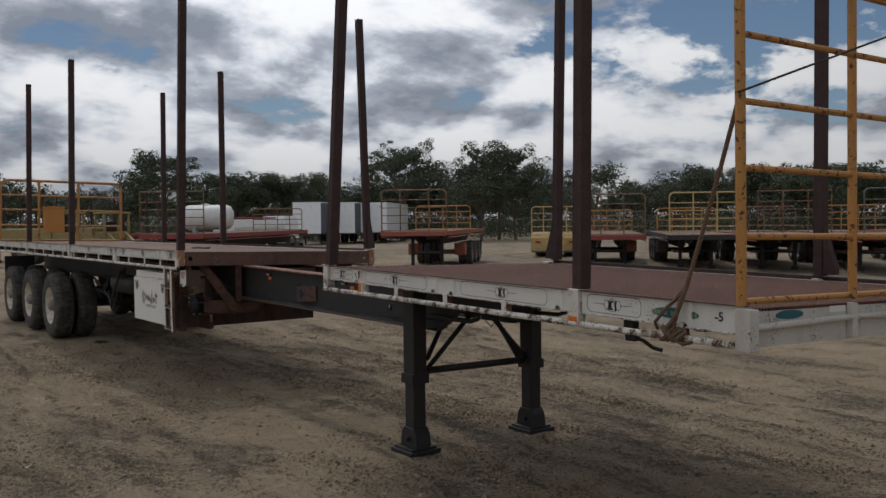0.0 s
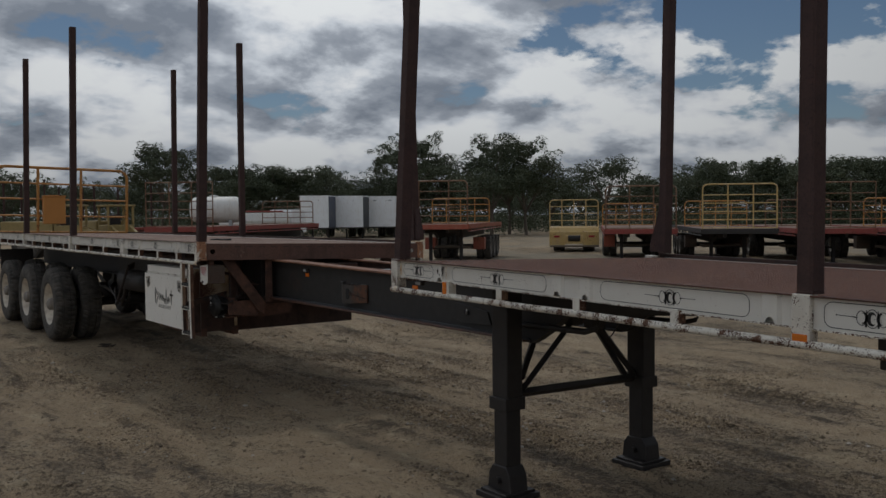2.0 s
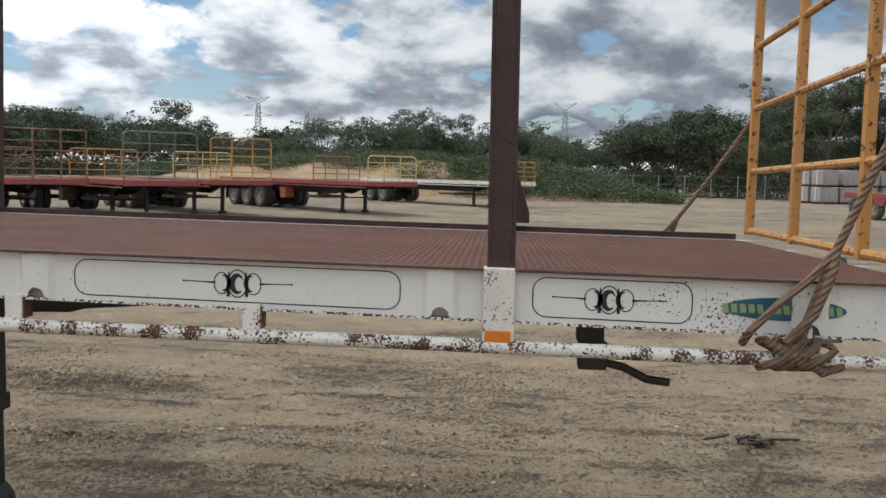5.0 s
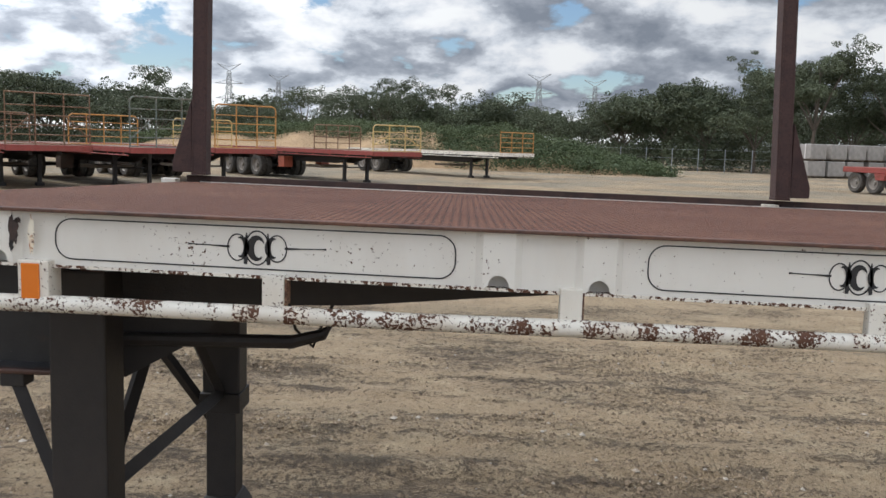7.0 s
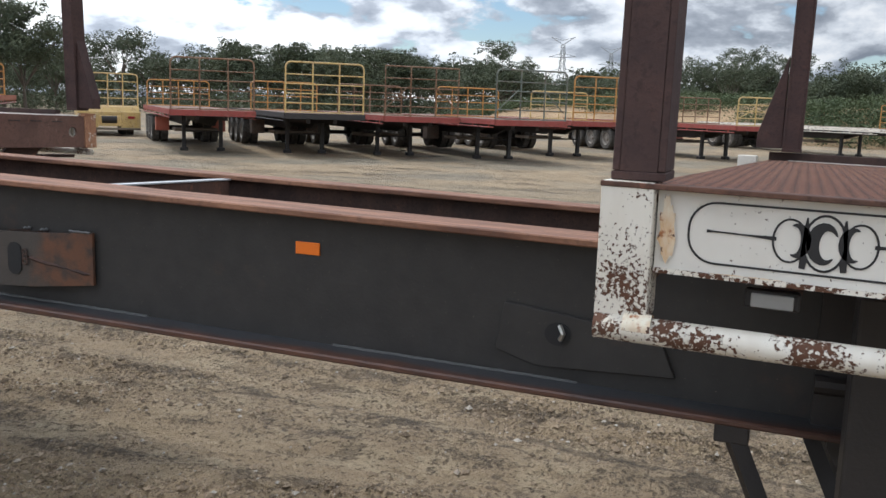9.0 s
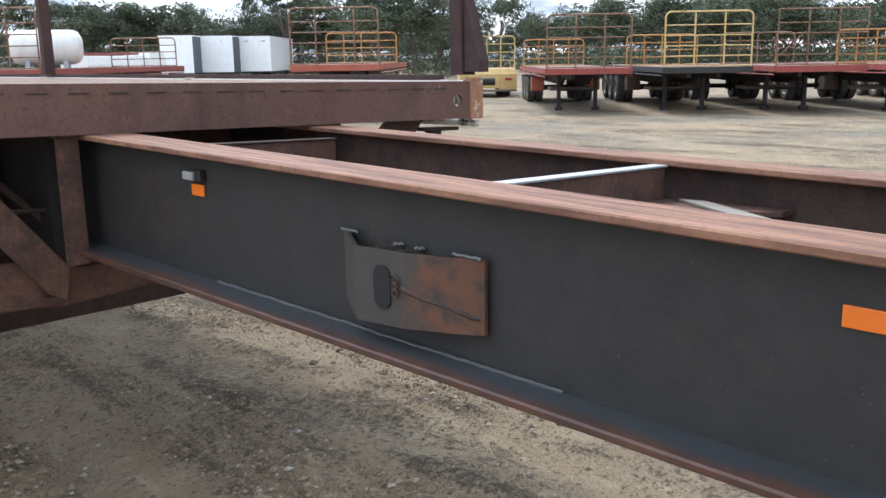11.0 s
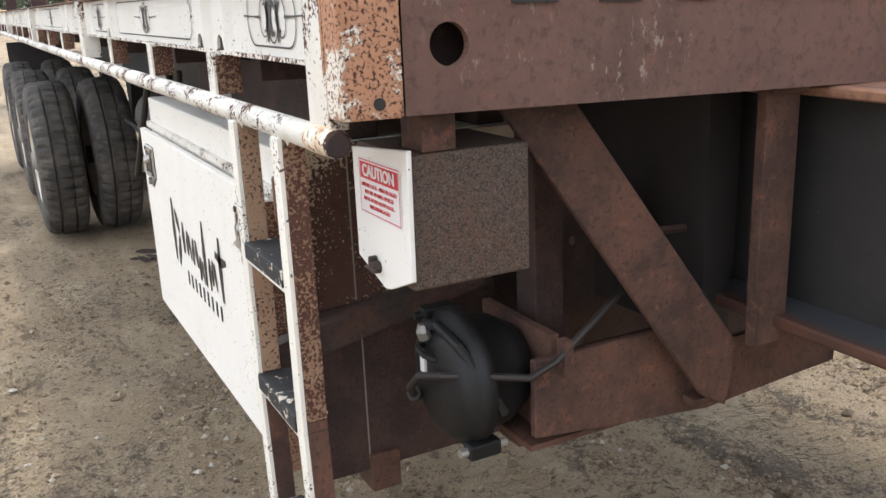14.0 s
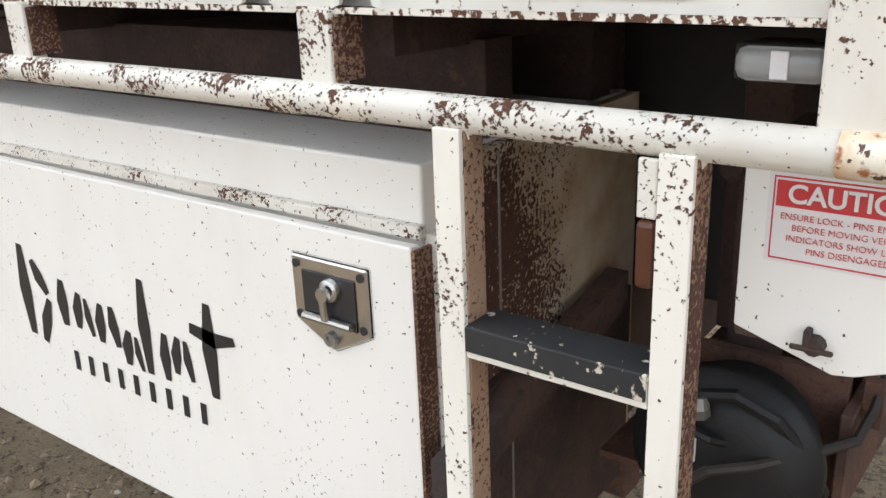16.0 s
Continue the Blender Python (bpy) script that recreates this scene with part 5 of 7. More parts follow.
tube(bm, [(CX - 0.004, 3.598, 0.944), (CX - 0.02, 3.578, 0.968), (CX - 0.018, 3.545, 1.0), (CX + 0.0, 3.50, 1.012), (CX + 0.06, 3.45, 1.015), (0.325, 3.422, 1.010), (0.37, 3.415, 1.03), (0.42, 3.412, 1.07), (0.50, 3.43, 1.11), (0.58, 3.48, 1.14)], 0.0064, 8)
part("air_hose", bm, hose, trailer)
bm = tube(B(), [(CX + 0.012, 3.568, 1.074), (CX + 0.01, 3.53, 1.085), (CX + 0.025, 3.49, 1.06), (CX + 0.05, 3.46, 1.01), (CX + 0.08, 3.445, 0.95)], 0.0085, 8)
part("air_hose", bm, chamber_black, trailer)
bm = box(B(), 0.380, 0.396, 3.408, 3.43, 1.0, 1.06)
part("hose_clip", bm, brown_steel, trailer)
bm = prism(B(), [(3.446, 1.06), (3.66, 1.06), (3.66, 0.9), (3.5, 0.88), (3.446, 0.9)], "x", 0.38, 0.395)
part("chamber_bracket", bm, brown_steel, trailer)

# wheels
WY = (9.15, 10.72, 12.35)
WZ = 0.60


def wheel(x_out, side, y):
    """One wheel with its tyre; side -1 faces the near side."""
    s = 1 if side < 0 else -1
    bm = lathe(B(), [(s * 0.022, 0.295), (s * 0.006, 0.33), (s * 0.0, 0.40), (s * 0.006, 0.47), (s * 0.022, 0.512), (s * 0.045, 0.528), (s * 0.085, 0.535), (s * 0.088, 0.522), (s * 0.098, 0.522), (s * 0.101, 0.537), (s * 0.17, 0.537), (s * 0.173, 0.522), (s * 0.183, 0.522), (s * 0.186, 0.535), (s * 0.225, 0.528), (s * 0.248, 0.512), (s * 0.264, 0.47), (s * 0.27, 0.40), (s * 0.264, 0.33), (s * 0.248, 0.295)], "x", (x_out, y, WZ), 132)
    # broad tread with notched shoulder blocks
    for v in bm.verts:
        v.co.x = x_out + (v.co.x - x_out) * 1.1
        dy, dz = v.co.y - y, v.co.z - WZ
        r = math.hypot(dy, dz)
        k = int(round(math.atan2(dz, dy) / (2 * math.pi) * 132)) % 3
        if r > 0.51 and k == 0 and not 0.09 < abs(v.co.x - x_out) < 0.18:
            v.co.y, v.co.z = y + dy * (r - 0.016) / r, WZ + dz * (r - 0.016) / r
    w = part("wheel", bm, tyre_rubber, trailer, "worn dusty black dual tyre", smooth=False)
    return w


for y in WY:
    for x_out, side in ((-0.055, -1), (0.30, -1), (2.555, 1), (2.20, 1)):
        w = wheel(x_out, side, y)
        s = 1 if side < 0 else -1
        bm = lathe(B(), [(s * 0.015, 0.302), (s * 0.03, 0.285), (s * 0.12, 0.27), (s * 0.135, 0.25), (s * 0.14, 0.16), (s * 0.12, 0.14), (s * 0.12, 0.0)], "x", (x_out, y, WZ), 32)
        part("rim", bm, rim_cream, w, "cream painted steel rim", smooth=True)
        if x_out in (-0.055, 2.555):
            bm = lathe(B(), [(s * -0.005, 0.0), (s * -0.005, 0.05), (s * 0.02, 0.085), (s * 0.13, 0.1)], "x", (x_out, y, WZ), 18)
            for k in range(10):
                a = 2 * math.pi * k / 10
                lathe(bm, [(s * 0.105, 0.0), (s * 0.105, 0.014), (s * 0.14, 0.016)], "x", (x_out, y + 0.14 * math.cos(a), WZ + 0.14 * math.sin(a)), 6)
            part("hub", bm, rim_grey, w)
    bm = tube(B(), [(0.3, y, WZ), (2.2, y, WZ)], 0.065, 12)
    part("axle", bm, black, trailer)
    for x in (0.83, 1.67):
        bm = prism(B(), [(y - 0.6, 0.78), (y - 0.3, 0.62), (y, 0.58), (y + 0.3, 0.62), (y + 0.6, 0.78), (y + 0.6, 0.83), (y, 0.66), (y - 0.6, 0.83)], "x", x - -0.02, x + 0.04)
        part("leaf_spring", bm, black, trailer)
        bm = prism(B(), [(y - 0.72, 0.8), (y - 0.66, 0.72), (y - 0.6, 0.8), (y - 0.55, 1.03), (y - 0.8, 1.03)], "x", x - 0.05, x + 0.05)
        part("spring_hanger", bm, black, trailer)
bm = box(B(), 0.06, 0.62, 13.28, 13.297, 0.35, 1.3)
part("mud_flap", bm, black, trailer)
bm = box(B(), 1.88, 2.44, 13.28, 13.297, 0.35, 1.3)
part("mud_flap", bm, black, trailer)
bm = box(B(), 0.0, 2.5, 13.62, 13.68, 1.42, 1.6, 0.004)
part("tail_bolster", bm, brown_steel, trailer)

# ---- the tool box under the rear deck ----
tool_box = thing("tool_box", "white steel tool box with black brush marks under the deck", "tool box", (0.3, 4.4, 0.66))
bm = box(B(), 0.082, 0.60, 3.845, 5.035, 0.735, 1.338, 0.004)
part("body", bm, white_box, tool_box)
bm = B()
box(bm, 0.105, 0.60, 3.826, 3.8445, 0.737, 1.337, 0.002)
part("side_panel", bm, rusted_panel, tool_box, "rusty brown end panel")
bm = box(B(), 0.10, 0.56, 3.8105, 3.8255, 0.70, 1.04, 0.002)
part("guard_plate", bm, dark_brown, tool_box)
bm = box(B(), 0.0825, 0.103, 3.815, 3.8445, 0.70, 1.26, 0.002)
part("corner_angle", bm, white_worn, tool_box, "white corner angle with chipped edges")
for z0, z1 in ((0.702, 0.935), (1.0, 1.255)):
    part("panel_edge", box(B(), 0.1045, 0.1085, 3.8065, 3.8102, z0, z1), white_worn, tool_box)
part("panel_seam", box(B(), 0.2045, 0.207, 3.8085, 3.8103, 0.725, 1.035), bar_grey, tool_box)
part("panel_seam", box(B(), 0.2045, 0.207, 3.8235, 3.8258, 1.045, 1.33), bar_grey, tool_box)
part("angle_face", box(B(), 0.0865, 0.099, 3.8115, 3.8148, 0.71, 1.25), speckled, tool_box)
for x in (0.235, 0.57):
    bm = box(B(), x - 0.03, x + 0.03, 3.80, 5.0, 0.655, 0.7345, 0.002)
    part("mounting_rail", bm, brown_steel, tool_box)
for x in (0.25, 0.52):
    bm = box(B(), x - 0.03, x + 0.03, 3.85, 4.95, 1.3385, 1.455, 0.002)
    part("hanger", bm, dark_brown, tool_box)
bm = B()
box(bm, 0.05, 0.066, 3.838, 5.035, 0.730, 1.254, 0.003)
box(bm, 0.0665, 0.0815, 3.85, 5.02, 0.76, 1.24)
door = part("door", bm, white_box, tool_box, "white drop door, speckled with chips")
bm = box(B(), 0.049, 0.0805, 3.8325, 3.8375, 0.73, 1.25)
part("edge_strip", bm, speckled, door)
bm = box(B(), 0.068, 0.083, 3.84, 5.03, 1.2555, 1.272, 0.003)
part("rain_strip", bm, white_worn, tool_box)


def shield(bm, y0, y1, x0, x1, g=0.0):
    c = (y0 + y1) / 2
    prism(bm, [(y1 - g, 1.216 - g), (y0 + g, 1.216 - g), (y0 + g, 1.132 + g), (c, 1.100 + g), (y1 - g, 1.132 + g)], "x", x0, x1, 0.002)


for y0, y1 in ((3.901, 4.022), (4.862, 4.966)):
    c = (y0 + y1) / 2
    bm = B()
    shield(bm, y0, y1, 0.0445, 0.0495)
    latch = part("latch_plate", bm, chrome, tool_box, "stainless folding latch")
    # flat panel, coloured dark for the shade in the latch's recess
    bm = B()
    box(bm, 0.0425, 0.0443, y0 + 0.018, y1 - 0.018, 1.135, 1.2, 0.001)
    part("recess", bm, steel_dark, latch)
    bm = B()
    shield(bm, y0, y1, 0.0497, 0.0515, -0.0022)
    part("gasket", bm, grip_black, latch, "black rubber gasket round the plate")
    part("lock_eye", lathe(B(), [(0.036, 0.007), (0.034, 0.010), (0.036, 0.014), (0.042, 0.015)], "x", (0, c - 0.006, 1.183), 16), chrome, latch)
    bm = lathe(B(), [(0.030, 0.0), (0.030, 0.009), (0.0425, 0.012)], "x", (0, c, 1.178), 14)
    tube(bm, [(0.034, c + 0.003, 1.186), (0.034, c, 1.145)], 0.005, 8)
    part("handle", bm, chrome, latch)
    part("pull_bar", tube(B(), [(0.037, y0 + 0.022, 1.143), (0.037, y1 - 0.022, 1.143)], 0.005, 8), chrome, latch)
    part("keyhole", lathe(B(), [(0.040, 0.0), (0.040, 0.004), (0.037, 0.005), (0.037, 0.009), (0.0444, 0.010)], "x", (0, c, 1.118), 14), steel_dull, latch)
    for sy in (y0 + 0.009, y1 - 0.009):
        for sz in (1.206, 1.14):
            part("rivet", tube(B(), [(0.0425, sy, sz), (0.0445, sy, sz)], 0.0055, 10), steel_dark, latch)

# brushed company mark, drawn as plain strokes, and a row of bars below it
LX = 0.0488
def brush(pts, ws):
    part("brush_stroke", stroke(B(), pts, [w * 2.1 for w in ws], LX), pinstripe, door)
for y, top, low, slant, w in ((4.690, 1.108, 0.942, 0.006, 0.017), (4.640, 1.085, 1.030, -0.034, 0.014), (4.640, 1.020, 0.935, 0.036, 0.014), (4.578, 1.066, 0.984, 0.004, 0.015), (4.536, 1.052, 0.988, 0.012, 0.013), (4.508, 1.046, 0.982, -0.010, 0.009), (4.476, 1.046, 0.978, 0.008, 0.013), (4.440, 1.048, 0.980, -0.008, 0.013), (4.410, 1.016, 0.956, 0.010, 0.013), (4.384, 1.010, 0.954, -0.008, 0.008), (4.358, 1.112, 0.955, 0.006, 0.014), (4.316, 1.034, 0.956, 0.004, 0.012), (4.288, 1.036, 0.974, 0.010, 0.011), (4.262, 1.034, 0.970, -0.008, 0.009), (4.208, 1.106, 0.958, 0.004, 0.015)):
    brush([(y - slant / 2, top), (y + 0.003, (top + low) / 2), (y + slant / 2, low)], [w * 0.45, w, w * 0.5])
brush([(4.25, 1.06), (4.20, 1.052), (4.155, 1.06)], [0.008, 0.012, 0.006])
for k in range(9):
    y = 4.575 - 0.0405 * k
    part("bar_mark", prism(B(), [(y, 0.905), (y - 0.012, 0.905), (y - 0.014, 0.94), (y - 0.002, 0.94)], "x", 0.0482, 0.0490), pinstripe, door)

# ---- stakes standing in the pockets ----


def stake(y, far, foot=0, base=1.575, tip=(0.014, 0.0)):
    """Upright H-section stake; foot: direction along the trailer of the tapered gusset."""
    x = 2.44 if far else 0.058
    ob = thing("stake_post", "tall rusty dark-brown steel stake standing in its deck pocket" if not foot else "tall rusty dark-brown steel stake with a tapered foot gusset", "stake", (x, y, base), "stakes along the trailer deck")
    bm = B()
    for e in (-1, 1):
        box(bm, x - 0.040, x + 0.040, y + e * 0.029 - 0.005, y + e * 0.029 + 0.005, base, 4.46, 0.002)
    box(bm, x - 0.007, x + 0.007, y - 0.0238, y + 0.0238, base, 4.455)
    box(bm, x - 0.040, x - 0.032, y - 0.0238, y + 0.0238, base, 4.452)
    for v in bm.verts:
        v.co.x += tip[0] * (v.co.z - base)
        v.co.y += tip[1] * (v.co.z - base)
    part("shaft", bm, stake_steel, ob)
    if foot:
        bm = prism(B(), [(y + foot * 0.0345, base), (y + foot * 0.0345, base + 0.34), (y + foot * 0.125, base + 0.05), (y + foot * 0.125, base)], "x", x - 0.03, x + 0.03, 0.002)
        part("gusset", bm, stake_steel, ob)
    bm = box(B(), x - 0.041, x + 0.041, y - 0.035, y + 0.035, base - 0.012, base - 0.0005, 0.002)
    part("base_plate", bm, stake_steel, ob)
    return ob


FZ = 1.574
stake(-0.045, False, 0, FZ + 0.012, (0.058, 0.0))
stake(-2.862, False, 0, FZ + SLOPE * -2.88 + 0.012, (0.018, 0.004))
stake(-0.19, True, 1, 1.548, (0.018, -0.009))
stake(-2.893, True, -1, 1.513, (0.035, 0.018))
for y, tip in ((3.375, (0.026, 0.0)), (8.05, (0.018, 0.0)), (11.0, (0.018, 0.0))):
    stake(y, False, 0, RT + 0.019, tip)
for y, tip in ((3.25, (-0.03, 0.0)), (7.85, (0.0, 0.0)), (10.75, (0.01, 0.0))):
    stake(y, True, -1 if y < 4 else 0, RT - 0.023, tip)

# ---- gates ----


def gate(name, label, width, heights, posts, material, at, bar=0.016, post=0.021, rounded=True, turn=0.0, braces=False, group="", fall=0.0, drop=0.0):
    """Tubular headboard gate, built across x from 0 to width at y 0, base at z 0."""
    ob = thing(name, label, "headboard gate", (0, 0, 0), group)
    top = heights[-1]
    r = 0.16 if rounded else 0.0
    frame_pts = [(0, 0, 0)] + ([(0, 0, top - r)] + [(r - r * math.cos(a), 0, top - r + r * math.sin(a)) for a in (0.4, 0.8, 1.2)] + [(r, 0, top), (width - r, 0, top)] + [(width - r + r * math.sin(a), 0, top - r + r * math.cos(a)) for a in (0.4, 0.8, 1.2)] + [(width, 0, top - r)] if rounded else [(0, 0, top), (width, 0, top)]) + [(width, 0, 0)]
    def level(*points):
        return [(x, y, z - drop * x) for x, y, z in points]

    part("frame", tube(B(), level(*frame_pts), post, 8), material, ob)
    for p in posts:
        part("upright", tube(B(), level((p, 0, 0), (p, 0, top)), post * 0.95, 8), material, ob)
    for h in heights[:-1]:
        part("bar", tube(B(), level((0, 0, h), (width, 0, h)), bar, 8), material, ob)
    if braces:
        for a, b in ((0.05, 0.75), (width - 0.05, width - 0.75)):
            part("brace", tube(B(), [(a, 0.05, 0.25), (b, 0.02, top * 0.6)], bar, 6), material, ob)
    ob.matrix_basis = pose(*at, 0, fall, turn)
    return ob


front_gate = gate("headboard", "yellow tubular headboard gate with worn paint, standing on the trailer's nose", 2.47, [0.02, 0.315, 0.625, 0.925, 1.225, 1.53], [0.86, 1.67], yellow, (-0.055, -3.976, 1.524), 0.016, 0.024, turn=-3.3, fall=-0.6, drop=0.028)
part("tie_rod", tube(B(), [(-0.03, -0.02, 0.96), (0.95, -0.05, 1.26), (1.6, -0.03, 1.45)], 0.006, 6), hose, front_gate)
gate("tail_gate", "yellow tubular gate standing across the rear end of the deck", 2.42, [0.02, 0.33, 0.65, 0.95, 1.255], [0.74, 1.53], yellow, (0.04, 13.6, 1.602), 0.018, 0.028, fall=1.35)

# ---- rope ----


def rope(x, s, label, tie_y=-3.96, tie_z=2.47, tie_x=-0.05):
    ob = thing("rope", label, "rope", (x, -3.6, 1.36))
    rng = random.Random(int(x * 10) + 3)
    tie = (x + s * tie_x, tie_y, tie_z)
    edge = (x - s * 0.012, -3.64, 1.60)
    part("strand", tube(B(), [tie, *((x + s * (tie_x - (tie_x + 0.012) * k), tie_y + (-3.64 - tie_y) * k, tie_z + (1.60 - tie_z) * k - 0.02 * math.sin(math.pi * k)) for k in (0.33, 0.66)), edge], 0.011, 8), rope_fibre, ob)
    part("strand", tube(B(), [edge, (x - s * 0.02, -3.61, 1.52), (x - s * 0.025, -3.58, 1.44), (x - s * 0.02, -3.56, 1.37)], 0.012, 8), rope_fibre, ob)
    part("strand", tube(B(), [edge, (x - s * 0.018, -3.58, 1.53), (x - s * 0.022, -3.51, 1.47), (x - s * 0.02, -3.45, 1.405), (x + s * 0.01, -3.44, 1.37)], 0.010, 8), rope_fibre, ob)
    part("strand", tube(B(), [edge, (x - s * 0.03, -3.63, 1.55), (x - s * 0.034, -3.59, 1.45), (x - s * 0.03, -3.53, 1.38)], 0.011, 8), rope_fibre, ob)
    for k in range(6):
        c = Vector((x - s * 0.004, -3.56 + 0.022 * (k - 2.5), 1.35))
        pts = [c + Vector((0.029 * math.cos(a), 0.022 * math.sin(a * 2 + k) + 0.01 * rng.uniform(-1, 1), 0.032 * math.sin(a))) for a in [2 * math.pi * i / 12 for i in range(13)]]
        part("knot_loop", tube(B(), pts, 0.0105, 7), rope_fibre, ob)
    part("tail", tube(B(), [(x - s * 0.03, -3.58, 1.34), (x - s * 0.02, -3.62, 1.31), (x - s * 0.01, -3.67, 1.325)], 0.011, 7), rope_fibre, ob)
    return ob


rope(0.0, 1, "brown fibre rope knotted on the rail and tied to the headboard")
far_rope = rope(2.5, -1, "brown fibre rope tied from the headboard to the far rope rail", -4.03, 2.20, 0.08)
far_rope.location.y -= SKEW + 0.03
far_rope.location.z -= 0.05
bm = B()
tube(bm, [(0.96, 5.4, RT), (1.02, 5.32, RT + 0.008), (1.07, 5.28, RT), (1.13, 5.2, RT + 0.006)], 0.012, 7)
solo("loose_strap", bm, black, "dark scrap of strap lying on the deck", "strap", at=(1.04, 5.3, RT)).location.z = RT - 0.029

near_things = {ob.name for ob in bpy.data.objects}

# ---- the yard behind: parked trailers ----
HEADING = 43.0                    # the parked trailers all point back this way


def small_wheel(ob, x, y, r=0.5):
    s = -1 if x < 0 else 1
    w = part("wheel", lathe(B(), [(0, r * 0.58), (s * 0.02, r * 0.86), (s * -0.02, r * 0.97), (s * -0.24, r * 0.97), (s * -0.26, r * 0.8), (s * -0.26, r * 0.5)], "x", (x, y, r), 20), tyre_rubber, ob)
    part("rim", lathe(B(), [(s * 0.005, r * 0.58), (s * -0.08, r * 0.5), (s * -0.09, r * 0.2), (s * -0.02, r * 0.18), (s * -0.02, 0)], "x", (x, y, r), 16), rim_grey, w)


def flat_trailer(label, deck_paint, length, axles, deck_z=1.32, box_paint=None, timber_deck=False):
    """A parked flat-top trailer built along y from its nose at 0, x centred."""
    ob = thing("flat_trailer", label, "trailer", (0, 0, 0), "trailers parked in a row")
    w = 1.23
    part("deck", box(B(), -w, w, 0.02, length, deck_z - 0.06, deck_z), timber if timber_deck else deck_tread, ob)
    for x in (-w - 0.012, w + 0.012):
        part("side_rail", box(B(), x - 0.012, x + 0.012, 0, length, deck_z - 0.15, deck_z + 0.012), deck_paint, ob)
        part("rope_rail", tube(B(), [(x, 0.1, deck_z - 0.23), (x, length - 0.1, deck_z - 0.23)], 0.02, 6), deck_paint, ob)
        for k in range(int(length / 1.2)):
            part("rail_bracket", box(B(), x - 0.01, x + 0.01, 0.4 + 1.2 * k, 0.46 + 1.2 * k, deck_z - 0.22, deck_z - 0.15), deck_paint, ob)
    part("nose_beam", box(B(), -w, w, -0.03, 0.02, deck_z - 0.17, deck_z + 0.005, 0.006), deck_paint, ob)
    part("tail_beam", box(B(), -w, w, length, length + 0.06, deck_z - 0.2, deck_z), deck_paint, ob)
    for x in (-0.42, 0.42):
        part("chassis_beam", prism(B(), [(0.4, deck_z - 0.3), (2.6, deck_z - 0.32), (3.4, deck_z - 0.55), (length - 0.3, deck_z - 0.55), (length - 0.3, deck_z - 0.06), (0.4, deck_z - 0.06)], "x", x - 0.06, x + 0.06), black, ob)
    for k in range(int(length / 1.5)):
        part("cross_member", box(B(), -w + 0.02, w - 0.02, 0.8 + 1.5 * k, 0.88 + 1.5 * k, deck_z - 0.16, deck_z - 0.06), black, ob)
    for x in (-0.58, 0.58):
        leg = part("landing_leg", box(B(), x - 0.06, x + 0.06, 2.64, 2.76, 0.1, deck_z - 0.1, 0.006), black, ob)
        part("foot", box(B(), x - 0.12, x + 0.12, 2.58, 2.82, -0.02, 0.1, 0.02), black, leg)
    part("leg_brace", tube(B(), [(-0.58, 2.7, 0.62), (0.58, 2.7, 0.62)], 0.03, 6), black, ob)
    for k in range(axles):
        y = length - 1.3 - 1.28 * k
        for x in (-1.2, -0.9, 0.9, 1.2):
            small_wheel(ob, x if abs(x) > 1 else x + (0.02 if x < 0 else -0.02), y)
        part("axle", tube(B(), [(-0.9, y, 0.5), (0.9, y, 0.5)], 0.06, 8), black, ob)
    if box_paint:
        part("tool_box", box(B(), 0.75, 1.2, length - 6.2, length - 5.75, 0.5, 0.98, 0.01), box_paint, ob)
        part("tool_box", box(B(), -1.2, -0.75, length - 6.2, length - 5.75, 0.5, 0.98, 0.01), box_paint, ob)
    part("spare_rack", box(B(), -0.7, 0.7, 4.2, 5.4, 0.55, 0.66, 0.01), timber, ob)
    part("mud_flap", box(B(), -1.2, -0.65, length - 0.55, length - 0.53, 0.3, 0.95), black, ob)
    part("mud_flap", box(B(), 0.65, 1.2, length - 0.55, length - 0.53, 0.3, 0.95), black, ob)
    return ob


def local(fx, fy, dx, dy, z, heading=HEADING):
    """A place given in a parked trailer's own frame (dx across, dy back from the nose)."""
    a = radians(heading - 90)
    return fx + dx * math.cos(a) - dy * math.sin(a), fy + dx * math.sin(a) + dy * math.cos(a), z


BARS5 = [0.03, 0.30, 0.58, 0.86, 1.14, 1.5]
LOW4 = [0.03, 0.28, 0.52, 0.76, 1.02]
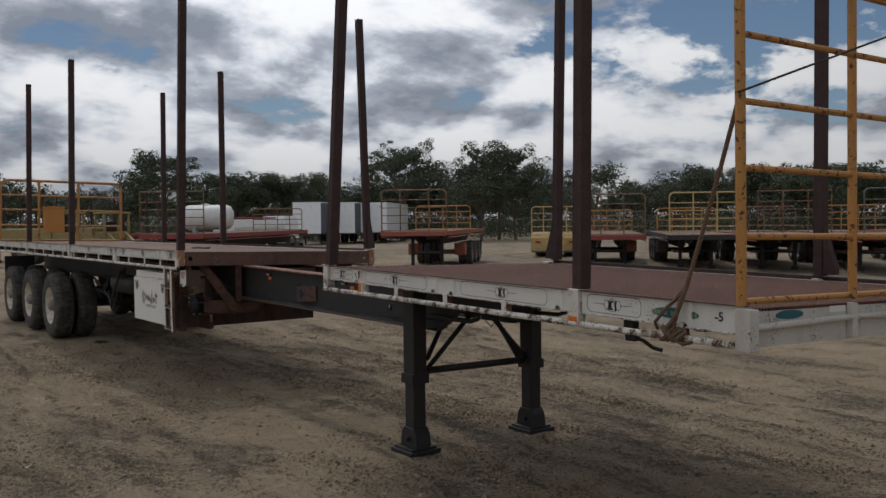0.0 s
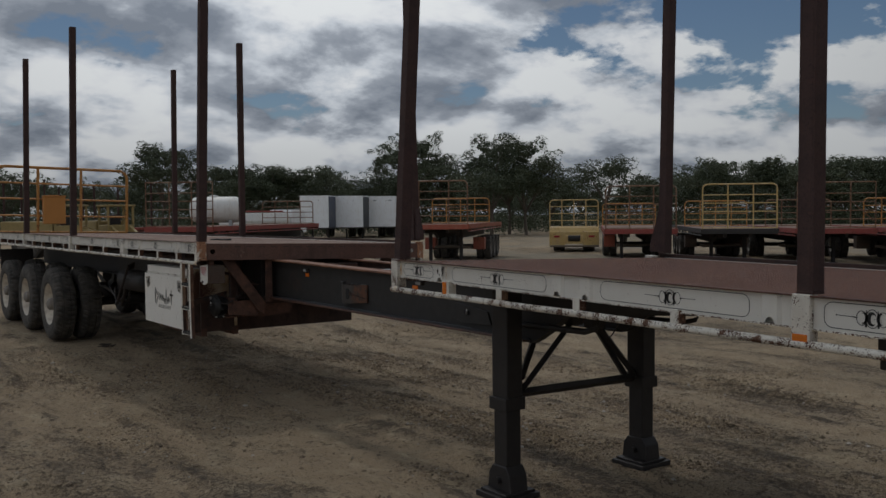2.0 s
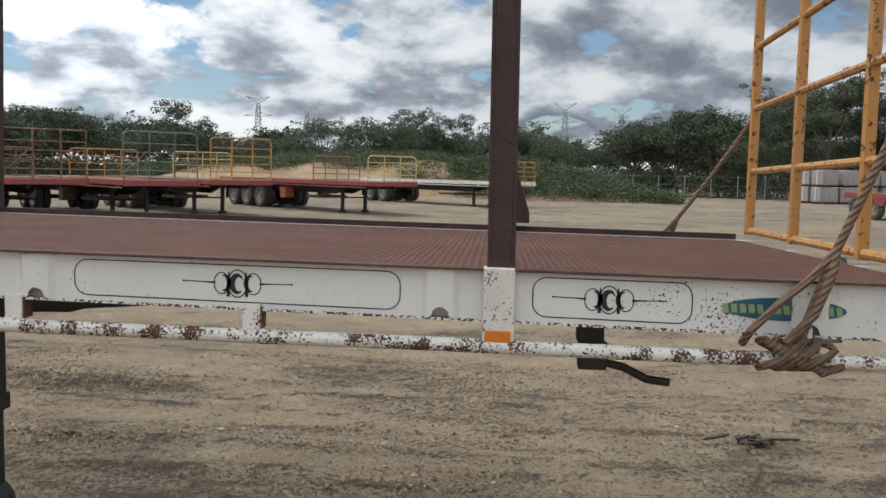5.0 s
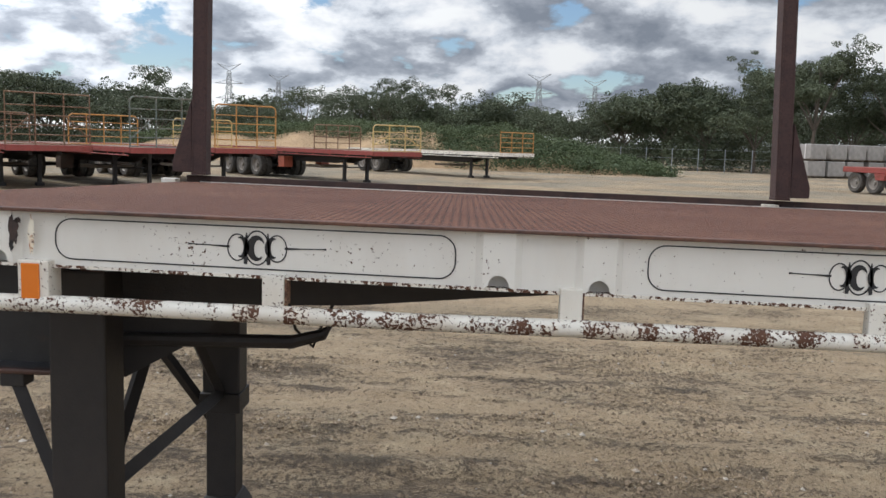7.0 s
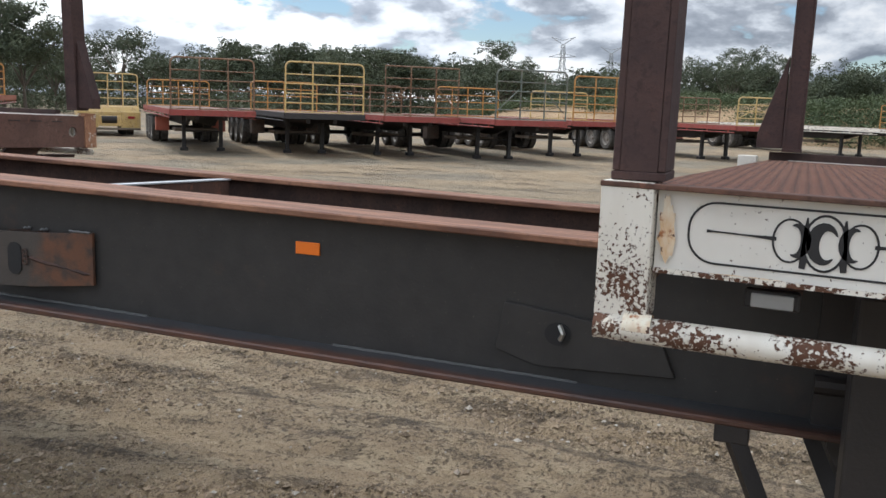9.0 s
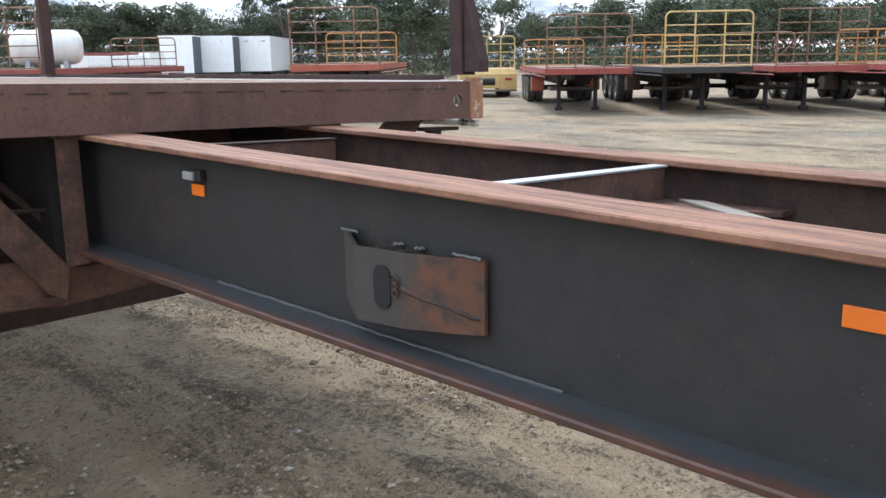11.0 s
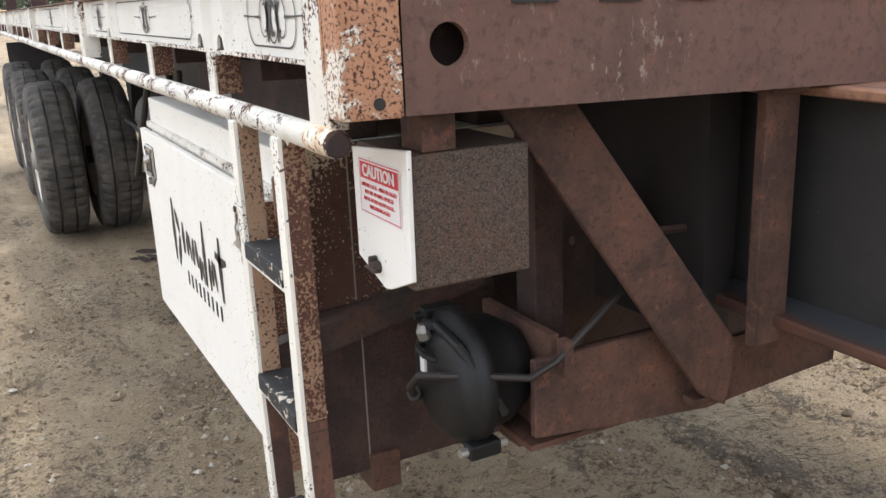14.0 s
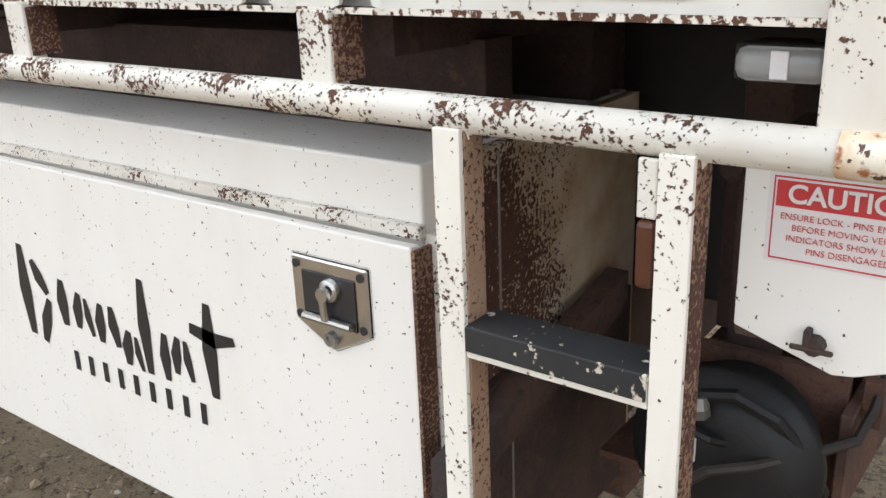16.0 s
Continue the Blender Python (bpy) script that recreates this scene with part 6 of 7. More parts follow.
PARKED = [
    # nose x, y, deck paint, length, axles, box, headboard (paint, bars, posts, rounded, braces), second gate (paint, back from the nose)
    ("long red flat-top trailer with a brown headboard", 21.1, 15.7, red, 12.2, 3, orange_red, (gate_brown, BARS5, (0.82, 1.64), True, False), (yellow, 10.5)),
    ("dark flat-top trailer with a tall yellow headboard", 22.8, 12.9, black, 12.0, 3, grey_box, (pale_yellow, BARS5, (0.82, 1.64), True, False), (yellow, 6.0)),
    ("red flat-top trailer with a braced rusty headboard", 24.4, 10.4, red, 11.8, 2, None, (gate_brown, BARS5, (0.82, 1.64), False, True), (gate_brown, 5.5)),
    ("red flat-top trailer with a grey-green braced headboard", 25.4, 7.2, red, 12.0, 2, grey_box, (grey_green, BARS5, (0.82, 1.64), True, True), (yellow, 5.0)),
    ("red trailer with a yellow headboard", 29.6, 5.8, red, 11.5, 3, None, (yellow, BARS5, (0.82, 1.64), True, False), (pale_yellow, 3.2)),
    ("long red trailer with a pale headboard", 33.2, 0.7, red, 12.5, 3, orange_red, (pale_yellow, LOW4, (0.8, 1.6), True, True), (gate_brown, 4.0)),
    ("pale-decked trailer with a low yellow gate", 43.0, -4.7, white_worn, 12.5, 2, None, (yellow, LOW4, (0.8, 1.6), False, False), None),
    ("orange-red flat-top trailer with a tall brown headboard", 15.2, 19.9, orange_red, 11.0, 3, orange_red, (gate_brown, BARS5, (0.7, 1.75), True, False), (yellow, 6.5)),
    ("red trailer with a brown headboard, carrying a white tank", 7.9, 24.4, red, 11.5, 2, orange_red, (gate_brown, BARS5, (0.85, 1.65), False, False), (gate_brown, 10.8)),
]
for label, fx, fy, paint, length, axles, boxes, head, second in PARKED:
    dz = 1.54 if fy > 19 else 1.32
    t = flat_trailer(label, paint, length, axles, dz, boxes)
    t.matrix_basis = pose(fx, fy, 0, 0, 0, HEADING - 90)
    hp, bars, posts, rnd, brc = head
    g = gate("headboard", "tubular steel headboard gate on a parked trailer", 2.4, bars, posts, hp, (0, 0, 0), 0.017, 0.026, rnd, 0, brc, "headboards of the parked trailers")
    g.matrix_basis = Matrix.Translation(local(fx, fy, -1.2, 0.05, dz + 0.005)) @ pose(0, 0, 0, 0, 0, HEADING - 90)
    if second:
        g = gate("load_gate", "low tubular load gate standing on a parked trailer's deck", 2.4, LOW4, (0.6, 1.2, 1.8), second[0], (0, 0, 0), 0.017, 0.024, True, 0, False, "load gates on the parked trailers")
        g.matrix_basis = Matrix.Translation(local(fx, fy, -1.2, second[1], dz + 0.002)) @ pose(0, 0, 0, 0, 0, HEADING - 90)

# stakes standing along a parked trailer beyond the loaders
st = flat_trailer("red flat-top trailer with rows of tall dark stakes", red, 12.0, 3, 1.32)
st.matrix_basis = pose(3.4, 44.0, 0, 0, 0, -75)
for k in range(6):
    for sx in (-1.19, 1.19):
        x, y, z = local(3.4, 44.0, sx, 0.6 + 2.1 * k, 1.325, 15.0)
        solo("stake_post", box(B(), x - 0.045, x + 0.045, y - 0.045, y + 0.045, 1.325, 3.55 + 0.15 * (k % 3), 0.004), stake_steel, "tall dark steel stake on a parked trailer", "stake", "stakes on the far trailer", at=(x, y, 1.325))

# yellow low-loader dolly seen from its tail
lowl = thing("low_loader", "yellow low-loader trailer tail with a winch opening and a yellow gate", "trailer", (0, 0, 0))
part("tail_body", prism(B(), [(0, 0.45), (0.15, 0.45), (0.6, 1.2), (6, 1.2), (6, 0.9), (0.7, 0.5), (0.7, 0.4), (0, 0.4)], "x", -1.22, 1.22), pale_yellow, lowl)
part("rear_panel", box(B(), -1.22, -0.45, -0.06, 0.1, 0.3, 1.0, 0.02), pale_yellow, lowl)
part("rear_panel", box(B(), 0.45, 1.22, -0.06, 0.1, 0.3, 1.0, 0.02), pale_yellow, lowl)
part("rear_panel", box(B(), -0.45, 0.45, -0.06, 0.1, 0.86, 1.0, 0.02), pale_yellow, lowl)
part("winch", lathe(B(), [(-0.3, 0), (-0.3, 0.16), (0.3, 0.16), (0.3, 0)], "x", (0, 0.25, 0.66), 14), black, lowl)
part("ramp", box(B(), -1.2, 1.2, -0.2, -0.08, 0.25, 0.34, 0.02), timber, lowl)
for x in (-0.85, 0.85):
    part("tail_lamp", box(B(), x - 0.14, x + 0.14, -0.09, -0.062, 0.72, 0.82, 0.01), tail_red, lowl)
for x in (-1.0, -0.72, 0.72, 1.0):
    small_wheel(lowl, x, 1.2, 0.42)
    small_wheel(lowl, x, 2.3, 0.42)
lowl.matrix_basis = pose(28.6, 26.2, 0, 0, 0, -45)
g = gate("load_gate", "yellow tubular gate on the low-loader", 2.4, [0.03, 0.35, 0.7, 1.05, 1.38], (0.6, 1.2, 1.8), pale_yellow, (0, 0, 0), 0.017, 0.026, True)
g.matrix_basis = pose(28.6, 26.2, 0, 0, 0, -45) @ pose(-1.2, 0.9, 1.202)

# box vans
for k, (bx, by, side) in enumerate(((32.45, 59.15, cloth_blue), (35.75, 59.15, van_grey), (39.05, 59.15, panel_white))):
    van = thing("box_trailer", ("white box trailer with a dark blue curtain side", "white box trailer with a grey side", "white box trailer with white panelled sides")[k], "trailer", (0, 0, 0), "white box trailers")
    front = part("front_wall", box(B(), -1.2, 1.2, 0, 0.05, 0.95, 3.5, 0.01), panel_white, van)
    part("roof", box(B(), -1.22, 1.22, 0, 11.0, 3.5, 3.57, 0.01), panel_white, van)
    for x in (-1.2, 1.17):
        part("side_wall", box(B(), x, x + 0.03, 0.05, 11.0, 0.95, 3.5), side, van)
    part("rear_door", box(B(), -1.2, 1.2, 10.97, 11.0, 0.95, 3.5), panel_white, van)
    part("floor", box(B(), -1.2, 1.2, 0.05, 11.0, 0.85, 0.95), black, van)
    if k == 2:
        for x in (-0.75, 0.55):
            part("vent", box(B(), x, x + 0.28, -0.012, 0, 3.15, 3.25), galvanised, front)
    for x in (-1.15, 1.15):
        for y in (8.3, 9.6):
            small_wheel(van, x, y)
        part("landing_leg", box(B(), x * 0.6 - 0.06, x * 0.6 + 0.06, 1.9, 2.02, -0.02, 0.85), black, van)
    van.matrix_basis = pose(bx, by, 0, 0, 0, -45)

# white tank lying on the red trailer
tank = thing("water_tank", "white cylindrical tank on cradles, standing on a red trailer", "tank", (0, 0, 0))
part("shell", lathe(B(), [(-0.95, 0), (-0.95, 0.25), (-0.85, 0.42), (-0.7, 0.48), (0.7, 0.48), (0.85, 0.42), (0.95, 0.25), (0.95, 0)], "y", (0, 0, 0.6), 24), tank_white, tank, smooth=True)
for y in (-0.5, 0.5):
    part("cradle", box(B(), -0.4, 0.4, y - 0.06, y + 0.06, 0, 0.22), galvanised, tank)
part("hatch", lathe(B(), [(1.05, 0.16), (1.12, 0.16), (1.14, 0)], "z", (0, 0.1, 0), 14), tank_white, tank)
tank.matrix_basis = Matrix.Translation(local(7.9, 24.4, 0, 3.1, 1.54)) @ pose(0, 0, 0, 0, 0, 62)
# red-roofed tanker behind
cart = thing("tank_truck", "white tank body with a red top rail", "truck", (0, 0, 0))
part("shell", prism(B(), [(-1.0, 1.1), (1.0, 1.1), (1.1, 1.6), (0.9, 2.15), (-0.9, 2.15), (-1.1, 1.6)], "y", 0, 5.0, 0.03), tank_white, cart)
part("top_rail", box(B(), -0.6, 0.6, 0.2, 4.8, 2.2, 2.32, 0.02), red, cart)
part("chassis", box(B(), -0.45, 0.45, -0.3, 6.6, 0.75, 1.1), black, cart)
part("cab", prism(B(), [(5.2, 0.7), (6.8, 0.7), (6.8, 1.6), (6.5, 2.4), (5.2, 2.4)], "x", -1.1, 1.1, 0.03), panel_white, cart)
for y in (0.8, 2.0, 6.0):
    for x in (-1.12, 1.12):
        small_wheel(cart, x, y)
cart.matrix_basis = pose(22.6, 53.5, 0, 0, 0, -70)

# yellow plant at the far end of the yard
for k, (px_, py_, tr) in enumerate(((10.2, 38.5, 5), (8.0, 38.0, 62))):
    ld = thing("wheel_loader", "old faded yellow wheel loader with an open cab", "loader", (0, 0, 0), "yellow plant")
    part("engine_cover", box(B(), -0.75, 0.75, 0.6, 2.8, 0.9, 1.75, 0.05), plant_yellow, ld)
    part("grille", box(B(), -0.6, 0.6, 2.81, 2.84, 1.0, 1.6), black, ld)
    part("front_frame", box(B(), -0.6, 0.6, -2.0, 0.55, 0.75, 1.15, 0.04), plant_yellow, ld)
    cab = part("cab", box(B(), -0.65, 0.65, -0.6, 0.58, 1.16, 1.55, 0.04), plant_yellow, ld)
    for x in (-0.6, 0.6):
        for y in (-0.55, 0.53):
            part("cab_post", box(B(), x - 0.05, x + 0.05, y - 0.05, y + 0.05, 1.5505, 2.42, 0.01), plant_yellow, cab)
    part("cab_roof", box(B(), -0.7, 0.7, -0.66, 0.64, 2.4205, 2.5, 0.02), plant_yellow, cab)
    part("seat", box(B(), -0.25, 0.25, 0.0, 0.4, 1.5505, 2.05, 0.04), black, cab)
    for x in (-0.45, 0.45):
        part("lift_arm", prism(B(), [(-0.6, 1.5), (-0.4, 1.3), (-2.4, 0.5), (-2.6, 0.65)], "x", x - 0.06, x + 0.06), plant_yellow, ld)
    part("bucket", prism(B(), [(-2.5, 0.15), (-3.3, 0.1), (-3.1, 0.2), (-2.7, 0.35), (-2.65, 0.9), (-2.5, 0.95)], "x", -1.2, 1.2), galvanised, ld)
    for x in (-0.95, 0.95):
        for y in (-1.3, 1.7):
            small_wheel(ld, x, y, 0.62)
    part("exhaust", tube(B(), [(0.3, 1.5, 1.75), (0.3, 1.5, 2.4)], 0.05, 8), black, ld)
    ld.matrix_basis = pose(px_, py_, 0, 0, 0, tr)
hung = thing("hanging_box", "orange steel box hung on the tail gate's bars", "storage box", (1.06, 13.52, 1.755))
part("body", box(B(), 0.86, 1.26, 13.45, 13.571, 1.755, 2.275, 0.012), orange_sheet, hung)
part("lid", box(B(), 0.85, 1.27, 13.44, 13.571, 2.2755, 2.30, 0.006), orange_sheet, hung)
part("hook", box(B(), 0.95, 1.17, 13.555, 13.625, 2.3005, 2.31), orange_sheet, hung)

# small red dolly at the edge of the yard, and crated goods
dolly = thing("dolly", "small red dolly trailer with black wheels", "trailer", (0, 0, 0))
part("bed", box(B(), -1.2, 1.2, 0, 3.0, 0.95, 1.2, 0.02), red, dolly)
part("fender", prism(B(), [(0.2, 0.95), (0.9, 0.95), (0.8, 0.65), (0.3, 0.65)], "x", -1.22, -0.8), red, dolly)
part("drawbar", tube(B(), [(0, 0, 0.9), (0, -1.6, 0.6), (0, -2.0, 0.02)], 0.06, 8), black, dolly)
for x in (-1.15, 1.15):
    small_wheel(dolly, x, 1.0)
    small_wheel(dolly, x, 2.2)
for x in (-0.9, 0.9):
    part("lamp", box(B(), x - 0.12, x + 0.12, -0.03, 0, 1.0, 1.12), tail_red, dolly)
dolly.matrix_basis = pose(37.9, -21.8, 0, 0, 0, -75)

crate = thing("wrapped_pallet", "grey plastic-wrapped load on a timber pallet", "pallet", (0, 0, 0), "pallets stacked two high")
rng = random.Random(4)
part("load", box(B(), -0.76, 0.76, -0.55, 0.55, 0.15, 1.22, 0.05), plastic_wrap, crate)
for x in (-0.5, 0, 0.5):
    part("bearer", box(B(), x - 0.05, x + 0.05, -0.56, 0.56, 0, 0.11), timber, crate)
for k in range(5):
    part("board", box(B(), -0.76, 0.76, -0.55 + 0.25 * k, -0.45 + 0.25 * k, 0.112, 0.148), timber, crate)
part("strap", box(B(), -0.772, 0.772, -0.03, 0.03, 0.14, 1.235), sticker_white, crate)
spots = [(dx, row, lvl) for row in (0, 1) for lvl in (0, 1) for dx in range(7)]
for i, (dx, row, lvl) in enumerate(spots):
    a = radians(-70)
    ox, oy = dx * 1.78 + rng.uniform(-0.1, 0.1), row * 1.4
    m = pose(64.0 + ox * math.cos(a) - oy * math.sin(a), -27.9 + ox * math.sin(a) + oy * math.cos(a), lvl * 1.24, 0, 0, -70 + rng.uniform(-5, 5))
    if i == 0:
        crate.matrix_basis = m
    else:
        copy_thing(crate, m)

# ---- sand bank with scrub behind the trailers ----
def bank_h(u, v):
    """u along the bank, v from its foot (0) to its back (1)."""
    rise = min(1.0, v / 0.35)
    h = (2.3 + 0.9 * noise.noise(Vector((u * 3.1, v * 1.5, 7))) + 0.5 * noise.noise(Vector((u * 11, v * 4, 2)))) * (rise ** 0.8)
    return max(h * min(1, u * 6, (1 - u) * 4) * (1 if v < 0.85 else (1 - v) / 0.15), -0.1) - 0.05


bank_xy = lambda u, v: (58 + 14 * v + 3 * math.sin(u * 5) + 6 * (1 - u), 28 - 44 * u)
nu, nv = 90, 26
verts = [(*bank_xy(i / nu, j / nv), bank_h(i / nu, j / nv)) for i in range(nu + 1) for j in range(nv + 1)]
faces = [(i * (nv + 1) + j, i * (nv + 1) + j + 1, (i + 1) * (nv + 1) + j + 1, (i + 1) * (nv + 1) + j) for i in range(nu) for j in range(nv)]
me = bpy.data.meshes.new("sand_bank")
me.from_pydata(verts, [], faces)
me.materials.append(sand_mat)
for p in me.polygons:
    p.use_smooth = True
tagged(new("sand_bank", me), "heaped bank of pale yellow sand", "sand bank", kind="stuff")


def scatter_leaves(verts, faces, rng, centre, rad, n, size, flat=0.6):
    """Small leaf clumps on and in a ball of uneven outline."""
    for _ in range(n):
        d = Vector((rng.gauss(0, 1), rng.gauss(0, 1), rng.gauss(0, 1))).normalized()
        r = rad * (0.45 + 0.55 * rng.random() ** 0.5) * (1 + 0.25 * noise.noise(d * 2.2 + Vector(centre)))
        c = Vector(centre) + Vector((d.x * r, d.y * r, d.z * r * flat))
        a = Vector((rng.uniform(-1, 1), rng.uniform(-1, 1), rng.uniform(-0.8, 0.5))).normalized()
        b = a.cross(Vector((rng.uniform(-1, 1), rng.uniform(-1, 1), rng.uniform(-1, 1)))).normalized()
        s = size * rng.uniform(0.6, 1.4)
        k = len(verts)
        verts += [c - a * s, c + b * s * 0.45, c + a * s, c - b * s * 0.45]
        faces.append((k, k + 1, k + 2, k + 3))


verts, faces = [], []
rng = random.Random(11)
for n in range(1640):
    u = rng.random() if n < 1300 else rng.uniform(0.66, 0.985)
    v = rng.uniform(0.05 if u > 0.55 else 0.28, 0.95) if n < 1300 else rng.uniform(0.0, 0.38)
    if n < 1300 and noise.noise(Vector((u * 9, v * 3, 1))) < -0.38 and v < 0.5:
        continue
    x, y = bank_xy(u, v)
    scatter_leaves(verts, faces, rng, (x, y, bank_h(u, v) + 0.25), rng.uniform(0.5, 1.1), 100, 0.075, 0.7)
me = bpy.data.meshes.new("scrub")
me.from_pydata(verts, [], faces)
me.materials.append(bush_leaf)
tagged(new("scrub", me), "low green scrub on the bank and round the yard", "scrub", kind="stuff")

verts, faces = [], []
for _ in range(620):                                  # dark bush between the trunks
    a, d = radians(rng.uniform(-46, 104)), rng.uniform(78, 108)
    h = rng.uniform(0.3, 1.9)
    scatter_leaves(verts, faces, rng, (d * math.cos(a), d * math.sin(a), h), rng.uniform(1.1, 2.3), 210, 0.12, 0.8)
me = bpy.data.meshes.new("bush")
me.from_pydata(verts, [], faces)
me.materials.append(leaf)
tagged(new("bush", me), "dark green bush filling the gaps between the trees", "bush", kind="stuff")

# ---- eucalypts ----


def tree(seed, height, spread, open_crown, dense=1.5, size=0.1):
    """Tapered trunk, forking limbs and a crown of separate leaf clumps."""
    rng = random.Random(seed)
    ob = thing("gum_tree", "dark green gum tree with forking limbs and an open crown" if open_crown else "dense dark green bushland tree", "tree", (0, 0, 0), "trees round the yard")
    bm = B()
    lean_x, lean_y = rng.uniform(-0.06, 0.06), rng.uniform(-0.06, 0.06)
    fork = height * rng.uniform(0.28, 0.4)
    trunk = [(lean_x * z + 0.12 * math.sin(z), lean_y * z, z) for z in np.linspace(-0.2, fork, 6)]
    tube(bm, trunk, [0.021 * height * (1 - 0.09 * i) for i in range(6)], 8)
    verts, faces = [], []
    top = Vector(trunk[-1])
    limbs = 6 if open_crown else 8
    for k in range(limbs):
        a = 2 * math.pi * (k + rng.uniform(-0.3, 0.3)) / limbs
        reach, rise = spread * rng.uniform(0.45, 1.0), (height - fork) * rng.uniform(0.35, 0.92)
        if k == 0:
            reach, rise = spread * 0.2, height - fork - 0.8
        tip = top + Vector((reach * math.cos(a), reach * math.sin(a), rise))
        mid = top.lerp(tip, 0.5) + Vector((rng.uniform(-0.3, 0.3), rng.uniform(-0.3, 0.3), rng.uniform(0.0, 0.5)))
        r0 = 0.0105 * height
        tube(bm, [top - Vector((0, 0, 0.3)), top.lerp(mid, 0.5), mid, mid.lerp(tip, 0.6), tip], [r0, r0 * 0.8, r0 * 0.55, r0 * 0.35, r0 * 0.12], 6)
        twigs = 5
        for j in range(twigs):
            p = mid.lerp(tip, rng.uniform(0.2, 1.0))
            q = p + Vector((rng.gauss(0, 1), rng.gauss(0, 1), rng.uniform(0.1, 1.0))) * (0.16 * spread + 0.3)
            tube(bm, [p, p.lerp(q, 0.5) + Vector((0, 0, 0.1)), q], [r0 * 0.3, r0 * 0.2, r0 * 0.08], 5)
            scatter_leaves(verts, faces, rng, q, spread * rng.uniform(0.22, 0.36), int((230 if open_crown else 260) * dense), size, 0.62)
            for _ in range(3):
                s = q + Vector((rng.gauss(0, 1), rng.gauss(0, 1), rng.gauss(0, 0.6))) * spread * 0.2
                scatter_leaves(verts, faces, rng, s, spread * rng.uniform(0.09, 0.16), int(60 * dense), size * 0.9, 0.6)
        if not open_crown:
            low = top + Vector((reach * 0.9 * math.cos(a + 0.5), reach * 0.9 * math.sin(a + 0.5), -fork * rng.uniform(0.1, 0.6)))
            scatter_leaves(verts, faces, rng, low, spread * 0.4, int(420 * dense), size, 0.8)
    part("trunk", bm, bark, ob, "pale grey-brown bark")
    me = bpy.data.meshes.new("crown")
    me.from_pydata([tuple(v) for v in verts], [], faces)
    me.materials.append(leaf)
    crown = new("crown", me)
    crown.parent = ob
    return ob


kinds = [tree(21, 9.0, 3.6, True), tree(22, 8.5, 4.4, True), tree(23, 7.5, 3.8, False), tree(24, 7.0, 4.2, False), tree(25, 10.0, 3.4, True), tree(26, 6.5, 3.6, False)]
kinds += [tree(31, 7.5, 4.0, False, 0.45, 0.13), tree(32, 7.0, 4.2, False, 0.45, 0.13), tree(33, 8.5, 4.0, True, 0.5, 0.12), tree(34, 7.2, 4.4, False, 0.1, 0.32), tree(35, 6.8, 4.0, False, 0.1, 0.32)]
free = set(range(len(kinds)))


def plant(kind, bearing, dist, scale):
    a = radians(bearing)
    m = pose(dist * math.cos(a), dist * math.sin(a), -0.05, 0, 0, (bearing * 97 + dist * 31) % 360)
    if kind in free:
        free.discard(kind)
        kinds[kind].matrix_basis = m @ Matrix.Scale(scale, 4)
        kinds[kind].scale = (scale,) * 3
        return kinds[kind]
    ob = copy_thing(kinds[kind], m)
    ob.scale = (scale,) * 3
    return ob


# the trees that stand out: kind, bearing, distance, scale
for row in ((4, 54.4, 84, 0.98), (0, 52.6, 88, 0.9), (1, 49.0, 76, 1.02), (1, 46.6, 78, 1.0), (0, 47.8, 80, 0.95), (1, 60.2, 86, 0.78), (0, 71.0, 84, 1.0), (3, 66.0, 82, 0.95), (2, 64.0, 84, 0.9),
            (0, 34.5, 92, 0.85), (1, 32.0, 95, 0.8), (3, 27.0, 80, 0.95), (3, 24.0, 84, 0.95), (1, 17.5, 90, 0.92), (1, 2.6, 98, 0.98), (1, 0.6, 100, 0.93), (0, -3.5, 105, 0.75),
            (3, -12.0, 86, 1.0), (2, -14.5, 84, 1.0), (3, -17.0, 82, 1.1), (1, -20.0, 80, 0.9), (4, -23.2, 78, 1.02), (1, -25.5, 84, 0.95), (0, -27.5, 80, 0.95), (3, -29.0, 86, 1.2), (2, -22.0, 92, 1.3), (3, -34, 80, 1.2)):
    plant(*row)
plant(5, 29.5, 84, 1.05)
plant(5, -31.5, 82, 1.2)
for k in sorted(free & {0, 1, 2, 3, 4}):
    plant(k, 78.0 + 3 * k, 90, 0.9)
rng = random.Random(8)
b = 104.0
while b > -46:
    k = rng.choice((6, 7, 6, 7, 8))
    d = rng.uniform(88, 112)
    plant(k, b, d, (0.8 if b > 35 else 0.86) * rng.uniform(0.62, 1.18))
    b -= rng.uniform(1.2, 2.0)
b = 106.0                                            # closed bush behind
while b > -48:
    plant(rng.choice((9, 10)), b, rng.uniform(116, 140), (0.75 if b > 35 else 0.86) * rng.uniform(0.7, 1.2))
    b -= rng.uniform(0.9, 1.5)
b = 200.0                                            # thinner belt behind the camera
while b > 106:
    plant(rng.choice((9, 10)), b, rng.uniform(70, 100), rng.uniform(0.8, 1.1))
    plant(rng.choice((9, 10)), -b + 60, rng.uniform(70, 100), rng.uniform(0.8, 1.1))
    b -= 5

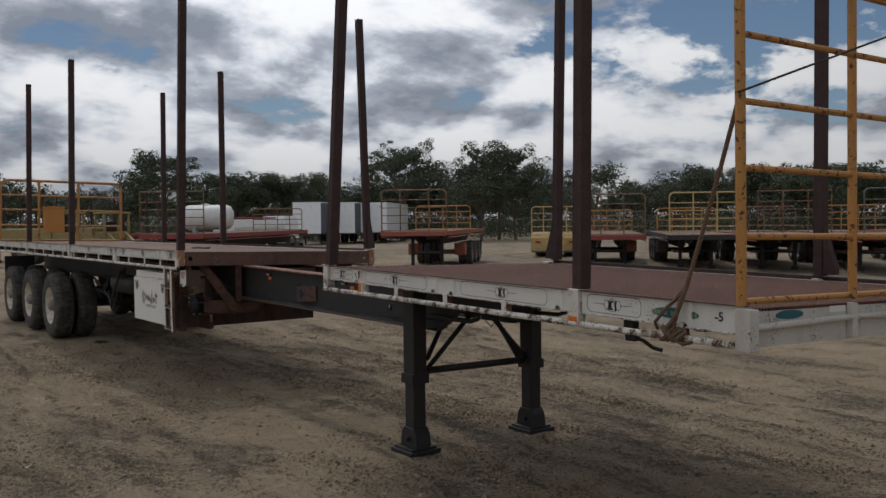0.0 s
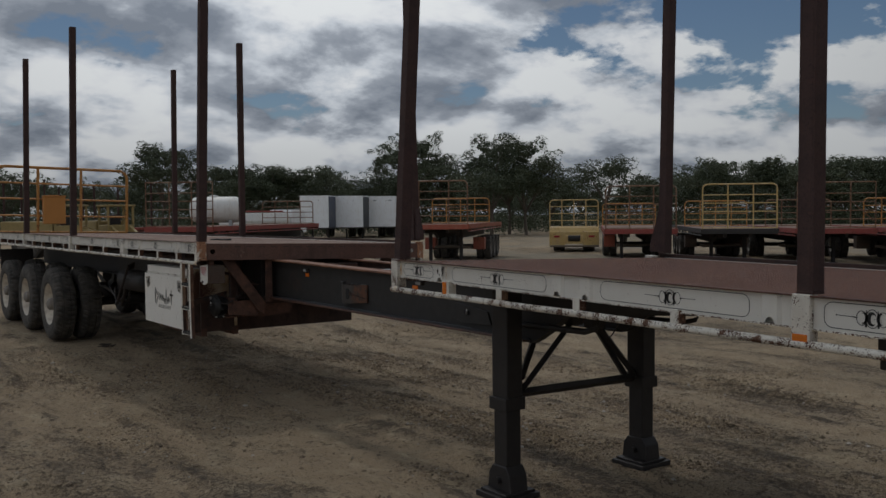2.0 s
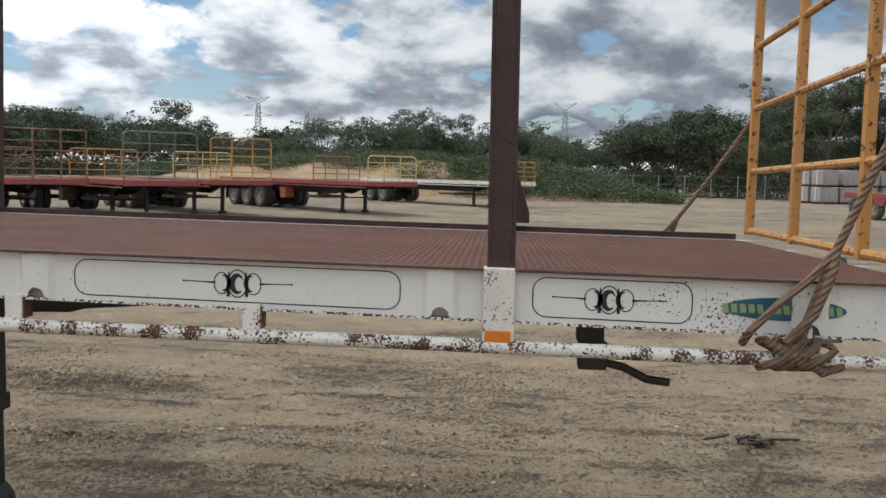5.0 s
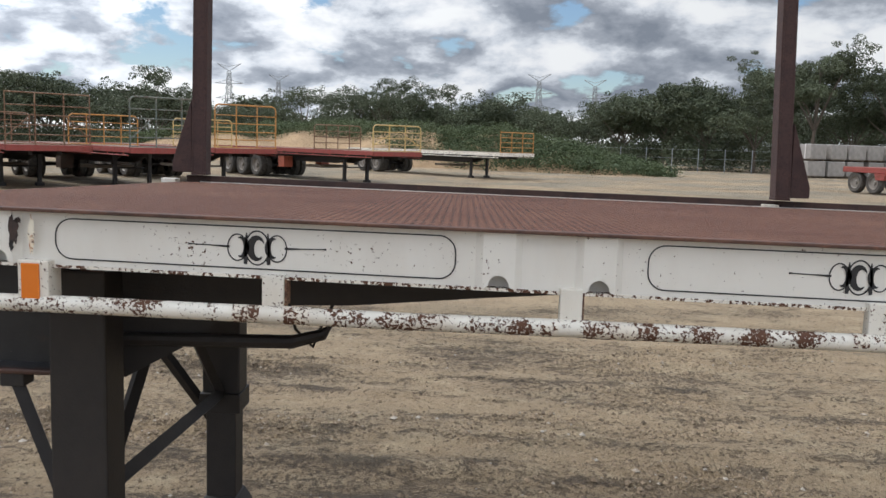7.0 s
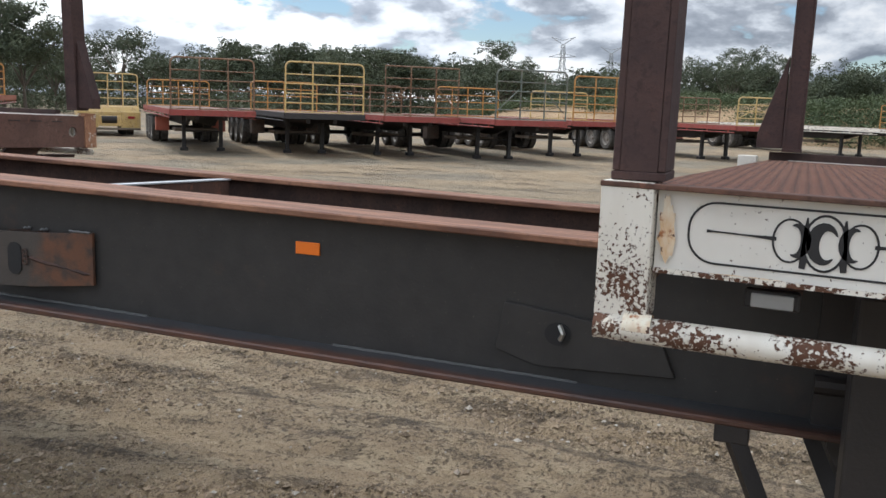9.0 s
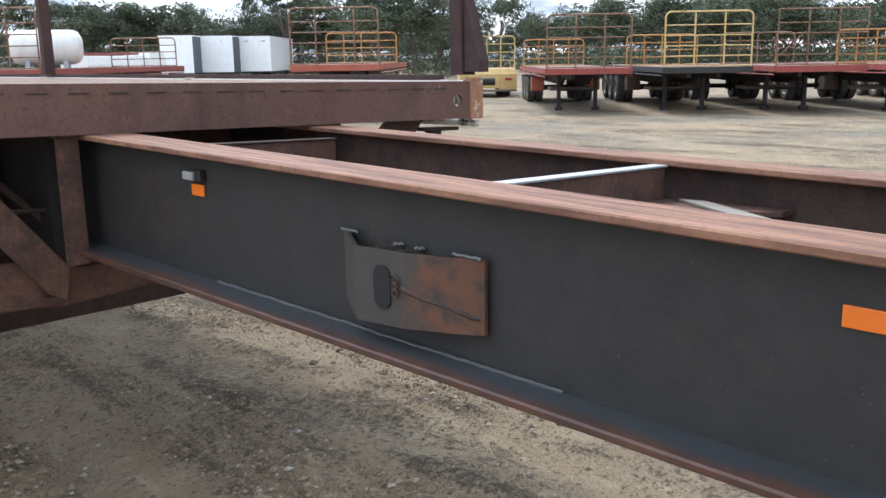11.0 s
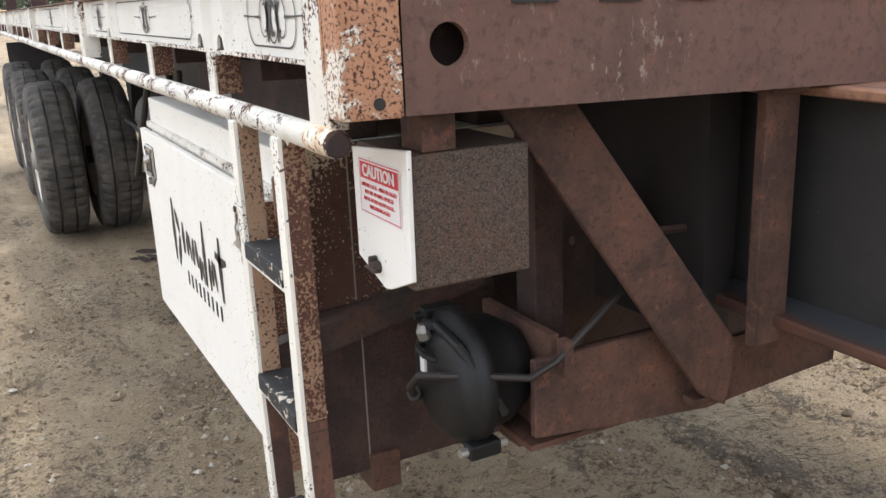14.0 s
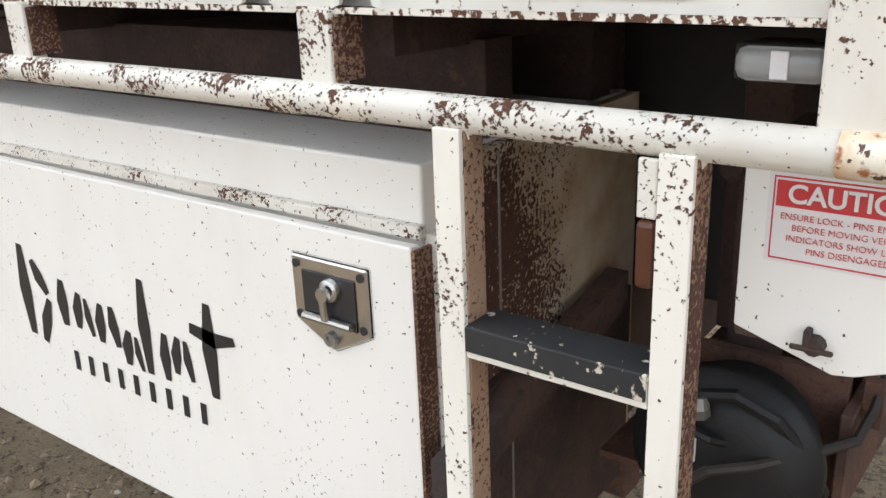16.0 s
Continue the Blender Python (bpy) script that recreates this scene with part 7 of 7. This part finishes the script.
# ---- power pylons far off ----


def pylon():
    ob = thing("power_pylon", "grey lattice power pylon far beyond the trees", "pylon", (0, 0, 0), "power pylons")
    H = 38.0
    bm = B()
    for sx in (-1, 1):
        for sy in (-1, 1):
            tube(bm, [(sx * 3.2, sy * 3.2, -0.5), (sx * 0.9, sy * 0.9, 24), (sx * 0.7, sy * 0.7, 33)], 0.16, 4)
    for k in range(9):
        z0, z1 = 3.6 * k, 3.6 * (k + 1)
        w0, w1 = 3.2 - 2.4 * z0 / 33, 3.2 - 2.4 * z1 / 33
        for s in (-1, 1):
            tube(bm, [(-w0, s * w0, z0), (w1, s * w1, z1)], 0.1, 4)
            tube(bm, [(w0, s * w0, z0), (-w1, s * w1, z1)], 0.1, 4)
            tube(bm, [(s * w0, -w0, z0), (s * w1, w1, z1)], 0.1, 4)
    part("mast", bm, pylon_steel, ob)
    for z, w in ((20, 6.5), (27, 7.0), (33, 6.0)):
        bm = B()
        for s in (-1, 1):
            tube(bm, [(0, 0, z), (s * w, 0, z + (3.5 if z == 33 else 0.3))], 0.18, 4)
            tube(bm, [(0, 0, z + 2.0), (s * w, 0, z + (3.5 if z == 33 else 0.3))], 0.12, 4)
        part("cross_arm", bm, pylon_steel, ob)
    return ob


first = pylon()
for k, (b, d) in enumerate(((-5.6, 440), (-9.1, 470), (13.9, 440), (10.9, 500))):
    a = radians(b)
    m = pose(d * math.cos(a), d * math.sin(a), 0, 0, 0, b + 70)
    if k == 0:
        first.matrix_basis = m
    else:
        copy_thing(first, m)

# ---- boundary fence, tyres and litter ----
fence = thing("wire_fence", "low post-and-wire fence at the edge of the yard", "fence", (0, 0, 0))
ends = [(74 * math.cos(radians(-4 - 1.6 * k)), 74 * math.sin(radians(-4 - 1.6 * k))) for k in range(16)]
for x, y in ends:
    part("fence_post", tube(B(), [(x, y, -0.1), (x, y, 1.9)], 0.03, 6), pylon_steel, fence)
for z in (0.5, 1.1, 1.8):
    part("wire", tube(B(), [(x, y, z) for x, y in ends], 0.006, 4), pylon_steel, fence)
tyre = solo("scrap_tyre", lathe(B(), [(-0.12, 0.3), (-0.13, 0.42), (-0.1, 0.5), (0.1, 0.5), (0.13, 0.42), (0.12, 0.3), (0.0, 0.27), (-0.12, 0.3)], "z", (0, 0, 0.13), 20), tyre_rubber, "old scrap tyre lying in a heap", "tyre", "heap of scrap tyres")
rng = random.Random(3)
for i in range(22):
    a = radians(-8.2 - rng.random() * 3.4)
    m = pose(64 * math.cos(a) + rng.uniform(-1, 1), 64 * math.sin(a), 0.25 * (i % 4), rng.uniform(-25, 25) if i % 4 else 0, rng.uniform(-15, 15) if i % 4 else 0, 0)
    if i == 0:
        tyre.matrix_basis = m
    else:
        copy_thing(tyre, m)

# the whole far side of the yard stands turned by a degree against the trailer
swing = Matrix.Rotation(radians(0.95), 4, "Z")
for ob in list(bpy.data.objects):
    if ob.parent is None and ob.type != "CAMERA" and ob.name not in near_things and ob != hung:
        ob.matrix_basis = swing @ ob.matrix_basis

# stones pressed into the yard
rng = random.Random(17)
verts, faces = [], []


def stone(x, y, r):
    k = len(verts)
    z = ground_z(x, y) + r * 0.15
    w = [Vector(p) for p in ((1, 0, 0), (-1, 0, 0), (0, 1, 0), (0, -1, 0), (0, 0, 1), (0, 0, -1))]
    tw = rng.random() * 3
    ct, st = math.cos(tw), math.sin(tw)
    for p in w:
        q = Vector((p.x * ct - p.y * st, p.x * st + p.y * ct, p.z))
        j = rng.uniform(0.65, 1.2)
        verts.append((x + q.x * r * j, y + q.y * r * j * 0.8, z + q.z * r * 0.6 * j))
    faces.extend([(k + a, k + b_, k + c) for a, b_, c in ((0, 2, 4), (2, 1, 4), (1, 3, 4), (3, 0, 4), (2, 0, 5), (1, 2, 5), (3, 1, 5), (0, 3, 5))])


made = 0
while made < 60000:
    y = rng.uniform(-4.6, 8)
    x = rng.gauss(2.0, 1.5) if rng.random() < 0.72 else rng.uniform(-2.8, 6)
    if rng.random() > max(0.03, 1.5 * crumbly(x, y)):
        continue
    stone(x, y, min(0.03, 0.0066 * math.exp(rng.gauss(0, 0.6))))
    made += 1
stone(2.40, 4.41, 0.034)
for x, y in ((1.19, 4.52), (0.79, 4.74), (2.13, 2.82), (2.9, 4.6), (0.3, 6.2), (-0.4, 5.7)):
    stone(x, y, 0.018)
me = bpy.data.meshes.new("gravel")
me.from_pydata(verts, [], faces)
me.materials.append(stone_mat)
tagged(new("gravel", me), "loose stones and clods scattered on the sandy yard", "gravel", kind="stuff")

# bark and broken timber lying on the ground
rng = random.Random(9)
for x, y, n, spread, label in ((3.77, -4.62, 16, 0.13, "small heap of dark broken bark and timber on the sand"), (0.45, 8.12, 6, 0.12, "dark scraps of bark lying on the sand beside the tyres")):
    ob = thing("bark_scraps", label, "debris", (x, y, 0.0))
    base = ground_z(x, y)
    for k in range(n):
        a, l, w = rng.uniform(-0.7, 0.7) - 0.75, rng.uniform(0.05, 0.14), rng.uniform(0.012, 0.03)
        cx, cy = x + rng.gauss(0, spread * 0.6), y + rng.gauss(0, spread * 0.8)
        z = base + 0.004 + 0.0022 * k
        bm = prism(B(), [(-l, -w * 0.6), (-l * 0.4, -w), (l * 0.7, -w * 0.8), (l, 0.1 * w), (l * 0.5, w), (-l * 0.6, w * 0.7)], "z", 0, 0.012)
        bmesh.ops.rotate(bm, verts=bm.verts, cent=(0, 0, 0), matrix=Matrix.Rotation(a, 3, "Z") @ Matrix.Rotation(rng.uniform(-0.25, 0.25), 3, "X") @ Matrix.Rotation(rng.uniform(-0.15, 0.15), 3, "Y"))
        bmesh.ops.translate(bm, verts=bm.verts, vec=(cx, cy, z))
        part("bark_piece", bm, dark_bark, ob)
